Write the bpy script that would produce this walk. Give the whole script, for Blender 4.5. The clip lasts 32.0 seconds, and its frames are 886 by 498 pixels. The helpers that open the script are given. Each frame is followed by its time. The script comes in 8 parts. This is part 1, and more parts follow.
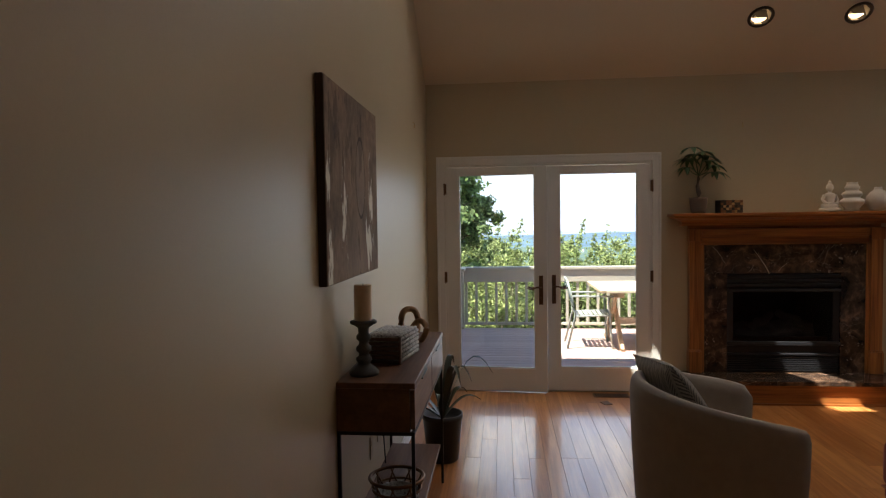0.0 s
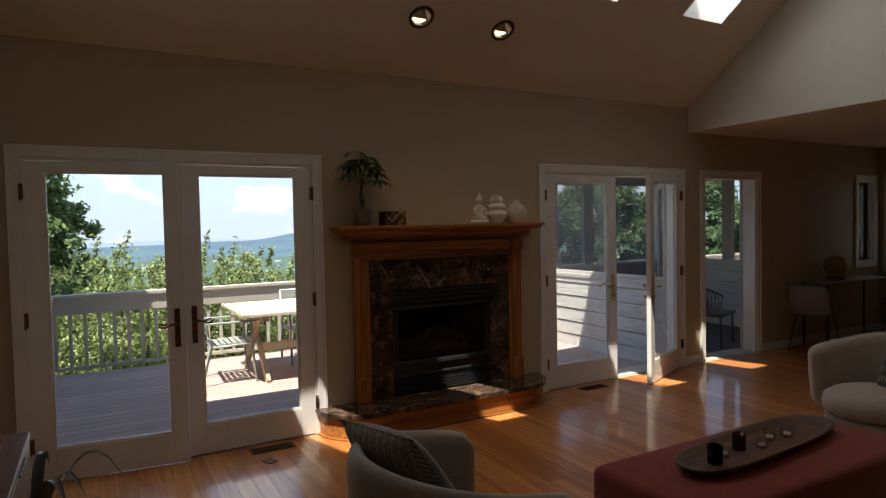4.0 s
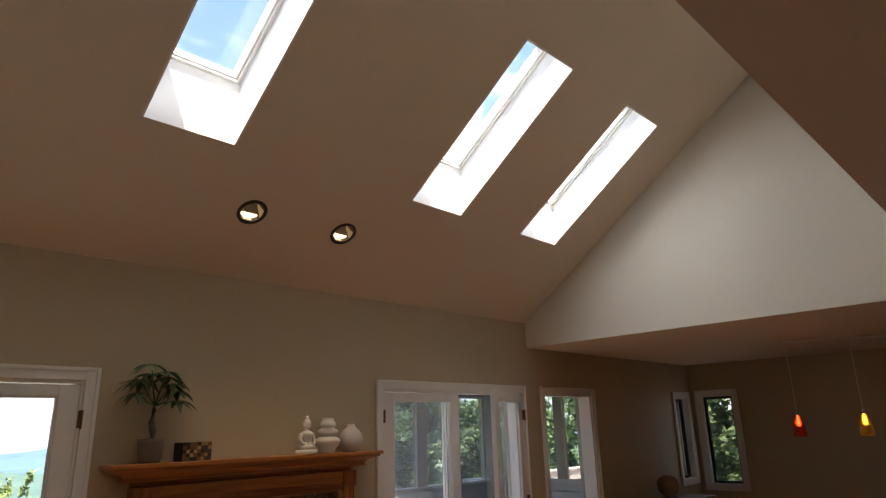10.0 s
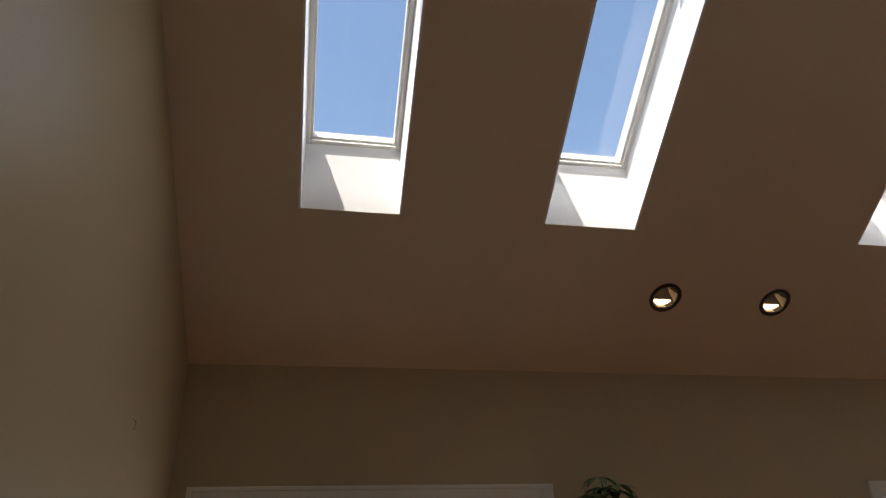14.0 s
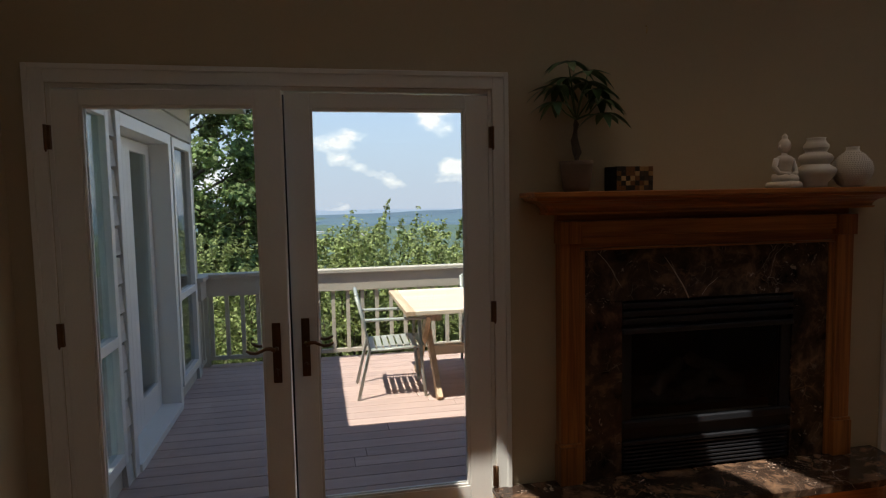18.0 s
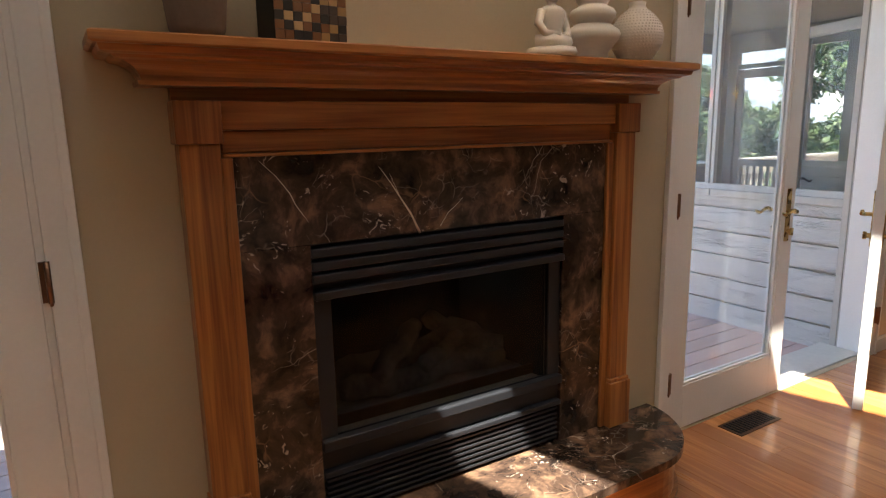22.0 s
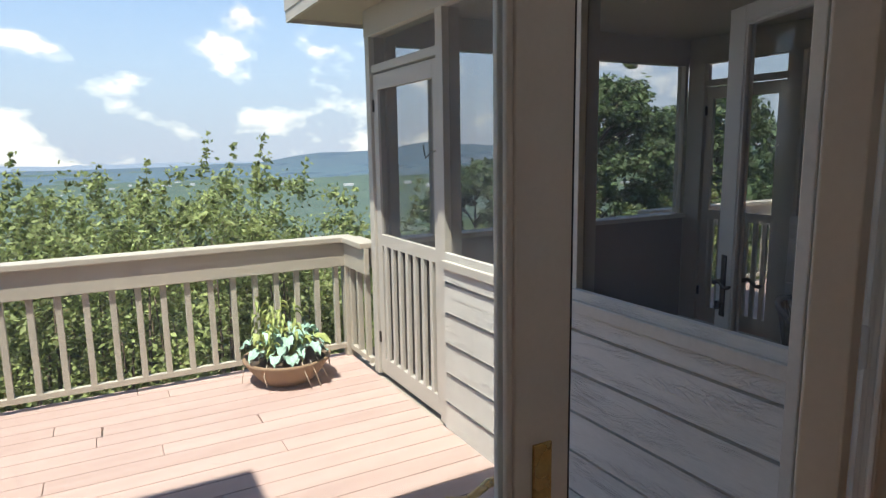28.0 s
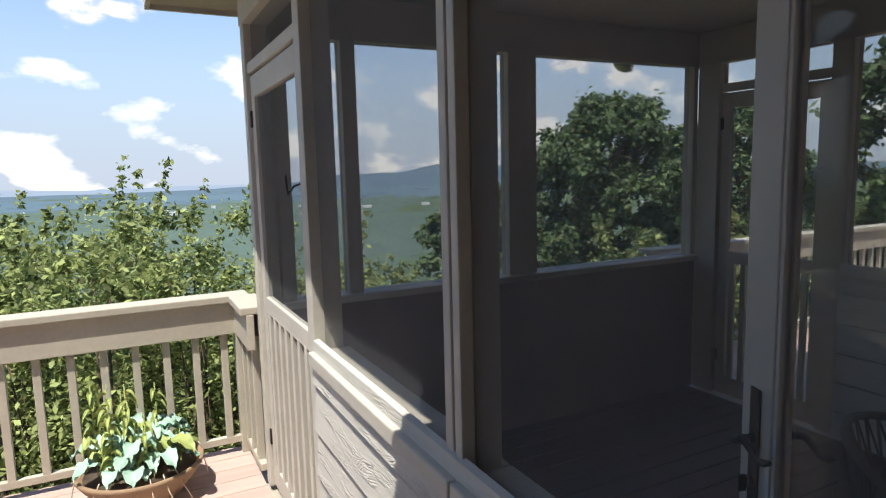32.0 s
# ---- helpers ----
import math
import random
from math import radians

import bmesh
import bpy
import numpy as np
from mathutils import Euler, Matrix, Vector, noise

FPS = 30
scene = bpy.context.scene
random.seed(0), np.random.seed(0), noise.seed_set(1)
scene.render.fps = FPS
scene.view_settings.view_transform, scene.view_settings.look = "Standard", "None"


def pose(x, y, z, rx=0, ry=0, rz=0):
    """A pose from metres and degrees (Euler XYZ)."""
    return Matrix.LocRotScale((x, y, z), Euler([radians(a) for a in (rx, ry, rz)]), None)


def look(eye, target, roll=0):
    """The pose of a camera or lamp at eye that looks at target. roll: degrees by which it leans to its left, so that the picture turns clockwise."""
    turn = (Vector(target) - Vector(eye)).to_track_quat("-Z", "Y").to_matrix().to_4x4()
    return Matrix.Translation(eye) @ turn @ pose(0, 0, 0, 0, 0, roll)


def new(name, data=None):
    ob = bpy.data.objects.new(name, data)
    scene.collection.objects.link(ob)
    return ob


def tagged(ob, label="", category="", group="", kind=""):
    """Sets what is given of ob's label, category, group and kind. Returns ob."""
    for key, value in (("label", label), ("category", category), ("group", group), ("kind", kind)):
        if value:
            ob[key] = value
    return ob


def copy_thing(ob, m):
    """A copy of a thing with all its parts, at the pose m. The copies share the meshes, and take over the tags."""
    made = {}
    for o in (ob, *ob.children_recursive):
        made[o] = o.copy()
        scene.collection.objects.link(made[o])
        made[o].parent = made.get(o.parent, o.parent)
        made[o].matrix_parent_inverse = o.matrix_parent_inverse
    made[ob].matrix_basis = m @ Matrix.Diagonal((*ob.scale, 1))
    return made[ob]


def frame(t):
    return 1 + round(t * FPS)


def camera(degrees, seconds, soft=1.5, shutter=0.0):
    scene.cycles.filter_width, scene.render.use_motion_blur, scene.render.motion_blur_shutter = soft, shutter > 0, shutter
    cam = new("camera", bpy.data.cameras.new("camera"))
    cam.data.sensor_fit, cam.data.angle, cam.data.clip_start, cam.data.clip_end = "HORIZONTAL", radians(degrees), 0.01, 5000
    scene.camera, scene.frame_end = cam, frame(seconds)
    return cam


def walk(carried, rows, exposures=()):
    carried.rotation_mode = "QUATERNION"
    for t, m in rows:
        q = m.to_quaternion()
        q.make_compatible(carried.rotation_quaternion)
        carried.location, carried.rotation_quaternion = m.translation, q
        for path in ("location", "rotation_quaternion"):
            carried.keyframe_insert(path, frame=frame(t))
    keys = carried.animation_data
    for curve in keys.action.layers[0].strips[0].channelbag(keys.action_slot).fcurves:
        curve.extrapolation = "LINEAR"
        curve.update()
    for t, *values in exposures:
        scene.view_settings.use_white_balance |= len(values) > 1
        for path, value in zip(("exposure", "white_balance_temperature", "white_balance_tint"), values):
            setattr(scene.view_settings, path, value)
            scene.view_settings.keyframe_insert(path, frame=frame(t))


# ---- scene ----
cam = camera(70.6, 32.0, soft=1.2)
PATH = [
    (0, (0.04, 0.507, 1.54), (-0.149, 2.496, 1.457), -0.8),
    (0.5, (-0.007, 0.665, 1.532), (-0.077, 2.662, 1.454), -0.8),
    (1, (-0.069, 0.838, 1.531), (-0.007, 2.835, 1.453), -0.9),
    (1.5, (-0.119, 0.958, 1.554), (0.065, 2.948, 1.475), -0.9),
    (2, (-0.185, 1.092, 1.592), (0.145, 3.063, 1.499), -1.1),
    (2.5, (-0.193, 1.213, 1.604), (0.293, 3.15, 1.509), -0.9),
    (4.5, (-0.054, 1.657, 1.581), (1.112, 3.28, 1.507), -1.3),
    (5, (-0.016, 1.723, 1.594), (1.348, 3.184, 1.517), -1.2),
    (5.5, (0.008, 1.753, 1.629), (1.538, 3.038, 1.543), -1.1),
    (6, (0.014, 1.828, 1.647), (1.661, 2.959, 1.559), -1.2),
    (6.5, (0.068, 1.878, 1.646), (1.75, 2.957, 1.572), -1.3),
    (7, (0.139, 1.931, 1.672), (1.838, 2.987, 1.676), -1.3),
    (7.5, (0.199, 1.998, 1.673), (1.904, 3.035, 1.794), -1.4),
    (8, (0.251, 2.042, 1.697), (1.947, 3.08, 1.914), -1.3),
    (8.5, (0.253, 2.1, 1.71), (1.936, 3.137, 2.015), -1.4),
    (9, (0.236, 2.112, 1.71), (1.852, 3.225, 2.1), -1.5),
    (9.5, (0.219, 2.11, 1.724), (1.727, 3.339, 2.192), -1.4),
    (10, (0.196, 2.152, 1.746), (1.573, 3.495, 2.294), -1.6),
    (10.5, (0.172, 2.152, 1.763), (1.41, 3.589, 2.397), -1.5),
    (11, (0.139, 2.173, 1.789), (1.257, 3.662, 2.519), -1.8),
    (11.5, (0.135, 2.164, 1.811), (1.105, 3.705, 2.638), -1.6),
    (12, (0.12, 2.19, 1.82), (0.934, 3.771, 2.735), -1.9),
    (12.5, (0.084, 2.251, 1.825), (0.753, 3.881, 2.771), -2.2),
    (13, (0.139, 2.266, 1.772), (0.628, 3.955, 2.725), -1.6),
    (13.5, (0.126, 2.399, 1.823), (0.508, 4.138, 2.734), -1.1),
    (15.5, (0.18, 2.891, 1.644), (0.492, 4.785, 2.205), -1.5),
    (16, (0.26, 3.034, 1.628), (0.576, 4.986, 1.93), -1.4),
    (16.5, (0.387, 3.161, 1.593), (0.679, 5.137, 1.685), -1.3),
    (17, (0.468, 3.246, 1.593), (0.755, 5.225, 1.529), -1.2),
    (17.5, (0.53, 3.307, 1.587), (0.833, 5.28, 1.468), -1.2),
    (18, (0.569, 3.406, 1.57), (0.958, 5.361, 1.411), -1.1),
    (18.5, (0.585, 3.593, 1.553), (1.14, 5.505, 1.364), -1.1),
    (19, (0.63, 3.738, 1.527), (1.318, 5.602, 1.307), -1.1),
    (19.5, (0.736, 3.877, 1.495), (1.52, 5.697, 1.227), -1.1),
    (20, (0.862, 4.014, 1.478), (1.743, 5.788, 1.197), -1.2),
    (20.5, (0.982, 4.078, 1.42), (1.921, 5.818, 1.122), -1.1),
    (21, (1.137, 4.239, 1.403), (2.124, 5.944, 1.059), -1.1),
    (21.5, (1.255, 4.405, 1.384), (2.281, 6.086, 1.035), -1.1),
    (22, (1.4, 4.492, 1.379), (2.429, 6.165, 1.0), -1.1),
    (22.5, (1.586, 4.548, 1.376), (2.613, 6.218, 0.982), -1.1),
    (23, (1.751, 4.58, 1.382), (2.728, 6.281, 0.989), -1.1),
    (23.5, (1.91, 4.642, 1.412), (2.813, 6.381, 1.012), -1.1),
    (24, (2.085, 4.743, 1.473), (2.92, 6.513, 1.062), -1.1),
    (24.5, (2.259, 4.788, 1.488), (3.043, 6.583, 1.086), -1.1),
    (25, (2.485, 4.818, 1.478), (3.253, 6.632, 1.134), -1.2),
    (25.5, (2.702, 4.849, 1.469), (3.452, 6.675, 1.147), -1.5),
    (26, (2.954, 4.94, 1.467), (3.7, 6.768, 1.152), -1.5),
    (26.5, (3.194, 5.056, 1.483), (3.957, 6.877, 1.167), -1.4),
    (28.5, (4.041, 5.563, 1.513), (5.051, 7.26, 1.2), -1.0),
    (29, (4.195, 5.639, 1.502), (5.257, 7.307, 1.198), -1.2),
    (29.5, (4.377, 5.757, 1.464), (5.486, 7.396, 1.178), -1.1),
    (30, (4.446, 5.825, 1.48), (5.583, 7.446, 1.2), -1.1),
    (30.5, (4.547, 5.891, 1.499), (5.685, 7.513, 1.226), -1.0),
    (31, (4.705, 5.988, 1.516), (5.826, 7.622, 1.246), -1.2),
    (31.5, (4.825, 6.113, 1.543), (5.872, 7.794, 1.267), -1.4),
    (32, (4.939, 6.3, 1.535), (5.84, 8.068, 1.285), -1.4),
]
EXPOSURES = [(0, 1.7), (1, 1.48), (2, 1.2), (5, 1.05), (6, 1.45), (7, 1.75), (8, 2.0), (9, 2.3), (10, 2.05), (11, 2.0), (13, 1.2), (15.5, 1.45), (16.2, 1.3), (17.5, 0.55), (20.5, 0.45), (21.2, 1.3), (22.2, 2.85), (23, 3.25), (24, 3.35), (25, 3.3), (26.5, 3.15), (27.3, 1.9), (28, 0.8), (28.5, 0.5), (31, 0.45), (32, 0.55)]
walk(cam, [(t, look(eye, target, roll)) for t, eye, target, roll in PATH], EXPOSURES)

# ---- sky and sun ----
KX, KY = 0.315, 0.272          # how far the sunlight goes in x and y for each metre that it falls
SUN_ELEV = math.atan(1 / math.hypot(KX, KY))
world = bpy.data.worlds.new("world")
scene.world = world
world.use_nodes = True
wn = world.node_tree.nodes
sky = wn.new("ShaderNodeTexSky")
sky.sky_type = "NISHITA"
sky.sun_disc = False
sky.sun_elevation = SUN_ELEV
sky.sun_rotation = math.atan2(-KX, -KY)
sky.air_density, sky.dust_density, sky.ozone_density = 1.0, 0.05, 2.2
wn["Background"].inputs["Strength"].default_value = 0.14
world.node_tree.links.new(sky.outputs[0], wn["Background"].inputs["Color"])

sun_data = bpy.data.lights.new("sun", "SUN")
sun_data.energy, sun_data.angle, sun_data.color = 5.0, radians(0.53), (1.0, 0.95, 0.86)
sun_ob = new("sun", sun_data)
sun_ob.matrix_basis = look((0, 0, 50), (KX * 50, KY * 50, 0))



def window_light(name, m, w, h, power, color=(0.95, 0.97, 1.0)):
    """Daylight that comes in at an opening, from an area lamp of its size."""
    d = bpy.data.lights.new(name, "AREA")
    d.shape, d.size, d.size_y, d.energy, d.color = "RECTANGLE", w, h, power, color
    ob = new(name, d)
    ob.matrix_basis = m
    return ob


# daylight at the first doors, the dining windows and the skylights
window_light("daylight_door", look((0.44, 6.13, 1.1), (0.44, 0, 0.9)), 1.4, 1.75, 1.5)
window_light("daylight_window", look((9.40, 5.83, 1.5), (0, 5.0, 1.2)), 0.4, 1.1, 0.1)
window_light("daylight_window", look((9.40, 1.76, 1.5), (0, 2.0, 1.2)), 0.4, 1.1, 0.1)
for lx, power in ((0.2, 0.9), (1.49, 2.4), (3.43, 3.2), (4.74, 3.2)):
    window_light("daylight_skylight", look((lx, 4.72 + 0.12, 3.834 + 0.17), (lx, 4.72 - 0.9, 3.834 - 1.27)), 0.46, 1.0, power)

# ---- materials ----


def mat(name, color, rough=0.6, metal=0.0, vary=0.12, scale=6.0, fine=60.0, bump=0.1, stretch=(1, 1, 1), coat=0.0, spec=0.5, per_object=0.0, dark=None, sheen=0.0, depth=0.004):
    """A surface with two scales of variation in colour, roughness and relief."""
    m = bpy.data.materials.new(name)
    m.use_nodes = True
    nt = m.node_tree
    n, l = nt.nodes, nt.links
    b = n["Principled BSDF"]
    b.inputs["Metallic"].default_value = metal
    b.inputs["Specular IOR Level"].default_value = spec
    b.inputs["Coat Weight"].default_value = coat
    b.inputs["Coat Roughness"].default_value = 0.12
    b.inputs["Sheen Weight"].default_value = sheen
    co = n.new("ShaderNodeTexCoord")
    mp = n.new("ShaderNodeMapping")
    mp.inputs["Scale"].default_value = stretch
    l.new(co.outputs["Object"], mp.inputs[0])
    big = n.new("ShaderNodeTexNoise")
    big.inputs["Scale"].default_value, big.inputs["Detail"].default_value = scale, 4
    sm = n.new("ShaderNodeTexNoise")
    sm.inputs["Scale"].default_value, sm.inputs["Detail"].default_value = fine, 3
    l.new(mp.outputs[0], big.inputs["Vector"])
    l.new(mp.outputs[0], sm.inputs["Vector"])
    add = n.new("ShaderNodeMath")
    add.operation = "MULTIPLY_ADD"
    l.new(big.outputs[0], add.inputs[0])
    add.inputs[1].default_value = 0.6
    half = n.new("ShaderNodeMath")
    half.operation = "MULTIPLY"
    half.inputs[1].default_value = 0.4
    l.new(sm.outputs[0], half.inputs[0])
    l.new(half.outputs[0], add.inputs[2])
    last = add.outputs[0]
    if per_object:
        inf = n.new("ShaderNodeObjectInfo")
        mm = n.new("ShaderNodeMath")
        mm.operation = "MULTIPLY_ADD"
        l.new(inf.outputs["Random"], mm.inputs[0])
        mm.inputs[1].default_value = per_object
        l.new(last, mm.inputs[2])
        sub = n.new("ShaderNodeMath")
        sub.operation = "SUBTRACT"
        l.new(mm.outputs[0], sub.inputs[0])
        sub.inputs[1].default_value = per_object / 2
        last = sub.outputs[0]
    ramp = n.new("ShaderNodeValToRGB")
    lo = dark or tuple(c * (1 - vary) for c in color)
    hi = tuple(min(1, c * (1 + vary)) for c in color)
    ramp.color_ramp.elements[0].position, ramp.color_ramp.elements[1].position = 0.3, 0.7
    ramp.color_ramp.elements[0].color, ramp.color_ramp.elements[1].color = (*lo, 1), (*hi, 1)
    l.new(last, ramp.inputs[0])
    l.new(ramp.outputs[0], b.inputs["Base Color"])
    rr = n.new("ShaderNodeMapRange")
    rr.inputs["To Min"].default_value, rr.inputs["To Max"].default_value = max(0.02, rough - 0.08), min(1, rough + 0.08)
    l.new(big.outputs[0], rr.inputs["Value"])
    l.new(rr.outputs[0], b.inputs["Roughness"])
    if bump:
        bp = n.new("ShaderNodeBump")
        bp.inputs["Strength"].default_value, bp.inputs["Distance"].default_value = bump, depth
        l.new(add.outputs[0], bp.inputs["Height"])
        l.new(bp.outputs[0], b.inputs["Normal"])
    return m


def glow(name, color, strength):
    m = bpy.data.materials.new(name)
    m.use_nodes = True
    b = m.node_tree.nodes["Principled BSDF"]
    b.inputs["Base Color"].default_value = (*color, 1)
    b.inputs["Emission Color"].default_value = (*color, 1)
    b.inputs["Emission Strength"].default_value = strength
    return m


def glass(name, tint=(1, 1, 1), rough=0.0, base=0.03):
    """A thin pane: clear, with the gloss of glass at its surface."""
    m = bpy.data.materials.new(name)
    m.use_nodes = True
    n, l = m.node_tree.nodes, m.node_tree.links
    n.remove(n["Principled BSDF"])
    t = n.new("ShaderNodeBsdfTransparent")
    t.inputs[0].default_value = (*tint, 1)
    g = n.new("ShaderNodeBsdfGlossy")
    g.inputs["Roughness"].default_value = rough
    f = n.new("ShaderNodeLayerWeight")
    f.inputs[0].default_value = 0.5
    p5 = n.new("ShaderNodeMath")
    p5.operation = "POWER"
    l.new(f.outputs["Facing"], p5.inputs[0])
    p5.inputs[1].default_value = 4.0
    mad = n.new("ShaderNodeMath")
    mad.operation = "MULTIPLY_ADD"
    l.new(p5.outputs[0], mad.inputs[0])
    mad.inputs[1].default_value, mad.inputs[2].default_value = 0.5, base
    mx = n.new("ShaderNodeMixShader")
    l.new(mad.outputs[0], mx.inputs[0])
    l.new(t.outputs[0], mx.inputs[1])
    l.new(g.outputs[0], mx.inputs[2])
    l.new(mx.outputs[0], n["Material Output"].inputs[0])
    return m


def dusty(name, film):
    """Door glass with a thin film of dust that catches the light."""
    m = glass(name, (0.97, 0.985, 0.98), base=0.05)
    n, l = m.node_tree.nodes, m.node_tree.links
    clear = n["Material Output"].inputs[0].links[0].from_socket
    d, t = n.new("ShaderNodeBsdfDiffuse"), n.new("ShaderNodeBsdfTranslucent")
    d.inputs[0].default_value = t.inputs[0].default_value = (0.85, 0.86, 0.88, 1)
    half, mx = n.new("ShaderNodeMixShader"), n.new("ShaderNodeMixShader")
    l.new(d.outputs[0], half.inputs[1])
    l.new(t.outputs[0], half.inputs[2])
    ns = n.new("ShaderNodeTexNoise")
    ns.inputs["Scale"].default_value, ns.inputs["Detail"].default_value = 2.5, 5
    mr = n.new("ShaderNodeMapRange")
    mr.inputs["To Min"].default_value, mr.inputs["To Max"].default_value = film * 0.6, film * 1.4
    l.new(ns.outputs[0], mr.inputs["Value"])
    l.new(mr.outputs[0], mx.inputs[0])
    l.new(clear, mx.inputs[1])
    l.new(half.outputs[0], mx.inputs[2])
    l.new(mx.outputs[0], n["Material Output"].inputs[0])
    return m


def screen_cloth(name, cover):
    """Insect screen: a fine dark weave that lets part of the light through."""
    m = bpy.data.materials.new(name)
    m.use_nodes = True
    n, l = m.node_tree.nodes, m.node_tree.links
    b = n["Principled BSDF"]
    b.inputs["Base Color"].default_value = (0.13, 0.135, 0.145, 1)
    b.inputs["Roughness"].default_value = 0.8
    t = n.new("ShaderNodeBsdfTransparent")
    mx = n.new("ShaderNodeMixShader")
    ns = n.new("ShaderNodeTexNoise")
    ns.inputs["Scale"].default_value = 3
    mr = n.new("ShaderNodeMapRange")
    mr.inputs["To Min"].default_value, mr.inputs["To Max"].default_value = cover - 0.03, cover + 0.03
    l.new(ns.outputs[0], mr.inputs["Value"])
    l.new(mr.outputs[0], mx.inputs[0])
    l.new(t.outputs[0], mx.inputs[1])
    l.new(b.outputs[0], mx.inputs[2])
    l.new(mx.outputs[0], n["Material Output"].inputs[0])
    return m


def wood(name, light, deep, rough=0.35, along="X", ring=9.0, coat=0.3, per_object=0.25, bump=0.06, island=False):
    """Grained wood; the grain runs along one axis of the object."""
    m = bpy.data.materials.new(name)
    m.use_nodes = True
    n, l = m.node_tree.nodes, m.node_tree.links
    b = n["Principled BSDF"]
    b.inputs["Coat Weight"].default_value = coat
    b.inputs["Coat Roughness"].default_value = 0.08
    co = n.new("ShaderNodeTexCoord")
    inf = n.new("ShaderNodeNewGeometry" if island else "ShaderNodeObjectInfo")
    rand = inf.outputs["Random Per Island" if island else "Random"]
    off = n.new("ShaderNodeVectorMath")
    off.operation = "MULTIPLY_ADD"
    comb = n.new("ShaderNodeCombineXYZ")
    for k in range(3):
        l.new(rand, comb.inputs[k])
    l.new(comb.outputs[0], off.inputs[0])
    off.inputs[1].default_value = (13, 29, 17)
    l.new(co.outputs["Object"], off.inputs[2])
    mp = n.new("ShaderNodeMapping")
    s = {"X": (0.7, ring, ring), "Y": (ring, 0.7, ring), "Z": (ring, ring, 0.7)}[along]
    mp.inputs["Scale"].default_value = s
    l.new(off.outputs[0], mp.inputs[0])
    big = n.new("ShaderNodeTexNoise")
    big.inputs["Scale"].default_value, big.inputs["Detail"].default_value, big.inputs["Distortion"].default_value = 1.0, 5, 1.2
    fine = n.new("ShaderNodeTexNoise")
    fine.inputs["Scale"].default_value, fine.inputs["Detail"].default_value = 7.0, 3
    l.new(mp.outputs[0], big.inputs["Vector"])
    l.new(mp.outputs[0], fine.inputs["Vector"])
    mix = n.new("ShaderNodeMath")
    mix.operation = "MULTIPLY_ADD"
    l.new(fine.outputs[0], mix.inputs[0])
    mix.inputs[1].default_value = 0.45
    l.new(big.outputs[0], mix.inputs[2])
    ob = n.new("ShaderNodeMath")
    ob.operation = "MULTIPLY_ADD"
    l.new(rand, ob.inputs[0])
    ob.inputs[1].default_value = per_object
    l.new(mix.outputs[0], ob.inputs[2])
    ramp = n.new("ShaderNodeValToRGB")
    ramp.color_ramp.elements[0].position, ramp.color_ramp.elements[1].position = 0.5 + per_object / 3, 0.95 + per_object / 3
    ramp.color_ramp.elements[0].color, ramp.color_ramp.elements[1].color = (*light, 1), (*deep, 1)
    l.new(ob.outputs[0], ramp.inputs[0])
    l.new(ramp.outputs[0], b.inputs["Base Color"])
    rr = n.new("ShaderNodeMapRange")
    rr.inputs["To Min"].default_value, rr.inputs["To Max"].default_value = rough - 0.06, rough + 0.1
    l.new(mix.outputs[0], rr.inputs["Value"])
    l.new(rr.outputs[0], b.inputs["Roughness"])
    bp = n.new("ShaderNodeBump")
    bp.inputs["Strength"].default_value, bp.inputs["Distance"].default_value = bump, 0.004
    l.new(mix.outputs[0], bp.inputs["Height"])
    l.new(bp.outputs[0], b.inputs["Normal"])
    return m


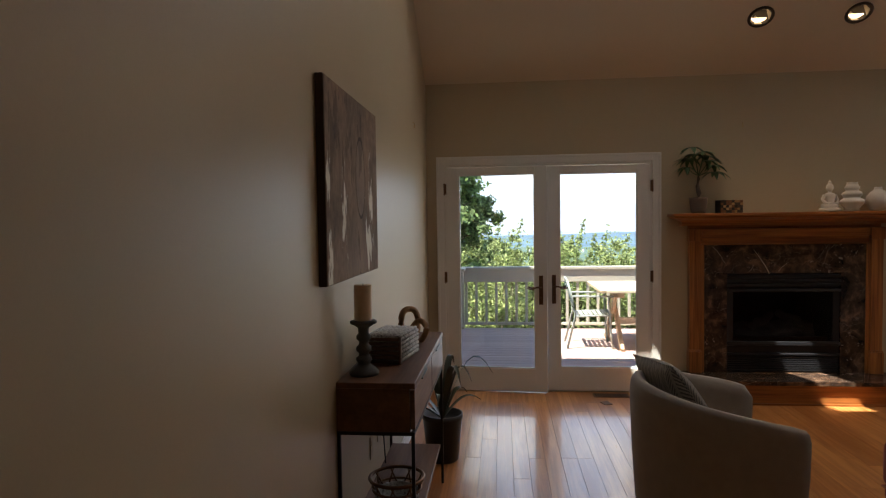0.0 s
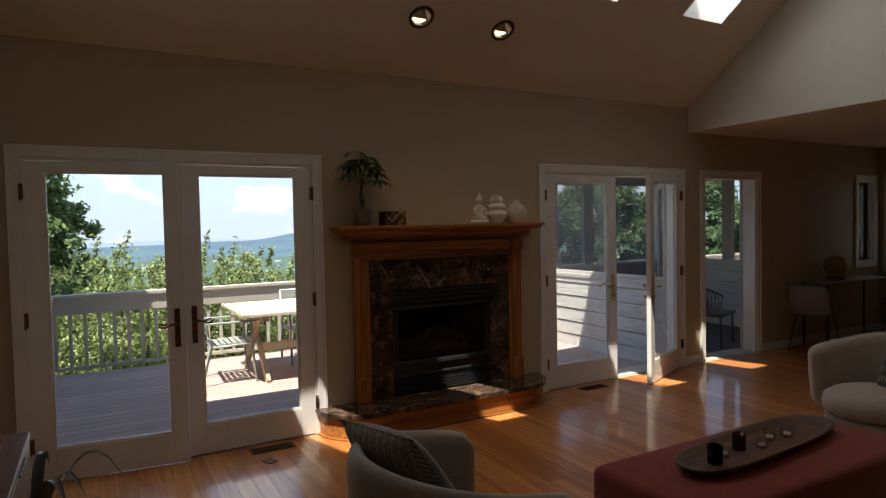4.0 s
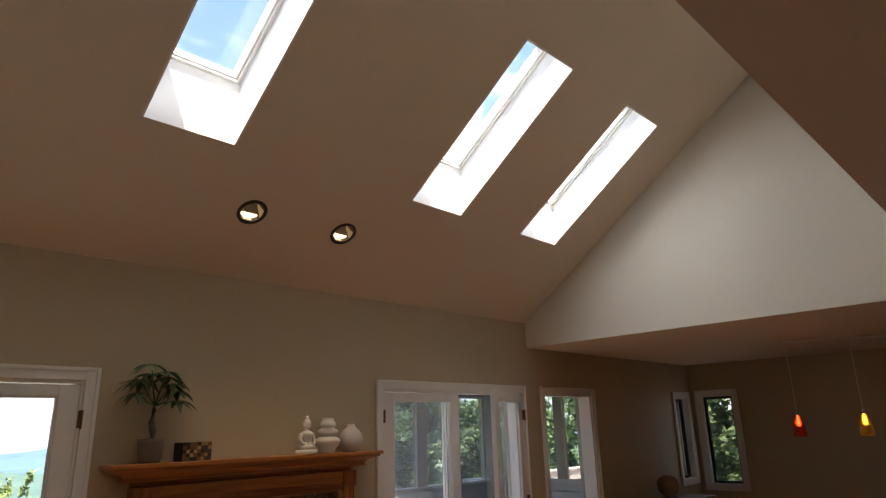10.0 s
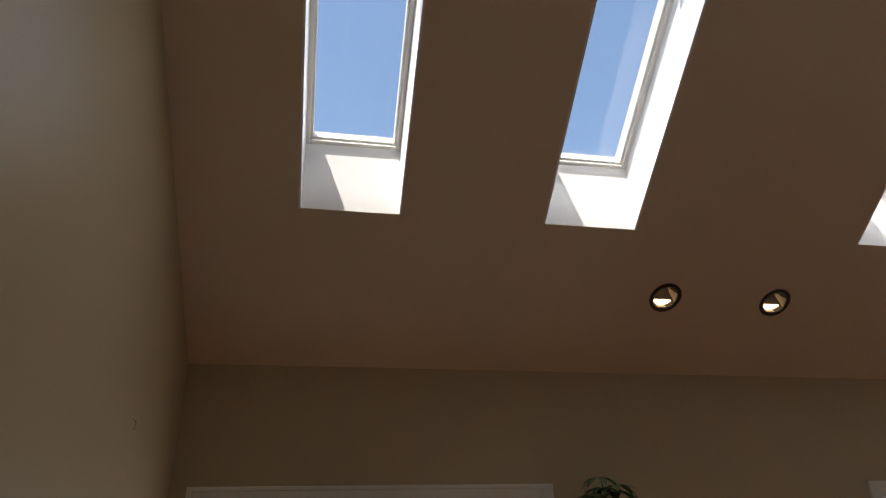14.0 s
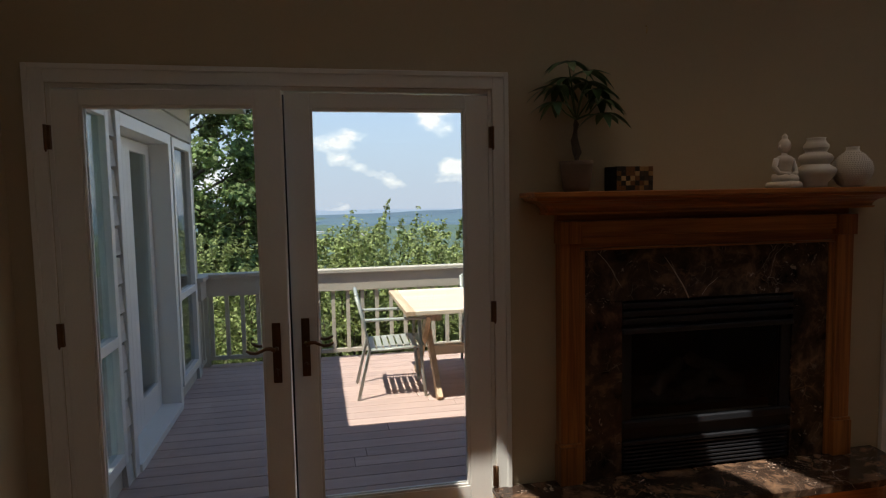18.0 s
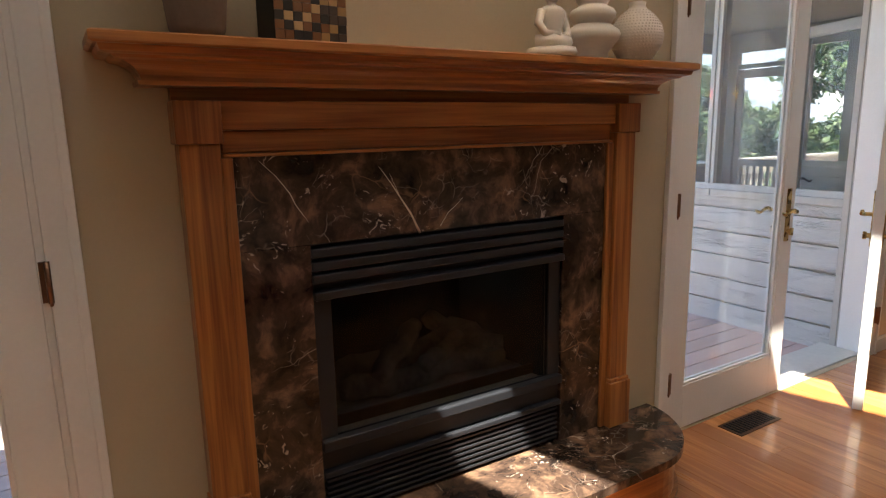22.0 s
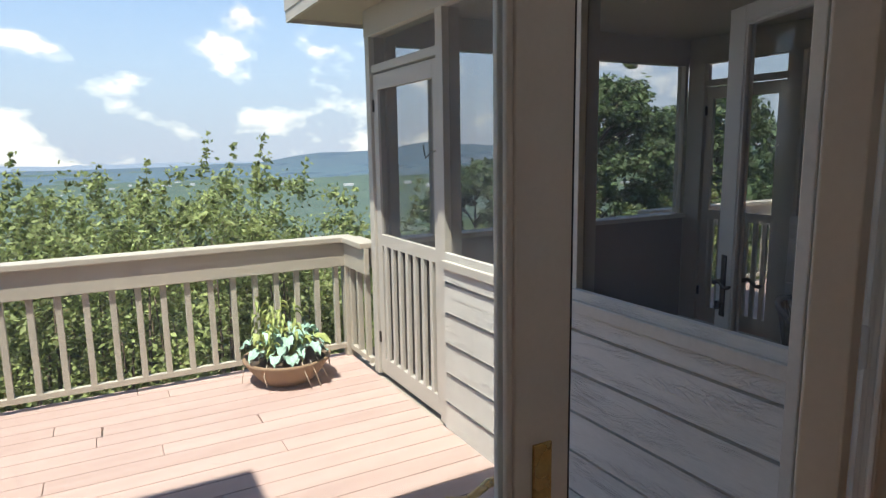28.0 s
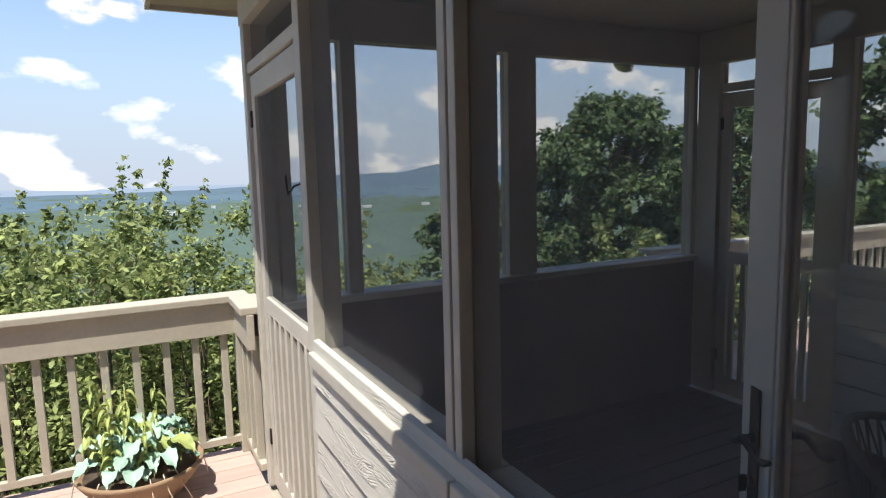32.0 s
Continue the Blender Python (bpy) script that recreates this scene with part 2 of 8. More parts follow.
def marble(name):
    """Dark brown marble: cloudy patches crossed by pale and rusty veins."""
    m = bpy.data.materials.new(name)
    m.use_nodes = True
    n, l = m.node_tree.nodes, m.node_tree.links
    b = n["Principled BSDF"]
    co = n.new("ShaderNodeTexCoord")
    warp = n.new("ShaderNodeTexNoise")
    warp.inputs["Scale"].default_value, warp.inputs["Detail"].default_value = 3.5, 4
    l.new(co.outputs["Object"], warp.inputs["Vector"])
    mv = n.new("ShaderNodeVectorMath")
    mv.operation = "MULTIPLY_ADD"
    l.new(warp.outputs["Color"], mv.inputs[0])
    mv.inputs[1].default_value = (0.25, 0.25, 0.25)
    l.new(co.outputs["Object"], mv.inputs[2])
    cloud = n.new("ShaderNodeTexNoise")
    cloud.inputs["Scale"].default_value, cloud.inputs["Detail"].default_value, cloud.inputs["Roughness"].default_value = 9, 10, 0.62
    l.new(mv.outputs[0], cloud.inputs["Vector"])
    r1 = n.new("ShaderNodeValToRGB")
    e = r1.color_ramp.elements
    e[0].position, e[0].color = 0.36, (0.016, 0.011, 0.009, 1)
    e[1].position, e[1].color = 0.70, (0.23, 0.135, 0.08, 1)
    mid = e.new(0.52)
    mid.color = (0.062, 0.038, 0.026, 1)
    l.new(cloud.outputs[0], r1.inputs[0])
    last = r1.outputs[0]
    for scale, width, col, strength in ((3.4, 0.006, (0.60, 0.52, 0.43), 0.6), (9.0, 0.03, (0.34, 0.20, 0.11), 0.45), (24.0, 0.05, (0.50, 0.40, 0.31), 0.3)):
        vo = n.new("ShaderNodeTexVoronoi")
        vo.feature = "DISTANCE_TO_EDGE"
        vo.inputs["Scale"].default_value = scale
        l.new(mv.outputs[0], vo.inputs["Vector"])
        gate = n.new("ShaderNodeTexNoise")
        gate.inputs["Scale"].default_value = scale * 0.55
        l.new(co.outputs["Object"], gate.inputs["Vector"])
        gr = n.new("ShaderNodeMapRange")
        gr.inputs["From Min"].default_value, gr.inputs["From Max"].default_value = 0.57, 0.66
        l.new(gate.outputs[0], gr.inputs["Value"])
        vr = n.new("ShaderNodeMapRange")
        vr.inputs["From Min"].default_value, vr.inputs["From Max"].default_value = 0.0, width
        vr.inputs["To Min"].default_value, vr.inputs["To Max"].default_value = strength, 0.0
        l.new(vo.outputs["Distance"], vr.inputs["Value"])
        pr = n.new("ShaderNodeMath")
        pr.operation = "MULTIPLY"
        l.new(vr.outputs[0], pr.inputs[0])
        l.new(gr.outputs[0], pr.inputs[1])
        mx = n.new("ShaderNodeMixRGB")
        l.new(pr.outputs[0], mx.inputs[0])
        l.new(last, mx.inputs[1])
        mx.inputs[2].default_value = (*col, 1)
        last = mx.outputs[0]
    # clusters of short pale flecks
    spot = n.new("ShaderNodeTexNoise")
    spot.inputs["Scale"].default_value, spot.inputs["Detail"].default_value, spot.inputs["Distortion"].default_value = 34, 3, 1.2
    l.new(mv.outputs[0], spot.inputs["Vector"])
    herd = n.new("ShaderNodeTexNoise")
    herd.inputs["Scale"].default_value, herd.inputs["Detail"].default_value = 5.5, 2
    l.new(co.outputs["Object"], herd.inputs["Vector"])
    both = n.new("ShaderNodeMath")
    both.operation = "MULTIPLY_ADD"
    l.new(herd.outputs[0], both.inputs[0])
    both.inputs[1].default_value = 0.55
    l.new(spot.outputs[0], both.inputs[2])
    fleck = n.new("ShaderNodeMapRange")
    fleck.inputs["From Min"].default_value, fleck.inputs["From Max"].default_value, fleck.inputs["To Max"].default_value = 0.97, 1.03, 0.7
    l.new(both.outputs[0], fleck.inputs["Value"])
    mx = n.new("ShaderNodeMixRGB")
    l.new(fleck.outputs[0], mx.inputs[0])
    l.new(last, mx.inputs[1])
    mx.inputs[2].default_value = (0.52, 0.42, 0.34, 1)
    l.new(mx.outputs[0], b.inputs["Base Color"])
    b.inputs["Roughness"].default_value = 0.16
    return m


def pattern(name, rows, base, line, rough=0.9, bump=0.3):
    """Cloth with a woven figure; rows(n, l, u, v) gives the share of the second colour."""
    m = mat(name, base, rough, vary=0.15, scale=20, fine=380, bump=bump, spec=0.1, sheen=0.2)
    n, l = m.node_tree.nodes, m.node_tree.links
    b = n["Principled BSDF"]
    co = n.new("ShaderNodeTexCoord")
    sep = n.new("ShaderNodeSeparateXYZ")
    l.new(co.outputs["Object"], sep.inputs[0])

    def op(kind, a, c=0.0, d=0.0):
        k = n.new("ShaderNodeMath")
        k.operation = kind
        for i, q in enumerate((a, c, d)):
            if isinstance(q, (int, float)):
                k.inputs[i].default_value = q
            else:
                l.new(q, k.inputs[i])
        return k.outputs[0]

    share = rows(op, sep.outputs[0], sep.outputs[1])
    noise = n.new("ShaderNodeTexNoise")
    noise.inputs["Scale"].default_value = 90
    share = op("MULTIPLY", share, op("MULTIPLY_ADD", noise.outputs[0], 0.7, 0.45))
    mx = n.new("ShaderNodeMixRGB")
    l.new(op("MINIMUM", share, 1.0), mx.inputs[0])
    old = b.inputs["Base Color"].links[0].from_socket
    l.new(old, mx.inputs[1])
    mx.inputs[2].default_value = (*line, 1)
    l.new(mx.outputs[0], b.inputs["Base Color"])
    return m


def zig(pitch, wave, height, width):
    """Zigzag lines across the cloth."""
    def rows(op, u, v):
        tri = op("PINGPONG", op("ADD", u, 5.0), wave)
        d = op("MULTIPLY", tri, height / wave)
        s = op("ADD", op("ADD", v, 5.0), d)
        f = op("PINGPONG", s, pitch / 2)
        return op("LESS_THAN", f, width)
    return rows


def feathers(op, u, v):
    tri = op("PINGPONG", op("ADD", u, 5.0), 0.045)
    s = op("ADD", op("ADD", v, 5.0), op("MULTIPLY", tri, 1.3))
    f = op("LESS_THAN", op("PINGPONG", s, 0.011), 0.0052)
    gap = op("GREATER_THAN", tri, 0.006)
    inner = op("LESS_THAN", tri, 0.040)
    return op("MULTIPLY", f, op("MULTIPLY", gap, inner))


def diamonds(op, u, v):
    a = op("PINGPONG", op("ADD", u, 5.03), 0.085)
    c = op("PINGPONG", op("ADD", v, 5.0), 0.085)
    s = op("ADD", op("FLOOR", op("MULTIPLY", a, 70.0)), op("FLOOR", op("MULTIPLY", c, 70.0)))
    return op("LESS_THAN", op("ABSOLUTE", op("SUBTRACT", s, 5.0)), 1.1)


def tint_glass(name, tint, rough=0.05):
    """Coloured solid glass."""
    m = bpy.data.materials.new(name)
    m.use_nodes = True
    b = m.node_tree.nodes["Principled BSDF"]
    b.inputs["Base Color"].default_value = (*tint, 1)
    b.inputs["Transmission Weight"].default_value = 1.0
    b.inputs["Roughness"].default_value = rough
    b.inputs["IOR"].default_value = 1.3
    return m


def sawn_board(name, color, stretch):
    """Painted rough-sawn boards: long torn grain with raised knots under thin paint."""
    m = mat(name, color, 0.85, vary=0.08, scale=3.0, fine=22, bump=0.0, stretch=stretch, per_object=0.12)
    n, l = m.node_tree.nodes, m.node_tree.links
    co = n.new("ShaderNodeTexCoord")
    inf = n.new("ShaderNodeObjectInfo")
    shift = n.new("ShaderNodeVectorMath")
    shift.operation = "ADD"
    l.new(co.outputs["Object"], shift.inputs[0])
    l.new(inf.outputs["Random"], shift.inputs[1])
    mp = n.new("ShaderNodeMapping")
    mp.inputs["Scale"].default_value = stretch
    l.new(shift.outputs[0], mp.inputs[0])
    wv = n.new("ShaderNodeTexNoise")
    wv.inputs["Scale"].default_value, wv.inputs["Detail"].default_value, wv.inputs["Distortion"].default_value = 2.2, 4, 0.9
    l.new(mp.outputs[0], wv.inputs["Vector"])
    fold = n.new("ShaderNodeMath")
    fold.operation = "PINGPONG"
    l.new(wv.outputs[0], fold.inputs[0])
    fold.inputs[1].default_value = 0.03
    tear = n.new("ShaderNodeTexNoise")
    tear.inputs["Scale"].default_value, tear.inputs["Detail"].default_value = 3.0, 3
    l.new(mp.outputs[0], tear.inputs["Vector"])
    gate = n.new("ShaderNodeMapRange")
    gate.inputs["From Min"].default_value, gate.inputs["From Max"].default_value = 0.46, 0.66
    l.new(tear.outputs[0], gate.inputs["Value"])
    h = n.new("ShaderNodeMath")
    h.operation = "MULTIPLY"
    l.new(fold.outputs[0], h.inputs[0])
    l.new(gate.outputs[0], h.inputs[1])
    bp = n.new("ShaderNodeBump")
    bp.inputs["Strength"].default_value, bp.inputs["Distance"].default_value = 0.9, 0.15
    l.new(h.outputs[0], bp.inputs["Height"])
    b = n["Principled BSDF"]
    l.new(bp.outputs[0], b.inputs["Normal"])
    # shade of the relief, painted darker along the cracks of the torn grain
    crack = n.new("ShaderNodeMapRange")
    crack.inputs["From Min"].default_value, crack.inputs["From Max"].default_value = 0.008, 0.0
    l.new(fold.outputs[0], crack.inputs["Value"])
    crack_shade = n.new("ShaderNodeMath")
    crack_shade.operation = "MULTIPLY"
    l.new(crack.outputs[0], crack_shade.inputs[0])
    l.new(gate.outputs[0], crack_shade.inputs[1])
    amount = n.new("ShaderNodeMath")
    amount.operation = "MULTIPLY"
    l.new(crack_shade.outputs[0], amount.inputs[0])
    amount.inputs[1].default_value = 0.3
    mx = n.new("ShaderNodeMixRGB")
    l.new(amount.outputs[0], mx.inputs[0])
    l.new(b.inputs["Base Color"].links[0].from_socket, mx.inputs[1])
    mx.inputs[2].default_value = (0.20, 0.18, 0.15, 1)
    l.new(mx.outputs[0], b.inputs["Base Color"])
    return m


def picture_face(name):
    """Weathered brown and grey paint: pale flecks run down in a few bands round a plain lighter oval."""
    m = mat(name, (0.25, 0.175, 0.125), 0.85, vary=0.4, scale=5, fine=26, bump=0.5, spec=0.15, dark=(0.11, 0.083, 0.07), stretch=(1, 1.2, 0.8))
    n, l = m.node_tree.nodes, m.node_tree.links
    b = n["Principled BSDF"]
    co = n.new("ShaderNodeTexCoord")
    sep = n.new("ShaderNodeSeparateXYZ")
    l.new(co.outputs["Object"], sep.inputs[0])
    u, v = sep.outputs[1], sep.outputs[2]

    def op(kind, a, c=0.0, d=0.0):
        k = n.new("ShaderNodeMath")
        k.operation = kind
        for i, q in enumerate((a, c, d)):
            if isinstance(q, (int, float)):
                k.inputs[i].default_value = q
            else:
                l.new(q, k.inputs[i])
        return k.outputs[0]

    def blot(cu, cv, wu, wv, lean=0.0):
        """A soft patch round (cu, cv)."""
        a = op("DIVIDE", op("SUBTRACT", op("MULTIPLY_ADD", v, lean, u), cu), wu)
        c = op("DIVIDE", op("SUBTRACT", v, cv), wv)
        return op("EXPONENT", op("MULTIPLY", op("ADD", op("MULTIPLY", a, a), op("MULTIPLY", c, c)), -1.0))

    def grain(size, stretch):
        mp = n.new("ShaderNodeMapping")
        mp.inputs["Scale"].default_value = stretch
        l.new(co.outputs["Object"], mp.inputs[0])
        ns = n.new("ShaderNodeTexNoise")
        ns.inputs["Scale"].default_value, ns.inputs["Detail"].default_value, ns.inputs["Roughness"].default_value = size, 6, 0.65
        l.new(mp.outputs[0], ns.inputs["Vector"])
        return ns.outputs[0]

    def layer(share, color):
        mx = n.new("ShaderNodeMixRGB")
        l.new(op("MINIMUM", op("MAXIMUM", share, 0.0), 1.0), mx.inputs[0])
        l.new(b.inputs["Base Color"].links[0].from_socket, mx.inputs[1])
        mx.inputs[2].default_value = (*color, 1)
        l.new(mx.outputs[0], b.inputs["Base Color"])

    ring = blot(0.10, 0.05, 0.10, 0.20)
    layer(op("MULTIPLY", op("GREATER_THAN", ring, 0.45), 0.35), (0.34, 0.27, 0.225))
    edge = op("LESS_THAN", op("ABSOLUTE", op("SUBTRACT", ring, 0.45)), 0.035)
    layer(op("MULTIPLY", edge, 0.7), (0.03, 0.024, 0.02))
    layer(op("MULTIPLY", blot(0.05, -0.38, 0.30, 0.16), 0.55), (0.36, 0.28, 0.235))
    # dark runs, then the pale flecks
    layer(op("MULTIPLY", op("GREATER_THAN", grain(9, (1, 1, 0.3)), 0.60), 0.5), (0.07, 0.055, 0.047))
    where = op("ADD", op("ADD", blot(-0.20, -0.10, 0.05, 0.16), blot(0.32, -0.03, 0.06, 0.17)), op("ADD", blot(0.17, -0.26, 0.022, 0.16, 0.22), op("ADD", blot(0.29, -0.26, 0.07, 0.11), op("ADD", blot(-0.44, 0.03, 0.05, 0.10), blot(-0.42, -0.30, 0.06, 0.14)))))
    fleck = op("MULTIPLY_ADD", where, 0.30, grain(20, (1, 1.5, 0.45)))
    layer(op("MULTIPLY", op("SUBTRACT", fleck, 0.69), 14.0), (0.78, 0.74, 0.64))
    return m


M = {
    "wall": mat("wall_paint", (0.485, 0.395, 0.257), 0.42, vary=0.03, scale=1.2, fine=160, bump=0.05, spec=0.5),
    "ceiling": mat("ceiling_paint", (0.72, 0.625, 0.49), 0.75, vary=0.03, scale=1.0, fine=140, bump=0.06, spec=0.2),
    "gable": mat("gable_paint", (0.68, 0.645, 0.56), 0.7, vary=0.02, scale=1.0, fine=140, bump=0.04, spec=0.2),
    "white": mat("white_trim", (0.76, 0.74, 0.69), 0.38, vary=0.04, scale=4, fine=90, bump=0.04),
    "shaft": mat("skylight_lining", (0.80, 0.79, 0.78), 0.6, vary=0.02, scale=2, fine=80, bump=0.02),
    "floor": wood("oak_floor", (0.60, 0.265, 0.08), (0.36, 0.13, 0.033), 0.26, along="Y", ring=14, coat=0.5, per_object=0.35, bump=0.02),
    "oak": wood("mantel_oak_x", (0.47, 0.185, 0.046), (0.19, 0.058, 0.013), 0.32, along="X", ring=24, coat=0.4, per_object=0.1, bump=0.08),
    "oak_z": wood("mantel_oak_z", (0.47, 0.185, 0.046), (0.19, 0.058, 0.013), 0.32, along="Z", ring=24, coat=0.4, per_object=0.1, bump=0.08),
    "walnut": wood("walnut", (0.17, 0.075, 0.032), (0.07, 0.027, 0.012), 0.42, along="Y", ring=9, coat=0.15, per_object=0.1),
    "tabledark": wood("dark_table_wood", (0.085, 0.045, 0.025), (0.04, 0.02, 0.012), 0.42, along="Y", ring=9, coat=0.15, per_object=0.1),
    "tray": wood("tray_wood", (0.13, 0.055, 0.022), (0.05, 0.02, 0.009), 0.5, along="X", ring=12, coat=0.1, per_object=0.1),
    "marble": marble("brown_marble"),
    "black": mat("black_metal", (0.030, 0.030, 0.032), 0.38, metal=0.6, vary=0.2, scale=8, fine=200, bump=0.03),
    "insert": mat("satin_black_insert", (0.018, 0.019, 0.022), 0.36, vary=0.15, scale=8, fine=200, bump=0.03, spec=0.42),
    "iron": mat("dark_iron", (0.03, 0.028, 0.027), 0.5, metal=0.8, vary=0.2, scale=20, fine=200, bump=0.04),
    "brass": mat("antique_brass", (0.55, 0.38, 0.15), 0.28, metal=1.0, vary=0.2, scale=30, fine=200, bump=0.02),
    "bronze": mat("oiled_bronze", (0.16, 0.085, 0.045), 0.35, metal=0.9, vary=0.25, scale=30, fine=200, bump=0.02),
    "chrome": mat("steel_rod", (0.5, 0.5, 0.5), 0.25, metal=1.0, vary=0.1, scale=30, fine=200, bump=0.0),
    "skyglass": glass("skylight_glass", (0.95, 0.91, 0.86)),
    "vein": mat("pale_marble_vein", (0.62, 0.53, 0.43), 0.25, vary=0.2, scale=30, fine=120, bump=0.0),
    "porchfloor": mat("shaded_porch_floor", (0.10, 0.072, 0.06), 0.6, vary=0.2, scale=3, fine=30, bump=0.3, per_object=0.25),
    "porchdark": mat("shaded_porch_board", (0.24, 0.20, 0.175), 0.8, vary=0.12, scale=4, fine=40, bump=0.2),
    "darkroom": mat("unlit_room_shade", (0.05, 0.045, 0.04), 0.8, vary=0.2, scale=2, fine=30, bump=0.1),
    "wingglass": glass("wing_window_glass", (0.80, 0.84, 0.84), base=0.10),
    "glass": glass("window_glass", (0.97, 0.985, 0.98)),
    "dustyglass": dusty("dusty_door_glass", 0.05),
    "fireglass": glass("fireplace_glass", (0.62, 0.64, 0.68), base=0.016),
    "screen": screen_cloth("insect_screen", 0.18),
    "screen_dense": screen_cloth("window_screen", 0.32),
    "linen": mat("grey_linen", (0.36, 0.315, 0.27), 0.9, vary=0.1, scale=18, fine=420, bump=0.35, spec=0.1, sheen=0.3),
    "linen_dark": mat("cushion_grey", (0.16, 0.155, 0.145), 0.9, vary=0.1, scale=14, fine=420, bump=0.35, spec=0.1, sheen=0.3),
    "sofa": mat("sofa_grey", (0.11, 0.105, 0.098), 0.9, vary=0.14, scale=14, fine=420, bump=0.35, spec=0.1, sheen=0.3),
    "red": mat("red_velvet", (0.22, 0.036, 0.025), 0.85, vary=0.16, scale=7, fine=300, bump=0.2, spec=0.1, sheen=0.25),
    "cream": mat("cream_wool", (0.58, 0.48, 0.36), 0.95, vary=0.2, scale=25, fine=250, bump=0.8, spec=0.1),
    "ceramic": mat("white_ceramic", (0.66, 0.60, 0.52), 0.25, vary=0.06, scale=9, fine=90, bump=0.03),
    "matte_white": mat("matte_white_ceramic", (0.62, 0.57, 0.50), 0.7, vary=0.06, scale=9, fine=120, bump=0.1),
    "terracotta": mat("clay_pot", (0.30, 0.20, 0.12), 0.8, vary=0.15, scale=9, fine=120, bump=0.15),
    "pot": mat("dark_clay_pot", (0.16, 0.11, 0.075), 0.8, vary=0.15, scale=9, fine=120, bump=0.15),
    "leaf": mat("leaf_green", (0.06, 0.125, 0.045), 0.45, vary=0.35, scale=5, fine=40, bump=0.05, per_object=0.2),
    "bark": mat("bark_brown", (0.11, 0.08, 0.055), 0.9, vary=0.3, scale=18, fine=90, bump=0.8),
    "candle": mat("candle_wax", (0.72, 0.56, 0.38), 0.55, vary=0.05, scale=6, fine=50, bump=0.03),
    "slate": mat("slate_turned_wood", (0.075, 0.075, 0.072), 0.75, vary=0.25, scale=16, fine=120, bump=0.25),
    "raffia": mat("woven_raffia", (0.60, 0.60, 0.58), 0.85, vary=0.3, scale=75, fine=200, bump=0.9, dark=(0.02, 0.02, 0.024)),
    "knot": wood("pale_wood", (0.48, 0.29, 0.14), (0.30, 0.16, 0.07), 0.5, along="Z", ring=22, coat=0.05),
    "deck": mat("deck_stain", (0.48, 0.35, 0.305), 0.8, spec=0.2, vary=0.12, scale=3, fine=30, bump=0.35, stretch=(0.6, 9, 9), per_object=0.25),
    "siding": sawn_board("rough_siding", (0.55, 0.53, 0.48), (1.0, 1.0, 6.0)),
    "rail": mat("rail_paint", (0.47, 0.43, 0.35), 0.7, vary=0.08, scale=5, fine=40, bump=0.3),
    "porch_white": mat("porch_trim", (0.50, 0.47, 0.41), 0.7, vary=0.08, scale=5, fine=40, bump=0.25),
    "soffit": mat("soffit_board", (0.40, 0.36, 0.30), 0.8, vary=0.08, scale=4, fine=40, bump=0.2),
    "roofing": mat("roof_shingle", (0.10, 0.095, 0.09), 0.9, vary=0.25, scale=6, fine=60, bump=0.5),
    "brick": mat("chimney_siding", (0.45, 0.42, 0.37), 0.85, vary=0.15, scale=3, fine=30, bump=0.6),
    "gardenwood": wood("pale_garden_wood", (0.80, 0.69, 0.54), (0.68, 0.53, 0.37), 0.6, along="X", ring=9, coat=0.0),
    "alu": mat("grey_green_metal", (0.40, 0.42, 0.38), 0.45, metal=0.2, vary=0.08, scale=9, fine=90, bump=0.05),
    "outlet": mat("outlet_plastic", (0.42, 0.36, 0.27), 0.45, vary=0.03, scale=9, fine=90, bump=0.0),
    "lamp_on": glow("lamp_glow", (1.0, 0.72, 0.42), 1.3),
    "can": mat("can_baffle", (0.08, 0.066, 0.052), 0.85, vary=0.05, scale=9, fine=90, bump=0.0),
    "canring": mat("can_ring_bronze", (0.06, 0.05, 0.045), 0.4, metal=0.6, vary=0.1, scale=9, fine=90, bump=0.0),
    "floor_rest": wood("oak_floor_far", (0.60, 0.265, 0.08), (0.36, 0.13, 0.033), 0.26, along="Y", ring=14, coat=0.5, per_object=0.35, bump=0.02, island=True),
    "gardenwood_y": wood("pale_garden_wood_y", (0.70, 0.54, 0.37), (0.52, 0.35, 0.21), 0.6, along="Y", ring=9, coat=0.0),
    "darkleaf": mat("dark_strap_leaf", (0.03, 0.04, 0.018), 0.4, vary=0.4, scale=6, fine=40, bump=0.05, per_object=0.3),
    "greyleaf": mat("grey_green_leaf", (0.33, 0.50, 0.39), 0.55, vary=0.3, scale=9, fine=60, bump=0.3, per_object=0.3),
    "limeleaf": mat("light_green_leaf", (0.36, 0.42, 0.13), 0.5, vary=0.3, scale=9, fine=60, bump=0.2, per_object=0.3),
    "art": picture_face("weathered_painting"),
    "artside": mat("canvas_edge", (0.045, 0.025, 0.016), 0.6, vary=0.4, scale=12, fine=90, bump=0.3),
    "zigzag": pattern("zigzag_cloth", zig(0.072, 0.0165, 0.038, 0.0055), (0.075, 0.066, 0.06), (0.50, 0.44, 0.38)),
    "leafpillow": pattern("feather_cloth", feathers, (0.30, 0.27, 0.235), (0.06, 0.058, 0.056)),
    "kilim": pattern("kilim_cloth", diamonds, (0.26, 0.03, 0.025), (0.02, 0.022, 0.035)),
    "rug": pattern("chevron_rug", zig(0.040, 0.03, 0.035, 0.0075), (0.34, 0.15, 0.12), (0.52, 0.42, 0.34), bump=0.7),
    "shellwhite": mat("pale_shell", (0.40, 0.39, 0.38), 0.5, vary=0.05, scale=6, fine=90, bump=0.03),
    "shellgrey": mat("grey_shell", (0.19, 0.17, 0.15), 0.6, vary=0.08, scale=6, fine=90, bump=0.03),
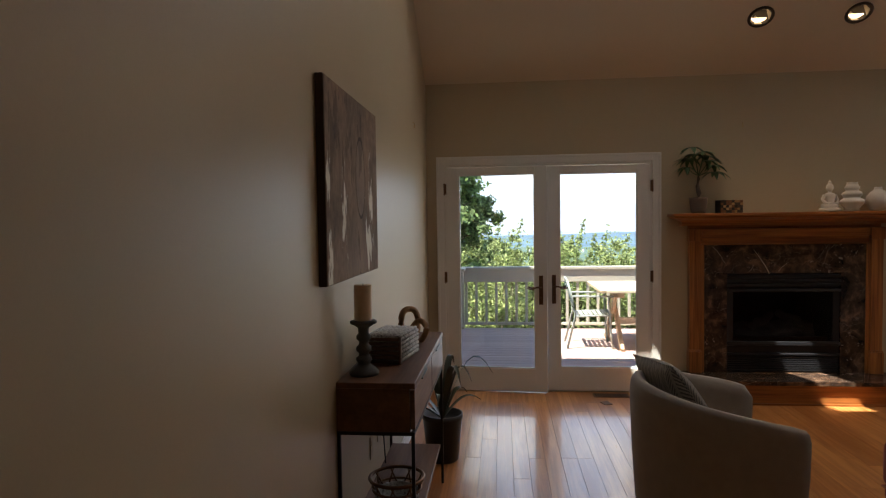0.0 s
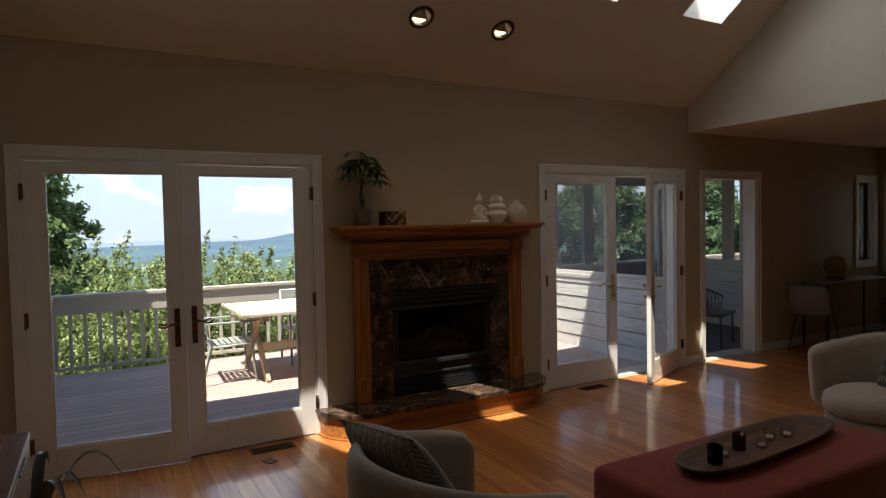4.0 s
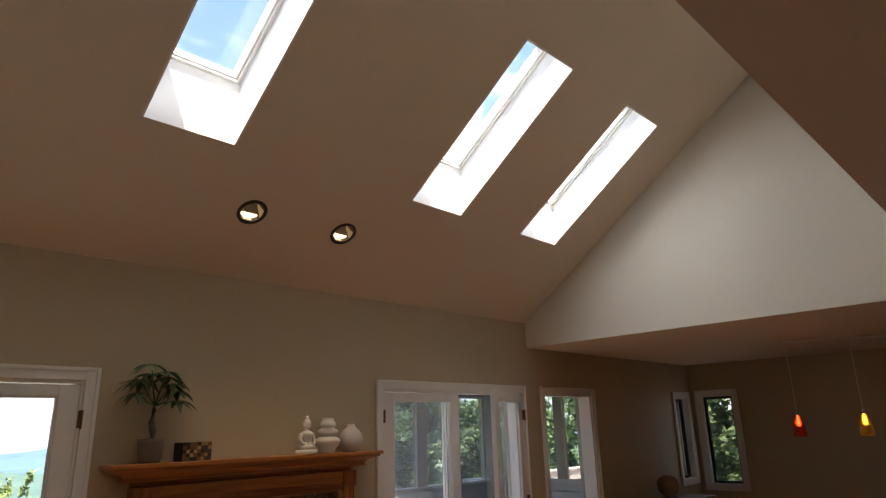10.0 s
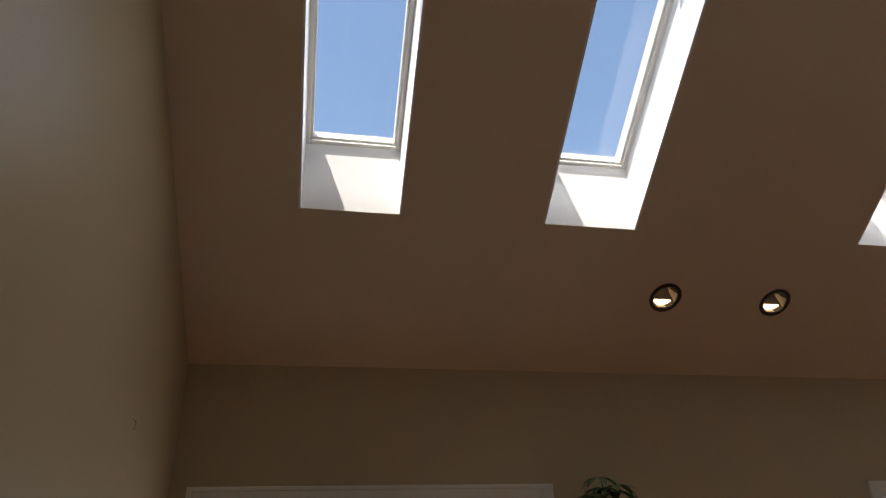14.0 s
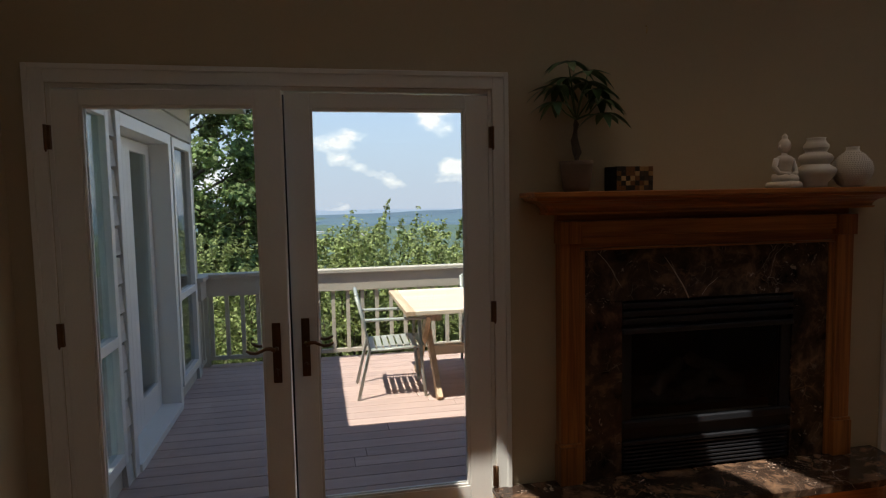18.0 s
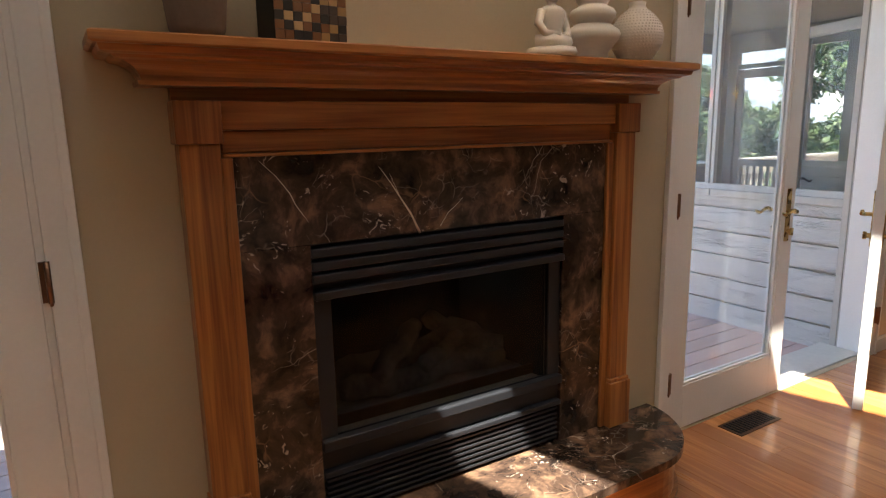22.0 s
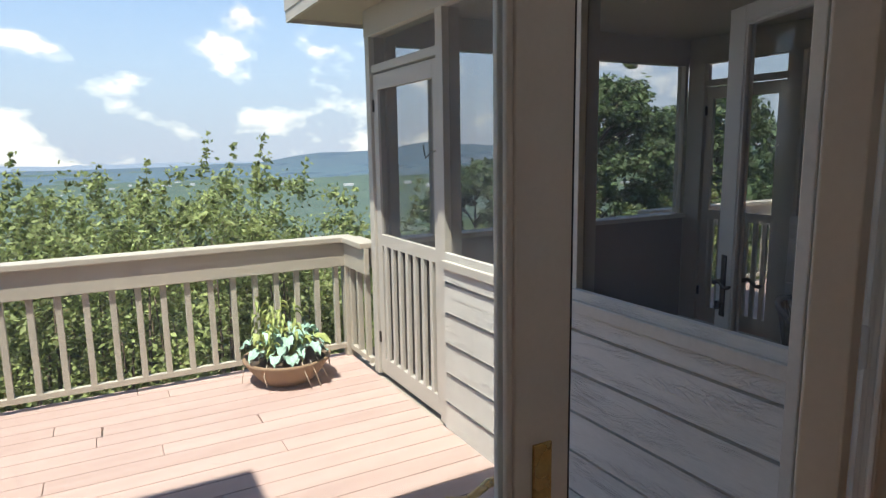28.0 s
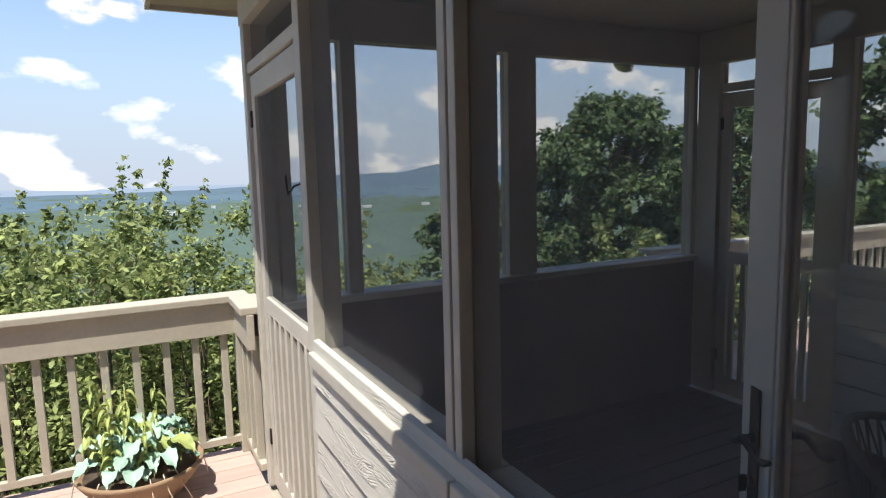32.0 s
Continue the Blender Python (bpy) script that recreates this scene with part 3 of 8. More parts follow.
    "shelldark": mat("dark_shell", (0.025, 0.025, 0.028), 0.55, vary=0.12, scale=6, fine=90, bump=0.03),
    "cordwhite": mat("pale_cord", (0.75, 0.72, 0.68), 0.5, vary=0.05, scale=6, fine=90, bump=0.0),
    "clearglass": glass("clear_glass_cup", (0.93, 0.94, 0.93)),
    "amberglass": glass("amber_glass_cup", (0.45, 0.17, 0.04)),
    "darkglass": glass("smoked_glass_cup", (0.12, 0.07, 0.045)),
    "redglass": tint_glass("red_glass", (0.80, 0.05, 0.015), 0.6),
    "yellowglass": tint_glass("yellow_glass", (0.88, 0.48, 0.04), 0.6),
    "pendant_bulb": glow("pendant_bulb_glow", (1.0, 0.75, 0.45), 3.2),
    "rattan": mat("dark_rattan", (0.10, 0.08, 0.065), 0.6, vary=0.3, scale=30, fine=200, bump=0.2),
}

# ---- building helpers ----


def box(bm, x0, y0, z0, x1, y1, z1, bevel=0.0, m=None):
    """An upright box between two corners, its edges rounded by bevel; m moves it."""
    vs = [bm.verts.new((x, y, z)) for x in (x0, x1) for y in (y0, y1) for z in (z0, z1)]
    fs = [bm.faces.new([vs[i] for i in q]) for q in ((0, 1, 3, 2), (4, 6, 7, 5), (0, 4, 5, 1), (2, 3, 7, 6), (0, 2, 6, 4), (1, 5, 7, 3))]
    if bevel:
        es = list({e for f in fs for e in f.edges})
        out = bmesh.ops.bevel(bm, geom=es, offset=bevel, segments=2, affect="EDGES", profile=0.5)
        vs = list({v for f in out["faces"] for v in f.verts} | {v for v in vs if v.is_valid})
    if m is not None:
        for v in vs:
            if v.is_valid:
                v.co = m @ v.co
    return bm


def rod(bm, a, b, r0, r1=None, seg=10, cap=True):
    """A round bar from a to b."""
    r1 = r0 if r1 is None else r1
    a, b = Vector(a), Vector(b)
    q = (b - a).to_track_quat("Z", "Y").to_matrix()
    rings = []
    for p, r in ((a, r0), (b, r1)):
        rings.append([bm.verts.new(p + q @ Vector((r * math.cos(2 * math.pi * k / seg), r * math.sin(2 * math.pi * k / seg), 0))) for k in range(seg)])
    for k in range(seg):
        f = bm.faces.new((rings[0][k], rings[0][(k + 1) % seg], rings[1][(k + 1) % seg], rings[1][k]))
        f.smooth = True
    if cap:
        bm.faces.new(rings[0][::-1])
        bm.faces.new(rings[1])
    return bm


def tube(bm, pts, r, seg=8, closed=False):
    """A round bar along a line of points."""
    pts = [Vector(p) for p in pts]
    n = len(pts)
    rings = []
    for i, p in enumerate(pts):
        d = pts[(i + 1) % n] - pts[i - 1] if closed else pts[min(i + 1, n - 1)] - pts[max(i - 1, 0)]
        q = d.normalized().to_track_quat("Z", "Y").to_matrix()
        rr = r[i] if isinstance(r, (list, tuple)) else r
        rings.append([bm.verts.new(p + q @ Vector((rr * math.cos(2 * math.pi * k / seg), rr * math.sin(2 * math.pi * k / seg), 0))) for k in range(seg)])
    for i in range(n if closed else n - 1):
        a, b = rings[i], rings[(i + 1) % n]
        for k in range(seg):
            f = bm.faces.new((a[k], a[(k + 1) % seg], b[(k + 1) % seg], b[k]))
            f.smooth = True
    if not closed:
        bm.faces.new(rings[0][::-1])
        bm.faces.new(rings[-1])
    return bm


def lathe(bm, prof, seg=28, at=(0, 0, 0), smooth=True, wob=None, caps=True):
    """Turns a profile of (radius, height) round the upright axis."""
    rings = []
    for i, (r, z) in enumerate(prof):
        ring = []
        for k in range(seg):
            a = 2 * math.pi * k / seg
            rr = r * (wob(a, i) if wob else 1)
            ring.append(bm.verts.new((at[0] + rr * math.cos(a), at[1] + rr * math.sin(a), at[2] + z)))
        rings.append(ring)
    for a, b in zip(rings, rings[1:]):
        for k in range(seg):
            f = bm.faces.new((a[k], a[(k + 1) % seg], b[(k + 1) % seg], b[k]))
            f.smooth = smooth
    if caps and prof[0][0] > 1e-4:
        bm.faces.new(rings[0][::-1])
    if caps and prof[-1][0] > 1e-4:
        bm.faces.new(rings[-1])
    return bm


def plate(bm, pts, z0, z1):
    """A flat plate with the outline pts (counter-clockwise), from z0 to z1."""
    a = [bm.verts.new((x, y, z0)) for x, y in pts]
    b = [bm.verts.new((x, y, z1)) for x, y in pts]
    bm.faces.new(a[::-1])
    bm.faces.new(b)
    for i in range(len(pts)):
        j = (i + 1) % len(pts)
        bm.faces.new((a[i], a[j], b[j], b[i]))
    return bm


def cushion(bm, sx, sy, sz, puff=0.5, n=10, m=None, corner=0.35):
    """A stuffed cushion, sx by sy, sz thick, with drawn-in edges."""
    grid = {}
    for side in (1, -1):
        for i in range(n + 1):
            for j in range(n + 1):
                u, v = 2 * i / n - 1, 2 * j / n - 1
                e = (1 - abs(u) ** 2.6) * (1 - abs(v) ** 2.6)
                if e <= 1e-6 and side == -1:
                    grid[side, i, j] = grid[1, i, j]
                    continue
                h = sz / 2 * max(e, 0) ** puff
                pull = 1 - 0.05 * corner * (u * u * v * v) * 3 - 0.03 * (abs(u) ** 8 * (1 - v * v) + abs(v) ** 8 * (1 - u * u))
                p = Vector((u * sx / 2 * pull, v * sy / 2 * pull, side * h))
                grid[side, i, j] = bm.verts.new(m @ p if m is not None else p)
    for side in (1, -1):
        for i in range(n):
            for j in range(n):
                q = [grid[side, i, j], grid[side, i + 1, j], grid[side, i + 1, j + 1], grid[side, i, j + 1]]
                f = bm.faces.new(q if side == 1 else q[::-1])
                f.smooth = True
    return bm


def part(name, bm, material, parent=None, label="", smooth=False):
    """Links a bmesh as one mesh object under a thing or a part."""
    me = bpy.data.meshes.new(name)
    if smooth:
        for f in bm.faces:
            f.smooth = True
    bmesh.ops.recalc_face_normals(bm, faces=bm.faces)
    bm.to_mesh(me)
    bm.free()
    me.materials.append(material)
    ob = new(name, me)
    if parent is not None:
        ob.parent = parent
    return tagged(ob, label)


def same_part(name, src, parent, m):
    """Another object on the mesh of src, at the pose m."""
    ob = new(name, src.data)
    ob.parent = parent
    ob.matrix_basis = m
    return ob


def thing(name, m, label, category, group="", kind=""):
    """The Empty at the base of a thing."""
    ob = new(name)
    ob.empty_display_size = 0.1
    ob.matrix_basis = m
    return tagged(ob, label, category, group, kind)


def B():
    return bmesh.new()


def simple(name, bm, material, label, category, kind="", group="", m=None, smooth=False):
    ob = part(name, bm, material, None, label, smooth)
    if m is not None:
        ob.matrix_basis = m
    return tagged(ob, "", category, group, kind)


# ---- plan: all in metres ----
WN, WN2 = 6.19, 6.35          # inner and outer face of the wall with the glazed doors
XW, XE, YS = -0.64, 9.45, -1.6
ZF = 2.53                     # flat ceiling
PITCH = 0.71                  # rise of the vault
ZW = 2.79                     # where the vault meets the wall
CH = 0.155                    # slanted corner of the gable
XG, YV = 5.56, 2.545           # gable and the vault's far side
DECK = -0.075
DOOR1 = (-0.476, 1.36, 2.06)
DOOR2 = (3.584, 5.397, 2.06)
DOOR3 = (5.805, 6.72, 2.06)
COSV = 1 / math.hypot(1, PITCH)


VAULTCANS, CANV = (2.083, 2.812), 0.473 / COSV
FLATCANS = ((3.235, 1.884), (4.91, 1.917))


def slab(bm, x0, y0, z0, x1, y1, z1, holes, m=None):
    """A ceiling slab with square holes (x0, y0, x1, y1) through it."""
    xs = sorted({x0, x1, *[h[0] for h in holes], *[h[2] for h in holes]})
    ys = sorted({y0, y1, *[h[1] for h in holes], *[h[3] for h in holes]})
    for a, b in zip(xs, xs[1:]):
        for c, d in zip(ys, ys[1:]):
            if not any(h[0] < (a + b) / 2 < h[2] and h[1] < (c + d) / 2 < h[3] for h in holes):
                box(bm, a, c, z0, b, d, z1, m=m)


def vault_z(y):
    return ZW + PITCH * (WN - y)


def wall_along_x(name, y0, y1, x0, x1, z0, z1, holes, material, label):
    """A wall along x with holes (x0, x1, z0, z1) that go through it."""
    bm = B()
    xs = sorted({x0, x1, *[h[0] for h in holes], *[h[1] for h in holes]})
    for a, b in zip(xs, xs[1:]):
        cut = [h for h in holes if h[0] <= a + 1e-6 and h[1] >= b - 1e-6]
        if not cut:
            box(bm, a, y0, z0, b, y1, z1)
        for h in cut:
            if h[2] > z0 + 1e-4:
                box(bm, a, y0, z0, b, y1, h[2])
            if h[3] < z1 - 1e-4:
                box(bm, a, y0, h[3], b, y1, z1)
    bmesh.ops.remove_doubles(bm, verts=bm.verts, dist=1e-5)
    return simple(name, bm, material, label, "wall", "structure")


def wall_along_y(name, x0, x1, y0, y1, z0, z1, holes, material, label):
    bm = B()
    ys = sorted({y0, y1, *[h[0] for h in holes], *[h[1] for h in holes]})
    for a, b in zip(ys, ys[1:]):
        cut = [h for h in holes if h[0] <= a + 1e-6 and h[1] >= b - 1e-6]
        if not cut:
            box(bm, x0, a, z0, x1, b, z1)
        for h in cut:
            if h[2] > z0 + 1e-4:
                box(bm, x0, a, z0, x1, b, h[2])
            if h[3] < z1 - 1e-4:
                box(bm, x0, a, h[3], x1, b, z1)
    bmesh.ops.remove_doubles(bm, verts=bm.verts, dist=1e-5)
    return simple(name, bm, material, label, "wall", "structure")


SMALLWIN = (8.90, 9.28, 0.97, 2.06)
FIREHOLE = (2.03, 2.877, 0.46, 0.925)   # opening of the fire chamber in the wall
wall_along_x("wall_north", WN, WN2, XW, XE, -0.3, 2.95, [(*DOOR1[:2], -0.001, DOOR1[2]), (*DOOR2[:2], -0.001, DOOR2[2]), (*DOOR3[:2], -0.001, DOOR3[2]), SMALLWIN, FIREHOLE], M["wall"], "beige painted wall with glazed doors")
bm = B()
west = [(YS, -0.3), (WN2, -0.3), (WN2, 2.82), (YV - 0.15, vault_z(YV - 0.15) + 0.05), (YV - 0.15, 2.9), (YS, 2.9)]
wa, wc = [bm.verts.new((XW - 0.15, y, z)) for y, z in west], [bm.verts.new((XW, y, z)) for y, z in west]
bm.faces.new(wa), bm.faces.new(wc[::-1])
for i in range(6):
    bm.faces.new((wa[i], wa[(i + 1) % 6], wc[(i + 1) % 6], wc[i]))
bmesh.ops.triangulate(bm, faces=[f for f in bm.faces if len(f.verts) > 4])
simple("wall_west", bm, M["wall"], "tall beige painted side wall", "wall", "structure")
BACKWIN = [(5.60, 6.05, 0.88, 2.08), (1.52, 2.00, 0.88, 2.08)]
wall_along_y("wall_east", XE, XE + 0.15, YS, WN2, -0.3, 2.9, BACKWIN, M["wall"], "beige painted dining room wall")
wall_along_x("wall_south", YS - 0.15, YS, XW - 0.15, XE + 0.15, -0.3, 2.9, [], M["wall"], "plain beige wall behind the sofa")

# flat ceiling: one slab over the sofa and one over the dining end
bm = B()
slab(bm, XW, YS, ZF, XE, YV, ZF + 0.22, [(x - 0.068, y - 0.068, x + 0.068, y + 0.068) for x, y in FLATCANS])
box(bm, XG, YV, ZF, XE, WN, ZF + 0.22)
plate(bm, [(XG - CH, YV), (XG, YV), (XG, YV + CH)], ZF, ZF + 0.22)
simple("ceiling", bm, M["ceiling"], "flat painted ceiling", "ceiling", "structure")
# gable wall with its slanted corner, and the upright side of the vault
bm = B()
pts = [(YV + CH, ZF + 0.002), (WN, ZF + 0.002), (WN, ZW + 0.05), (YV + CH, vault_z(YV + CH) + 0.05)]
a = [bm.verts.new((XG - 0.004, y, z)) for y, z in pts]
b = [bm.verts.new((XG + 0.12, y, z)) for y, z in pts]
bm.faces.new(a), bm.faces.new(b[::-1])
for i in range(4):
    bm.faces.new((a[i], a[(i + 1) % 4], b[(i + 1) % 4], b[i]))
simple("wall_gable", bm, M["gable"], "pale triangular gable wall above the dining room", "wall", "structure")
bm = B()
plate(bm, [(XG - CH - 0.004, YV), (XG + 0.12, YV), (XG + 0.12, YV + CH - 0.0005), (XG - 0.004, YV + CH - 0.0005)], ZF + 0.002, vault_z(YV) + 0.05)
simple("wall_gable_corner", bm, M["gable"], "slanted pale corner of the gable wall", "wall", "structure")
bm = B()
box(bm, XW, YV - 0.15, ZF + 0.22, XG, YV - 0.003, vault_z(YV) + 0.1)
simple("wall_vault", bm, M["gable"], "upright pale side of the vault", "wall", "structure")

# vaulted ceiling, cut for four skylights
SKY = [(-0.06, 0.465), (1.23, 1.77), (3.17, 3.715), (4.47, 5.01)]
V0, V1 = (WN - 5.365) / COSV, (WN - 4.22) / COSV
VEND = (WN - YV) / COSV
LEAN_OUT = 0.235               # how far a shaft's lower end leans outwards
SLOPE = Matrix(((1, 0, 0, 0), (0, -COSV, PITCH * COSV, WN), (0, PITCH * COSV, COSV, ZW), (0, 0, 0, 1)))
bm = B()
xs = [XW, *[v for s in SKY for v in s], XG + 0.12]
slab(bm, XW, -0.02, 0, XG + 0.12, V0, 0.36, [(x - 0.068, CANV - 0.068, x + 0.068, CANV + 0.068) for x in VAULTCANS], SLOPE)
box(bm, XW, V1, 0, XG + 0.12, VEND + 0.25, 0.36, m=SLOPE)
for k in range(0, len(xs), 2):
    box(bm, xs[k], V0, 0, xs[k + 1], V1, 0.36, m=SLOPE)
simple("ceiling_vault", bm, M["ceiling"], "sloping vaulted ceiling with four skylight shafts", "ceiling", "structure")
for k, (x0, x1) in enumerate(SKY):
    s = thing("skylight", SLOPE @ Matrix.Translation(((x0 + x1) / 2, (V0 + V1) / 2, 0)), "white-lined skylight shaft with a clear pane", "skylight", "skylights in the vault", "structure")
    w, h = (x1 - x0) / 2, (V1 - V0) / 2
    for x0, x1 in ((-w, -w + 0.012), (w - 0.012, w)):
        part("side_lining", box(B(), x0, -h, 0.0005, x1, h, 0.40), M["shaft"], s)
    part("end_lining", box(B(), -w + 0.012, h - 0.012, 0.0005, w - 0.012, h, 0.40), M["shaft"], s)
    # the lower end leans outwards up to the sash
    bm = B()
    ends = [[bm.verts.new((x, y, z)) for y, z in ((-h, 0.0005), (-h + LEAN_OUT, 0.30), (-h + LEAN_OUT, 0.40), (-h, 0.40))] for x in (-w + 0.0125, w - 0.0125)]
    bm.faces.new(ends[0]), bm.faces.new(ends[1][::-1])
    for k4 in range(4):
        bm.faces.new((ends[0][k4], ends[0][(k4 + 1) % 4], ends[1][(k4 + 1) % 4], ends[1][k4]))
    part("end_lining", bm, M["shaft"], s)
    lo = -h + LEAN_OUT
    for e, z, z1 in ((0.022, 0.30, 0.318), (0.036, 0.3185, 0.40)):
        d = 0.0125
        for q in ((-w + d, lo, -w + d + e, h - d), (w - d - e, lo, w - d, h - d), (-w + d + e, lo, w - d - e, lo + e), (-w + d + e, h - d - e, w - d - e, h - d)):
            part("sash", box(B(), q[0], q[1], z, q[2], q[3], z1, 0.004), M["white"], s)
    g = part("pane", box(B(), -w + 0.05, lo + 0.037, 0.37, w - 0.05, h - 0.05, 0.378), M["skyglass"], s)
    g.visible_shadow = False
    part("curb", box(B(), -w - 0.05, -h - 0.05, 0.362, -w, h + 0.05, 0.43), M["roofing"], s)
    part("curb", box(B(), w, -h - 0.05, 0.362, w + 0.05, h + 0.05, 0.43), M["roofing"], s)

# roof and eaves, seen only as shade and from the deck
bm = B()
box(bm, XW - 0.4, YS - 0.4, 2.93, XE + 0.4, YV - 0.16, 3.05)
box(bm, XG + 0.13, YV - 0.16, 2.96, XE + 0.4, WN2, 3.05)
simple("roof", bm, M["roofing"], "dark shingled roof", "roof", "structure")
bm = B()
box(bm, XW - 0.1, WN2, 2.62, 5.2, 7.15, 2.80)
simple("eave_north", bm, M["soffit"], "boarded eave over the deck", "eave", "structure")

# oak floor under planks
bm = B()
box(bm, XW, YS, -0.3, XE, WN2, -0.022)
simple("floor", bm, M["tabledark"], "oak plank floor with a glossy orange finish", "floor", "structure")

# ---- trim: baseboards, casings ----


def baseboard(bm, p, q, inward):
    (x0, y0), (x1, y1) = p, q
    ix, iy = inward
    for t, h0, h1 in ((0.014, 0.0, 0.075), (0.009, 0.075, 0.095)):
        xa, xb = sorted((x0, x1)) if iy else sorted((x0, x0 + ix * t))
        ya, yb = sorted((y0, y1)) if ix else sorted((y0, y0 + iy * t))
        box(bm, xa, ya, h0, xb, yb, h1, 0.002)


bm = B()
for xa, xb in ((1.432, 1.49), (3.30, 3.512), (5.468, 5.733), (6.792, XE - 0.015)):
    baseboard(bm, (xa, WN), (xb, WN), (0, -1))
baseboard(bm, (XW, YS), (XW, WN - 0.015), (1, 0))
baseboard(bm, (XE, YS), (XE, WN), (-1, 0))
baseboard(bm, (XW + 0.015, YS), (XE - 0.015, YS), (0, 1))
simple("baseboard", bm, M["white"], "white painted baseboard", "baseboard", "structure")


def casing(bm, x0, x1, z0, z1, y, side, w=0.07, sill=False):
    """Flat casing with a back band round an opening in a wall along x."""
    y0, y1 = sorted((y, y + side * 0.016))
    b0, b1 = sorted((y, y + side * 0.024))
    for a, b, lo, hi in ((x0 - w, x0, z0, z1 + w), (x1, x1 + w, z0, z1 + w)):
        box(bm, a, y0, lo, b, y1, hi, 0.003)
    box(bm, x0, y0, z1, x1, y1, z1 + w, 0.003)
    box(bm, x0 - w - 0.004, b0, z0, x0 - w + 0.018, b1, z1 + w + 0.004, 0.003)
    box(bm, x1 + w - 0.018, b0, z0, x1 + w + 0.004, b1, z1 + w + 0.004, 0.003)
    box(bm, x0 - w + 0.018, b0, z1 + w - 0.018, x1 + w - 0.018, b1, z1 + w + 0.004, 0.003)
    if sill:
        box(bm, x0 - w, y0, z0 - w, x1 + w, y1, z0, 0.003)


def door_frame(name, d, label):
    """Casing, jambs and threshold of a door opening."""
    x0, x1, z1 = d
    s = thing(name, Matrix(), label, "door frame", kind="structure")
    bm = B()
    casing(bm, x0, x1, 0.0, z1, WN - 0.0005, -1)
    part("casing", bm, M["white"], s)
    bm = B()
    casing(bm, x0, x1, DECK, z1, WN2 + 0.0005, 1, 0.09)
    for q in ((x0 - 0.05, DECK, x0 + 0.004, z1 + 0.05), (x1 - 0.004, DECK, x1 + 0.05, z1 + 0.05), (x0 + 0.004, z1 - 0.004, x1 - 0.004, z1 + 0.05)):
        box(bm, q[0], WN2 + 0.018, q[1], q[2], WN2 + 0.055, q[3], 0.004)
    part("outer_casing", bm, M["porch_white"], s)
    for a, b in ((x0, x0 + 0.018), (x1 - 0.018, x1)):
        part("jamb", box(B(), a, WN, 0.0, b, WN2, z1, 0.002), M["white"], s)
    part("head", box(B(), x0 + 0.018, WN, z1 - 0.018, x1 - 0.018, WN2, z1, 0.002), M["white"], s)
    part("threshold", box(B(), x0 + 0.018, WN + 0.03, -0.02, x1 - 0.018, WN2 + 0.1, 0.012, 0.004), M["porch_white"], s)
    return s


door_frame("door_frame_1", DOOR1, "white casing of the double glazed doors to the deck")
door_frame("door_frame_2", DOOR2, "white casing of the double doors beside the fireplace")
door_frame("door_frame_3", DOOR3, "white casing of the single door to the screened porch")


def lever(parent, x, z, toward, metal, face):
    """A long backplate with a curved lever; toward: the way the lever points; face: -1 for the room side."""
    yb = -0.0225 if face < 0 else 0.0225
    s = part("backplate", box(B(), x - 0.018, min(yb, yb + face * 0.005), z - 0.13, x + 0.018, max(yb, yb + face * 0.005), z + 0.13, 0.002), metal, parent)
    bm = B()
    rod(bm, (x, yb, z + 0.02), (x, yb + face * 0.045, z + 0.02), 0.009)
    pts = [(x + toward * 0.02 * k, yb + face * 0.045, z + 0.02 + 0.010 * math.sin(k * 1.1)) for k in range(7)]
    tube(bm, pts, [0.010, 0.009, 0.008, 0.007, 0.007, 0.008, 0.005], 8)
    part("lever", bm, metal, s)
    bm = B()
    rod(bm, (x, yb, z - 0.08), (x, yb + face * 0.018, z - 0.08), 0.012)
    box(bm, x - 0.004, min(yb + face * 0.018, yb + face * 0.034), z - 0.098, x + 0.004, max(yb + face * 0.018, yb + face * 0.034), z - 0.062, 0.001)
    part("thumb_turn", bm, metal, s)


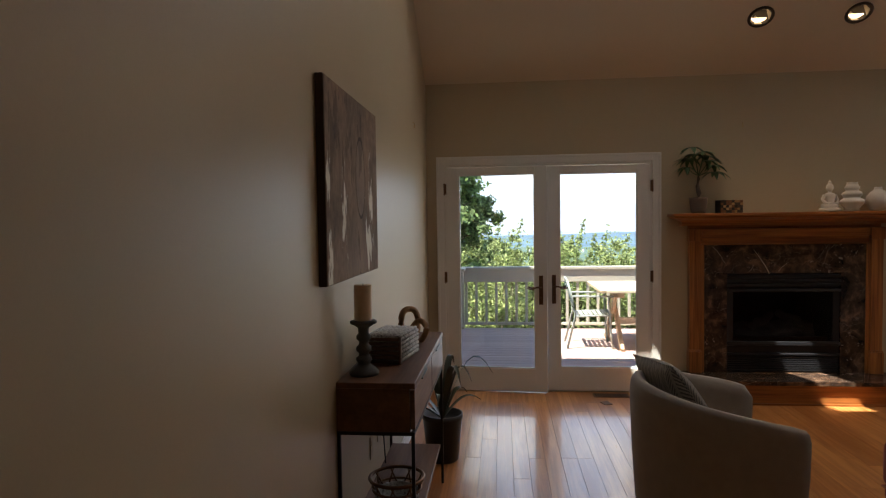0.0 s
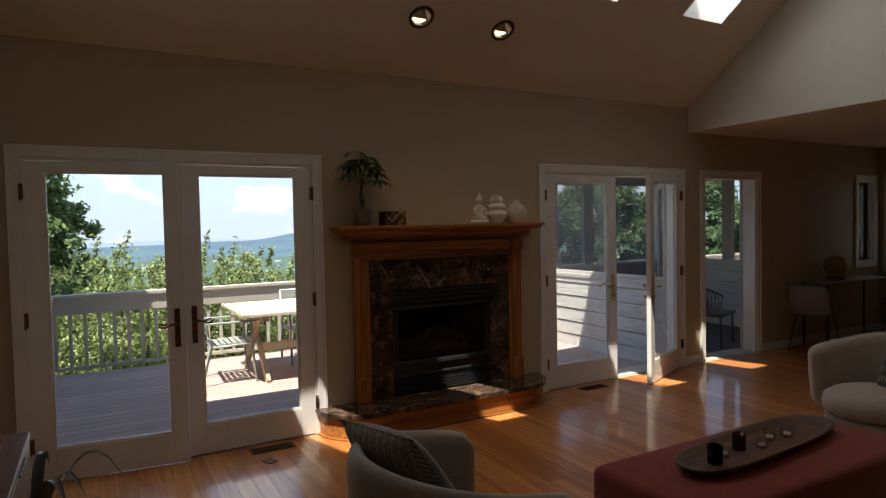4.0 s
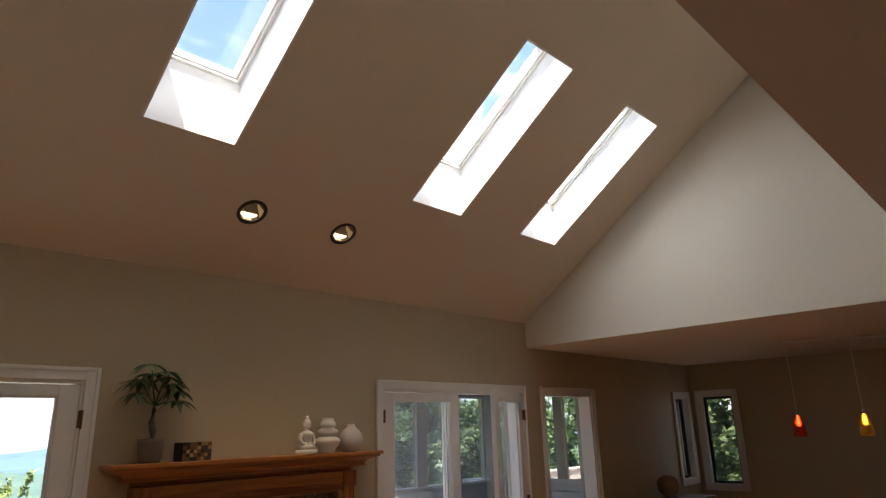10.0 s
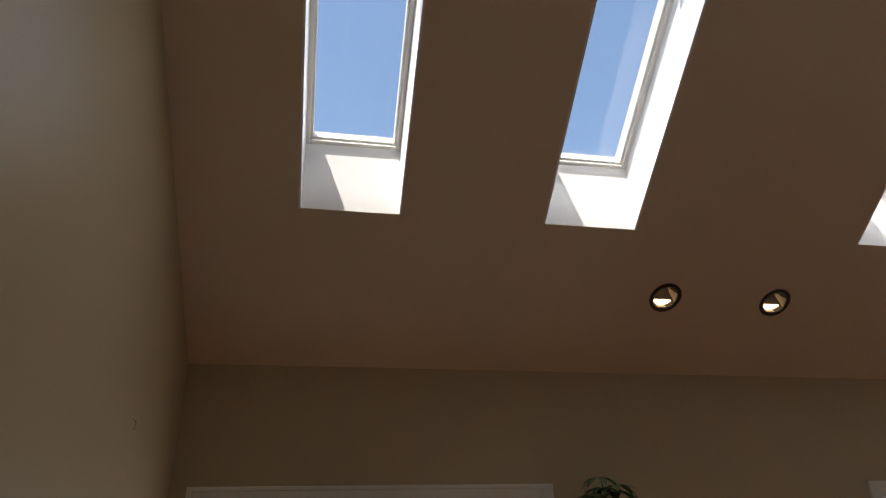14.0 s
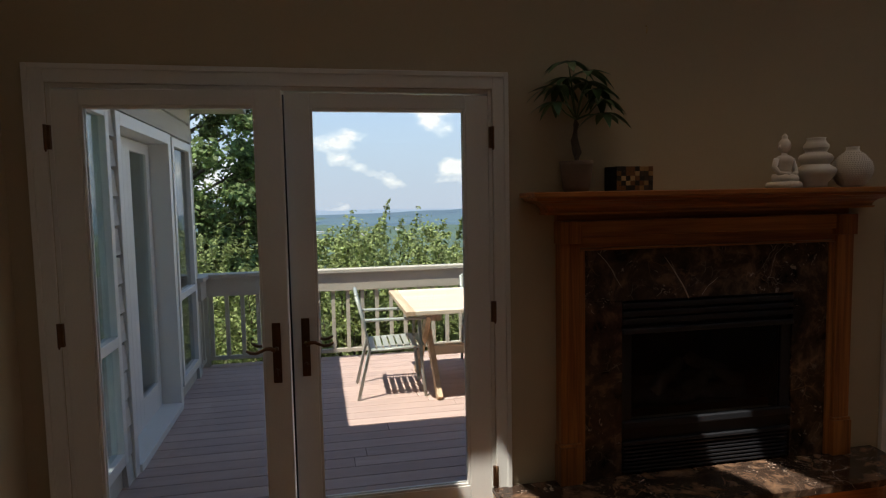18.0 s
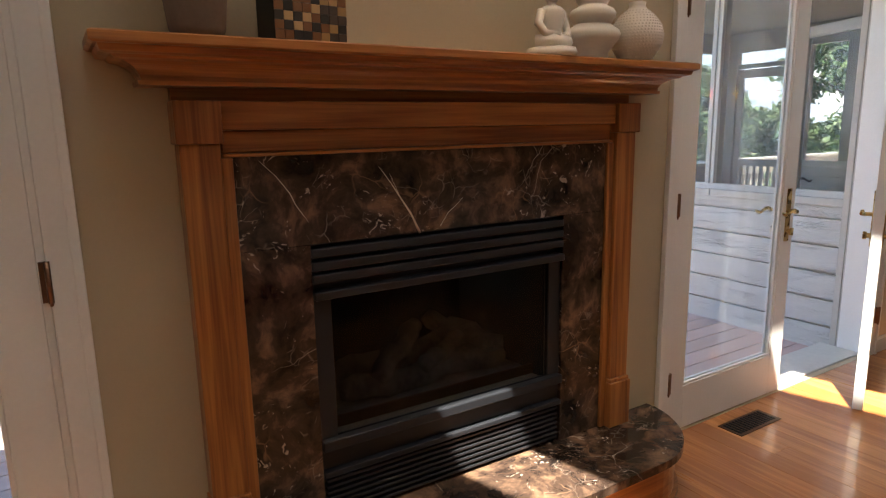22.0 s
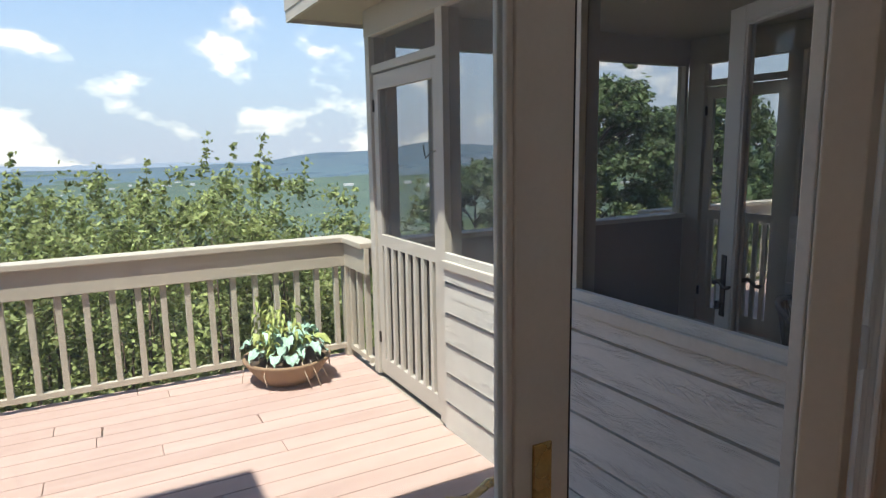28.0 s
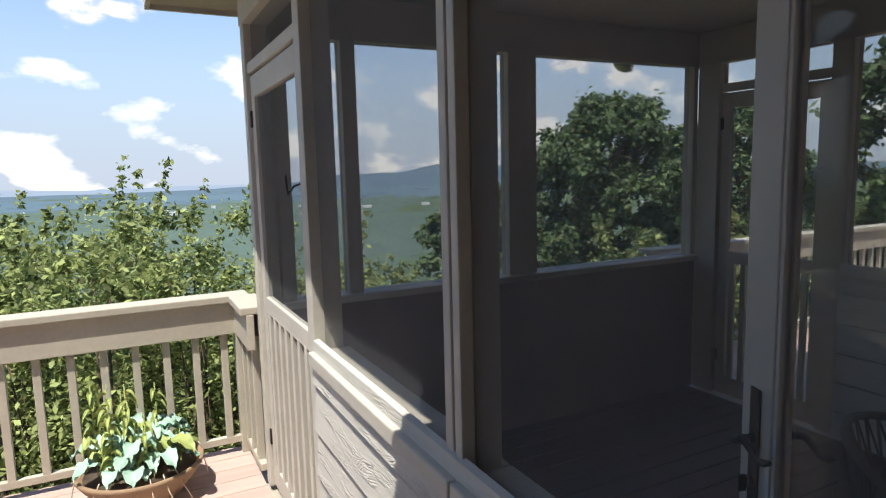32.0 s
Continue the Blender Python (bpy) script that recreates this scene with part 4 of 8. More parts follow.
def glazed_leaf(name, w, m, label, hinge_left, metal, z1=2.035, levers=True, stile=0.105, pane="glass"):
    """A door leaf with one tall pane; its hinge edge is at the origin, the leaf runs along +x."""
    s = thing(name, m, label, "door", "glazed doors", "structure")
    t = 0.022
    part("stile", box(B(), 0, -t, 0.008, stile, t, z1, 0.003), M["white"], s)
    part("stile", box(B(), w - stile, -t, 0.008, w, t, z1, 0.003), M["white"], s)
    part("top_rail", box(B(), stile, -t, 1.972, w - stile, t, z1, 0.003), M["white"], s)
    part("bottom_rail", box(B(), stile, -t, 0.008, w - stile, t, 0.215, 0.003), M["white"], s)
    for f in (-1, 1):
        a, b = sorted((f * 0.006, f * 0.018))
        bm = B()
        e = 0.012
        box(bm, stile, a, 0.215, stile + e, b, 1.972, 0.003)
        box(bm, w - stile - e, a, 0.215, w - stile, b, 1.972, 0.003)
        box(bm, stile + e, a, 0.215, w - stile - e, b, 0.215 + e, 0.003)
        box(bm, stile + e, a, 1.972 - e, w - stile - e, b, 1.972, 0.003)
        part("glazing_bead", bm, M["white"], s)
    g = part("pane", box(B(), stile, -0.005, 0.215, w - stile, 0.005, 1.972), M[pane], s)
    g.visible_shadow = False
    if levers:
        x = w - 0.055
        lever(s, x, 0.93, -1, metal, -1)
        lever(s, x, 0.93, -1, metal, 1)
    for z in (0.255, 1.045, 1.845):
        bm = B()
        rod(bm, (-0.019, -t - 0.020, z - 0.05), (-0.019, -t - 0.020, z + 0.05), 0.0065)
        rod(bm, (-0.019, -t - 0.020, z - 0.057), (-0.019, -t - 0.020, z - 0.05), 0.004)
        box(bm, -0.017, -t - 0.019, z - 0.048, -0.002, -t + 0.002, z + 0.048)
        part("hinge", bm, M["bronze"], s)
    return s


MIR = Matrix.Diagonal((-1, 1, 1, 1))


def leaf_right(name, w, hinge, turn, label, metal, **k):
    """The mirrored leaf, hinged on its right: the leaf runs along -x, turned about its hinge."""
    s = glazed_leaf(name, w, Matrix(), label, False, metal, **k)
    s.matrix_basis = pose(*hinge, 0, 0, turn)
    for o in s.children_recursive:
        o.data = o.data.copy()
        o.data.transform(MIR)
        o.data.flip_normals()
    return s


LW = (DOOR1[1] - DOOR1[0] - 0.036) / 2
YD = WN + 0.026
glazed_leaf("door_1", LW - 0.002, pose(DOOR1[0] + 0.018, YD, 0, 0, 0, -5.0), "white glazed door leaf standing a hand's breadth ajar", True, M["bronze"])
leaf_right("door_2", LW - 0.002, (DOOR1[1] - 0.018, YD, 0), 0, "closed white door leaf with one tall clear pane", M["bronze"])
LW2 = (DOOR2[1] - DOOR2[0] - 0.036) / 2
glazed_leaf("door_3", LW2 - 0.002, pose(DOOR2[0] + 0.018, YD, 0), "closed white door leaf beside the fireplace", True, M["brass"], pane="dustyglass")
leaf_right("door_4", LW2 - 0.002, (DOOR2[1] - 0.018, YD - 0.03, 0), 22.5, "white glazed door leaf standing ajar into the room", M["brass"], pane="dustyglass")
glazed_leaf("door_5", 0.865, pose(DOOR3[0] + 0.02, WN2 + 0.03, 0, 0, 0, 68), "grey-white glazed porch door standing open outwards", True, M["iron"])
simple("weather_strip", box(B(), (DOOR1[0] + DOOR1[1]) / 2 - 0.012, YD - 0.006, 0.01, (DOOR1[0] + DOOR1[1]) / 2 + 0.0005, YD + 0.021, 2.03, 0.004), M["black"], "black weather strip on the edge of the closed deck door", "trim", "structure")
simple("weather_strip", box(B(), (DOOR2[0] + DOOR2[1]) / 2 - 0.001, YD - 0.006, 0.01, (DOOR2[0] + DOOR2[1]) / 2 + 0.016, YD + 0.021, 2.03, 0.004), M["black"], "black weather strip on the edge of the closed door leaf", "trim", "structure")


def small_window(name, m, w, h, label):
    """A casement window in a wall; local x along the wall, y outwards, z from the sill."""
    s = thing(name, m, label, "window", "casement windows", "structure")
    bm = B()
    casing(bm, 0, w, 0.0, h, -0.0005, -1, 0.075, sill=True)
    part("casing", bm, M["white"], s)
    bm = B()
    for q in ((0, 0, 0, 0.016, 0.15, h), (w - 0.016, 0, 0, w, 0.15, h), (0.016, 0, 0, w - 0.016, 0.15, 0.016), (0.016, 0, h - 0.016, w - 0.016, 0.15, h)):
        box(bm, *q)
    part("jamb", bm, M["white"], s)
    bm = B()
    f = 0.035
    for q in ((0.016, 0.06, 0.016, 0.016 + f, 0.10, h - 0.016), (w - 0.016 - f, 0.06, 0.016, w - 0.016, 0.10, h - 0.016), (0.016 + f, 0.06, 0.016, w - 0.016 - f, 0.10, 0.016 + f), (0.016 + f, 0.06, h - 0.016 - f, w - 0.016 - f, 0.10, h - 0.016)):
        box(bm, *q, 0.003)
    part("sash", bm, M["black"], s)
    g = part("pane", box(B(), 0.016 + f, 0.078, 0.016 + f, w - 0.016 - f, 0.084, h - 0.016 - f), M["glass"], s)
    g.visible_shadow = False
    part("insect_screen", box(B(), 0.017, 0.128, 0.017, w - 0.017, 0.130, h - 0.017), M["screen_dense"], s)
    bm = B()
    box(bm, w * 0.5 - 0.04, 0.02, 0.017, w * 0.5 + 0.04, 0.055, 0.035, 0.004)
    tube(bm, [(w * 0.5, 0.03, 0.035), (w * 0.5 + 0.02, 0.0, 0.05), (w * 0.5 + 0.06, -0.005, 0.045)], 0.006, 6)
    part("crank", bm, M["black"], s)
    return s


small_window("window_1", pose(SMALLWIN[0], WN, SMALLWIN[2]), SMALLWIN[1] - SMALLWIN[0], SMALLWIN[3] - SMALLWIN[2], "narrow casement window with white casing and dark sash")
for k, (y0, y1, z0, z1) in enumerate(BACKWIN):
    small_window("window_%d" % (k + 2), pose(XE, y1, z0, 0, 0, -90), y1 - y0, z1 - z0, "casement window with white casing and dark sash")

# ---- deck, rails and porch ----
XD0, XD1 = -0.62, 5.53


def baluster_run(s, p, q, n, z0=DECK + 0.06, z1=0.60, size=0.038, material=None):
    bm = box(B(), -size / 2, -size / 2, 0, size / 2, size / 2, z1 - z0, 0.003)
    first = None
    for k in range(n):
        f = (k + 0.5) / n
        m = Matrix.Translation((p[0] + (q[0] - p[0]) * f, p[1] + (q[1] - p[1]) * f, z0))
        if first is None:
            first = part("baluster", bm, material or M["rail"], s)
            first.matrix_basis = m
        else:
            same_part("baluster", first, s, m)


def railing(name, p, q, n, label, first=-0.07, last=0.07):
    """Wide cap, deep apron board and square balusters between two points; first, last: how far the cap runs past them."""
    s = thing(name, Matrix(), label, "railing", "deck railings")
    ang = math.atan2(q[1] - p[1], q[0] - p[0])
    length = math.hypot(q[0] - p[0], q[1] - p[1])
    m = pose(p[0], p[1], 0, 0, 0, math.degrees(ang))
    part("cap", box(B(), first, -0.075, 0.825, length + last, 0.075, 0.866, 0.006, m), M["rail"], s)
    part("apron", box(B(), 0, -0.045, 0.64, length, -0.008, 0.825, 0.004, m), M["rail"], s)
    part("apron", box(B(), 0, 0.02, 0.68, length, 0.05, 0.825, 0.004, m), M["rail"], s)
    part("bottom_rail", box(B(), 0, -0.02, DECK + 0.06, length, 0.018, DECK + 0.10, 0.003, m), M["rail"], s)
    baluster_run(s, p, q, n, DECK + 0.08, 0.70)
    return s


railing("deck_railing", (XD0 + 0.03, 9.99), (5.47, 9.99), 40, "weathered beige deck railing with square balusters")
railing("deck_railing", (5.50, 9.99), (5.50, 9.53), 3, "short return of the beige deck railing beside the porch", 0.076, -0.002)
railing("deck_railing", (XD0 + 0.03, 9.66), (XD0 + 0.03, 9.95), 2, "short return of the beige deck railing beside the wing", -0.03, -0.037)
railing("deck_railing", (8.70, 9.99), (13.2, 9.99), 30, "beige deck railing beyond the porch")
railing("deck_railing", (13.2, -2.9), (13.2, 4.55), 44, "beige railing along the far edge of the side deck", last=-0.027)
railing("deck_railing", (9.75, 4.6), (13.2, 4.6), 20, "beige railing of the side deck")
bm = B()
for x, y in ((XD0 + 0.03, 9.99), (5.50, 9.99)):
    box(bm, x - 0.045, y - 0.045, DECK - 0.2, x + 0.045, y + 0.045, 0.824, 0.004)
simple("rail_post", bm, M["rail"], "beige corner posts of the deck railing", "post", "structure")


def lap_siding(parent, along, fixed, a, b, z0, z1, step, outward, material, cut=()):
    """Lapped boards on a wall: each board a wedge, thicker at its foot. along: the axis they run on."""
    n = int(math.ceil((z1 - z0) / step))
    for k in range(n):
        lo, hi = z0 + k * step, min(z0 + (k + 1) * step + 0.012, z1)
        spans = [(a, b)]
        for c0, c1, cz0, cz1 in cut:
            if hi > cz0 and lo < cz1:
                nxt = []
                for s0, s1 in spans:
                    if c0 > s0:
                        nxt.append((s0, min(c0, s1)))
                    if c1 < s1:
                        nxt.append((max(c1, s0), s1))
                spans = [q for q in nxt if q[1] - q[0] > 0.02]
        for s0, s1 in spans:
            bm = B()
            o = outward
            prof = [(0.0, lo), (o * 0.034, lo), (o * 0.033, lo + 0.004), (o * 0.022, lo + step - 0.020), (o * 0.003, lo + step - 0.017), (o * 0.002, hi), (0.0, hi)]
            ring = []
            for s in (s0, s1):
                ring.append([bm.verts.new((fixed + d, s, z) if along == "y" else (s, fixed + d, z)) for d, z in prof])
            for i in range(7):
                bm.faces.new((ring[0][i], ring[0][(i + 1) % 7], ring[1][(i + 1) % 7], ring[1][i]))
            bm.faces.new(ring[0][::-1]), bm.faces.new(ring[1])
            part("board", bm, material, parent)


PX, PE, PN = 5.53, 8.65, 9.53     # porch: west face, east face, north face

porch = thing("wall_porch_west", Matrix(), "low porch wall of rough beige lap siding under insect screens", "wall", kind="structure")
part("core", box(B(), PX + 0.001, WN2 + 0.003, DECK, PX + 0.09, 8.45, 0.855), M["porch_white"], porch)
lap_siding(porch, "y", PX, WN2 + 0.08, 8.45, DECK - 0.008, 0.80, 0.1745, -1, M["siding"])
part("frieze_board", box(B(), PX - 0.02, WN2 + 0.08, 0.80, PX, 8.45, 0.855, 0.003), M["porch_white"], porch)
part("sill", box(B(), PX - 0.045, WN2 + 0.05, 0.856, PX + 0.11, 7.372, 0.905, 0.005), M["porch_white"], porch)
part("sill", box(B(), PX - 0.045, 7.378, 0.856, PX + 0.11, 8.45, 0.905, 0.005), M["porch_white"], porch)
part("post", box(B(), PX - 0.02, 8.452, DECK, PX + 0.09, 8.53, 2.30, 0.004), M["porch_white"], porch)
part("post", box(B(), PX - 0.02, 9.457, DECK, PX + 0.09, 9.53, 2.30, 0.004), M["porch_white"], porch)
part("post", box(B(), PX - 0.02, WN2 + 0.003, DECK, PX + 0.09, WN2 + 0.078, 2.30, 0.004), M["porch_white"], porch)
part("mullion", box(B(), PX - 0.012, 7.372, 0.906, PX + 0.02, 7.402, 2.24, 0.003), M["porch_white"], porch)
part("mullion", box(B(), PX - 0.012, 7.412, 0.906, PX + 0.02, 7.445, 2.24, 0.003), M["porch_white"], porch)
part("mullion_core", box(B(), PX + 0.021, 7.372, 0.906, PX + 0.085, 7.445, 2.24, 0.003), M["soffit"], porch)
part("header", box(B(), PX - 0.025, WN2 + 0.003, 2.245, PX + 0.10, 9.53, 2.42, 0.004), M["porch_white"], porch)
for y0, y1 in ((WN2 + 0.078, 7.371), (7.446, 8.451)):
    part("screen", box(B(), PX + 0.021, y0, 0.906, PX + 0.023, y1, 2.244), M["screen"], porch)

pn = thing("wall_porch_north", Matrix(), "porch wall with screened openings above a solid panel", "wall", kind="structure")
# the panel's dark colour carries the dimness inside the porch
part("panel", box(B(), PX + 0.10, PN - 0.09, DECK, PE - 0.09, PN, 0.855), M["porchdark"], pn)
part("sill", box(B(), PX + 0.10, PN - 0.13, 0.856, PE - 0.09, PN + 0.05, 0.893, 0.004), M["porch_white"], pn)
for x0, x1 in ((PX + 0.10, 5.70), (5.98, 6.06), (6.99, 7.19), (8.52, PE - 0.09)):
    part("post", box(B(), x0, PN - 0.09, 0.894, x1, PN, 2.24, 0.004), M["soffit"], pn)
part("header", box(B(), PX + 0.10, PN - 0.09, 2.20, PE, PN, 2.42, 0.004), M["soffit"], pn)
for x0, x1 in ((5.70, 5.98), (6.06, 6.99), (7.19, 8.52)):
    part("screen", box(B(), x0, PN - 0.045, 0.894, x1, PN - 0.043, 2.20), M["screen"], pn)

pe = thing("wall_porch_east", Matrix(), "porch wall with screened openings above rough boards", "wall", kind="structure")
part("panel", box(B(), PE - 0.09, WN2 + 0.003, DECK, PE, 8.40, 0.855), M["porch_white"], pe)
lap_siding(pe, "y", PE - 0.09, WN2 + 0.02, 8.40, DECK, 0.85, 0.1745, -1, M["siding"])
part("sill", box(B(), PE - 0.12, WN2 + 0.003, 0.856, PE + 0.04, 8.40, 0.893, 0.004), M["porch_white"], pe)
for y0, y1 in ((WN2 + 0.003, 6.60), (7.86, 8.02), (8.40, 8.52), (9.27, PN - 0.09)):
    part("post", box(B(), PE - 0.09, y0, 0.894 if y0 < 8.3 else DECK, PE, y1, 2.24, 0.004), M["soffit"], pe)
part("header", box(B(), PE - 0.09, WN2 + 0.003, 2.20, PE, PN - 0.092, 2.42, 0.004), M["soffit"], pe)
for y0, y1 in ((6.60, 7.86), (8.02, 8.40)):
    part("screen", box(B(), PE - 0.045, y0, 0.894, PE - 0.043, y1, 2.20), M["screen"], pe)


def screen_gate(name, x, y0, y1, label, material, side):
    """A screen door: screened above, balusters below, a transom over it."""
    s = thing(name, Matrix(), label, "screen door", "porch screen doors")
    w = 0.075
    part("stile", box(B(), x, y0 + 0.004, DECK + 0.02, x + 0.035, y0 + w, 2.0, 0.003), material, s)
    part("stile", box(B(), x, y1 - w, DECK + 0.02, x + 0.035, y1 - 0.004, 2.0, 0.003), material, s)
    for z0, z1 in ((DECK + 0.02, 0.06), (0.86, 0.94), (1.90, 2.0)):
        part("rail", box(B(), x, y0 + w, z0, x + 0.035, y1 - w, z1, 0.003), material, s)
    part("screen", box(B(), x + 0.016, y0 + w, 0.94, x + 0.018, y1 - w, 1.90), M["screen"], s)
    part("screen", box(B(), x + 0.028, y0 + w, 0.06, x + 0.03, y1 - w, 0.86), M["screen"], s)
    n = 7
    for k in range(n):
        y = y0 + w + (k + 0.5) / n * (y1 - y0 - 2 * w)
        part("slat", box(B(), x - 0.002, y - 0.018, 0.05, x + 0.022, y + 0.018, 0.87, 0.003), material, s)
    bm = B()
    tube(bm, [(x - side * 0.002, y0 + 0.04, 1.50), (x - side * 0.03, y0 + 0.05, 1.49), (x - side * 0.045, y0 + 0.08, 1.46), (x - side * 0.045, y0 + 0.10, 1.50), (x - side * 0.045, y0 + 0.105, 1.53)], 0.004, 6)
    part("hook", bm, M["iron"], s)
    for z in (0.2, 1.8):
        part("hinge", box(B(), x - 0.008, y1 - 0.02, z - 0.04, x + 0.002, y1 + 0.012, z + 0.04, 0.002), M["iron"], s)
    t = thing("transom", Matrix(), "narrow screened transom above a screen door", "transom", "porch screen doors", "structure")
    part("bar", box(B(), x - 0.01, y0, 2.012, x + 0.07, y1, 2.062, 0.004), material, t)
    part("screen", box(B(), x + 0.016, y0, 2.062, x + 0.018, y1, 2.244), M["screen"], t)


screen_gate("screen_gate", PX, 8.532, 9.455, "beige wooden screen door with slats below", M["porch_white"], 1)
screen_gate("screen_gate", PE - 0.06, 8.522, 9.268, "dark wooden screen door with slats below", M["soffit"], 1)
bm = B()
box(bm, PX - 0.385, WN2 + 0.01, 2.425, PE + 0.5, PN + 0.45, 2.47)
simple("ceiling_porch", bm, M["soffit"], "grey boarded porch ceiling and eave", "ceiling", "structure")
bm = B()
box(bm, PX - 0.415, WN2 + 0.01, 2.475, PE + 0.53, PN + 0.48, 2.62)
box(bm, PX - 0.41, WN2 + 0.01, 2.40, PX - 0.387, PN + 0.475, 2.474)
box(bm, PX - 0.387, PN + 0.452, 2.40, PE + 0.5, PN + 0.475, 2.474)
simple("roof_porch", bm, M["porch_white"], "low porch roof with beige fascia", "roof", "structure")
bm = B()
lathe(bm, [(0.0, 0.0), (0.05, 0.0), (0.05, 0.03), (0.02, 0.05), (0.02, 0.08), (0.06, 0.12), (0.075, 0.2), (0.05, 0.22), (0.0, 0.22)], 16)
simple("porch_floodlight", bm, M["chrome"], "small round floodlight under the porch eave", "floodlight", m=pose(8.33, PN + 0.30, 2.42, 180, 30, 0))

# wing of the house on the other side of the deck
wing = thing("wall_wing", Matrix(), "pale lap-sided house wing with tall windows and a glazed door", "wall", kind="structure")
XWG = -0.57
WINW = [(6.76, 7.20, 0.12, 2.09), (7.40, 8.70, DECK, 2.08), (8.85, 9.50, 0.10, 2.07)]
for y0, y1, z0, z1 in ((WN2, 6.76, DECK - 1, 2.45), (7.20, 7.40, DECK - 1, 2.45), (8.70, 8.85, DECK - 1, 2.45), (9.50, 9.62, DECK - 1, 2.45), (6.76, 7.20, 2.09, 2.45), (7.40, 8.70, 2.08, 2.45), (8.85, 9.50, 2.07, 2.45), (6.76, 7.20, DECK - 1, 0.12), (8.85, 9.50, DECK - 1, 0.10)):
    part("wall_piece", box(B(), XWG - 0.2, y0, z0, XWG - 0.03, y1, z1), M["porch_white"], wing)
lap_siding(wing, "y", XWG - 0.03, WN2 + 0.01, 9.61, DECK, 2.43, 0.17, 1, M["siding"], cut=[(a - 0.04, b + 0.04, c - 0.04, d + 0.04) for a, b, c, d in WINW])
part("end_wall", box(B(), -4.0, 9.62, -1.5, XWG - 0.005, 9.70, 2.45), M["porch_white"], wing)
# room behind the windows: its lack of light is painted on as near-black
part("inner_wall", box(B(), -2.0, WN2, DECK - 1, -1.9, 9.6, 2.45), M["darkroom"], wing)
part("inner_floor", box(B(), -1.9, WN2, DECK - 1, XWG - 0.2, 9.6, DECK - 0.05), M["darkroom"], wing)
for (y0, y1, z0, z1), split in ((WINW[0], 0.80), (WINW[2], 0.80)):
    w = thing("window_wing", Matrix(), "tall white window of two panes in the house wing", "window", "wing windows", "structure")
    for q in ((y0 - 0.04, y0 + 0.02, z0 - 0.04, z1 + 0.04), (y1 - 0.02, y1 + 0.04, z0 - 0.04, z1 + 0.04), (y0 + 0.02, y1 - 0.02, z0 - 0.04, z0 + 0.03), (y0 + 0.02, y1 - 0.02, z1 - 0.03, z1 + 0.04), (y0 + 0.02, y1 - 0.02, split - 0.03, split + 0.03)):
        part("window_frame", box(B(), XWG - 0.06, q[0], q[2], XWG + 0.012, q[1], q[3], 0.004), M["white"], w)
    for za, zb in ((z0 + 0.03, split - 0.03), (split + 0.03, z1 - 0.03)):
        part("pane", box(B(), XWG - 0.03, y0 + 0.02, za, XWG - 0.024, y1 - 0.02, zb), M["wingglass"], w)
gd = thing("door_wing", Matrix(), "white glazed doors set back in the house wing", "door", kind="structure")
for q in ((7.36, 7.44, DECK, 2.12), (8.66, 8.74, DECK, 2.12)):
    part("outer_casing", box(B(), XWG - 0.2, q[0], q[2], XWG + 0.015, q[1], q[3], 0.004), M["white"], gd)
part("outer_casing", box(B(), XWG - 0.2, 7.44, 2.04, XWG + 0.015, 8.66, 2.12, 0.004), M["white"], gd)
for y0, y1 in ((7.45, 8.05), (8.05, 8.65)):
    for q in ((y0, y0 + 0.09, DECK + 0.05, 2.03), (y1 - 0.09, y1, DECK + 0.05, 2.03), (y0 + 0.09, y1 - 0.09, DECK + 0.05, 0.18), (y0 + 0.09, y1 - 0.09, 1.95, 2.03)):
        part("stile", box(B(), XWG - 0.17, q[0], q[2], XWG - 0.13, q[1], q[3], 0.003), M["white"], gd)
    part("pane", box(B(), XWG - 0.153, y0 + 0.09, 0.18, XWG - 0.147, y1 - 0.09, 1.95), M["wingglass"], gd)
part("threshold", box(B(), XWG - 0.2, 7.44, DECK + 0.001, XWG + 0.03, 8.66, DECK + 0.05, 0.004), M["white"], gd)
bm = B()
box(bm, -4.2, WN2, 2.452, -0.10, 10.0, 2.60)
simple("roof_wing", bm, M["soffit"], "flat beige eave of the house wing", "roof", "structure")

# chimney breast behind the fireplace, on the deck side
bm = B()
box(bm, 1.95, WN2 + 0.002, -2.0, 2.98, 7.28, 0.42)
box(bm, 1.95, WN2 + 0.002, 0.96, 2.98, 7.28, 4.3)
box(bm, 1.95, 6.65, 0.42, 2.98, 7.28, 0.96)
box(bm, 1.95, WN2 + 0.002, 0.42, 2.0, 6.65, 0.96)
box(bm, 2.91, WN2 + 0.002, 0.42, 2.98, 6.65, 0.96)
box(bm, 1.92, WN2 + 0.002, 4.3, 3.01, 7.31, 4.4)
simple("chimney", bm, M["brick"], "boxed chimney with a flat cap on the outer wall", "chimney", "structure")

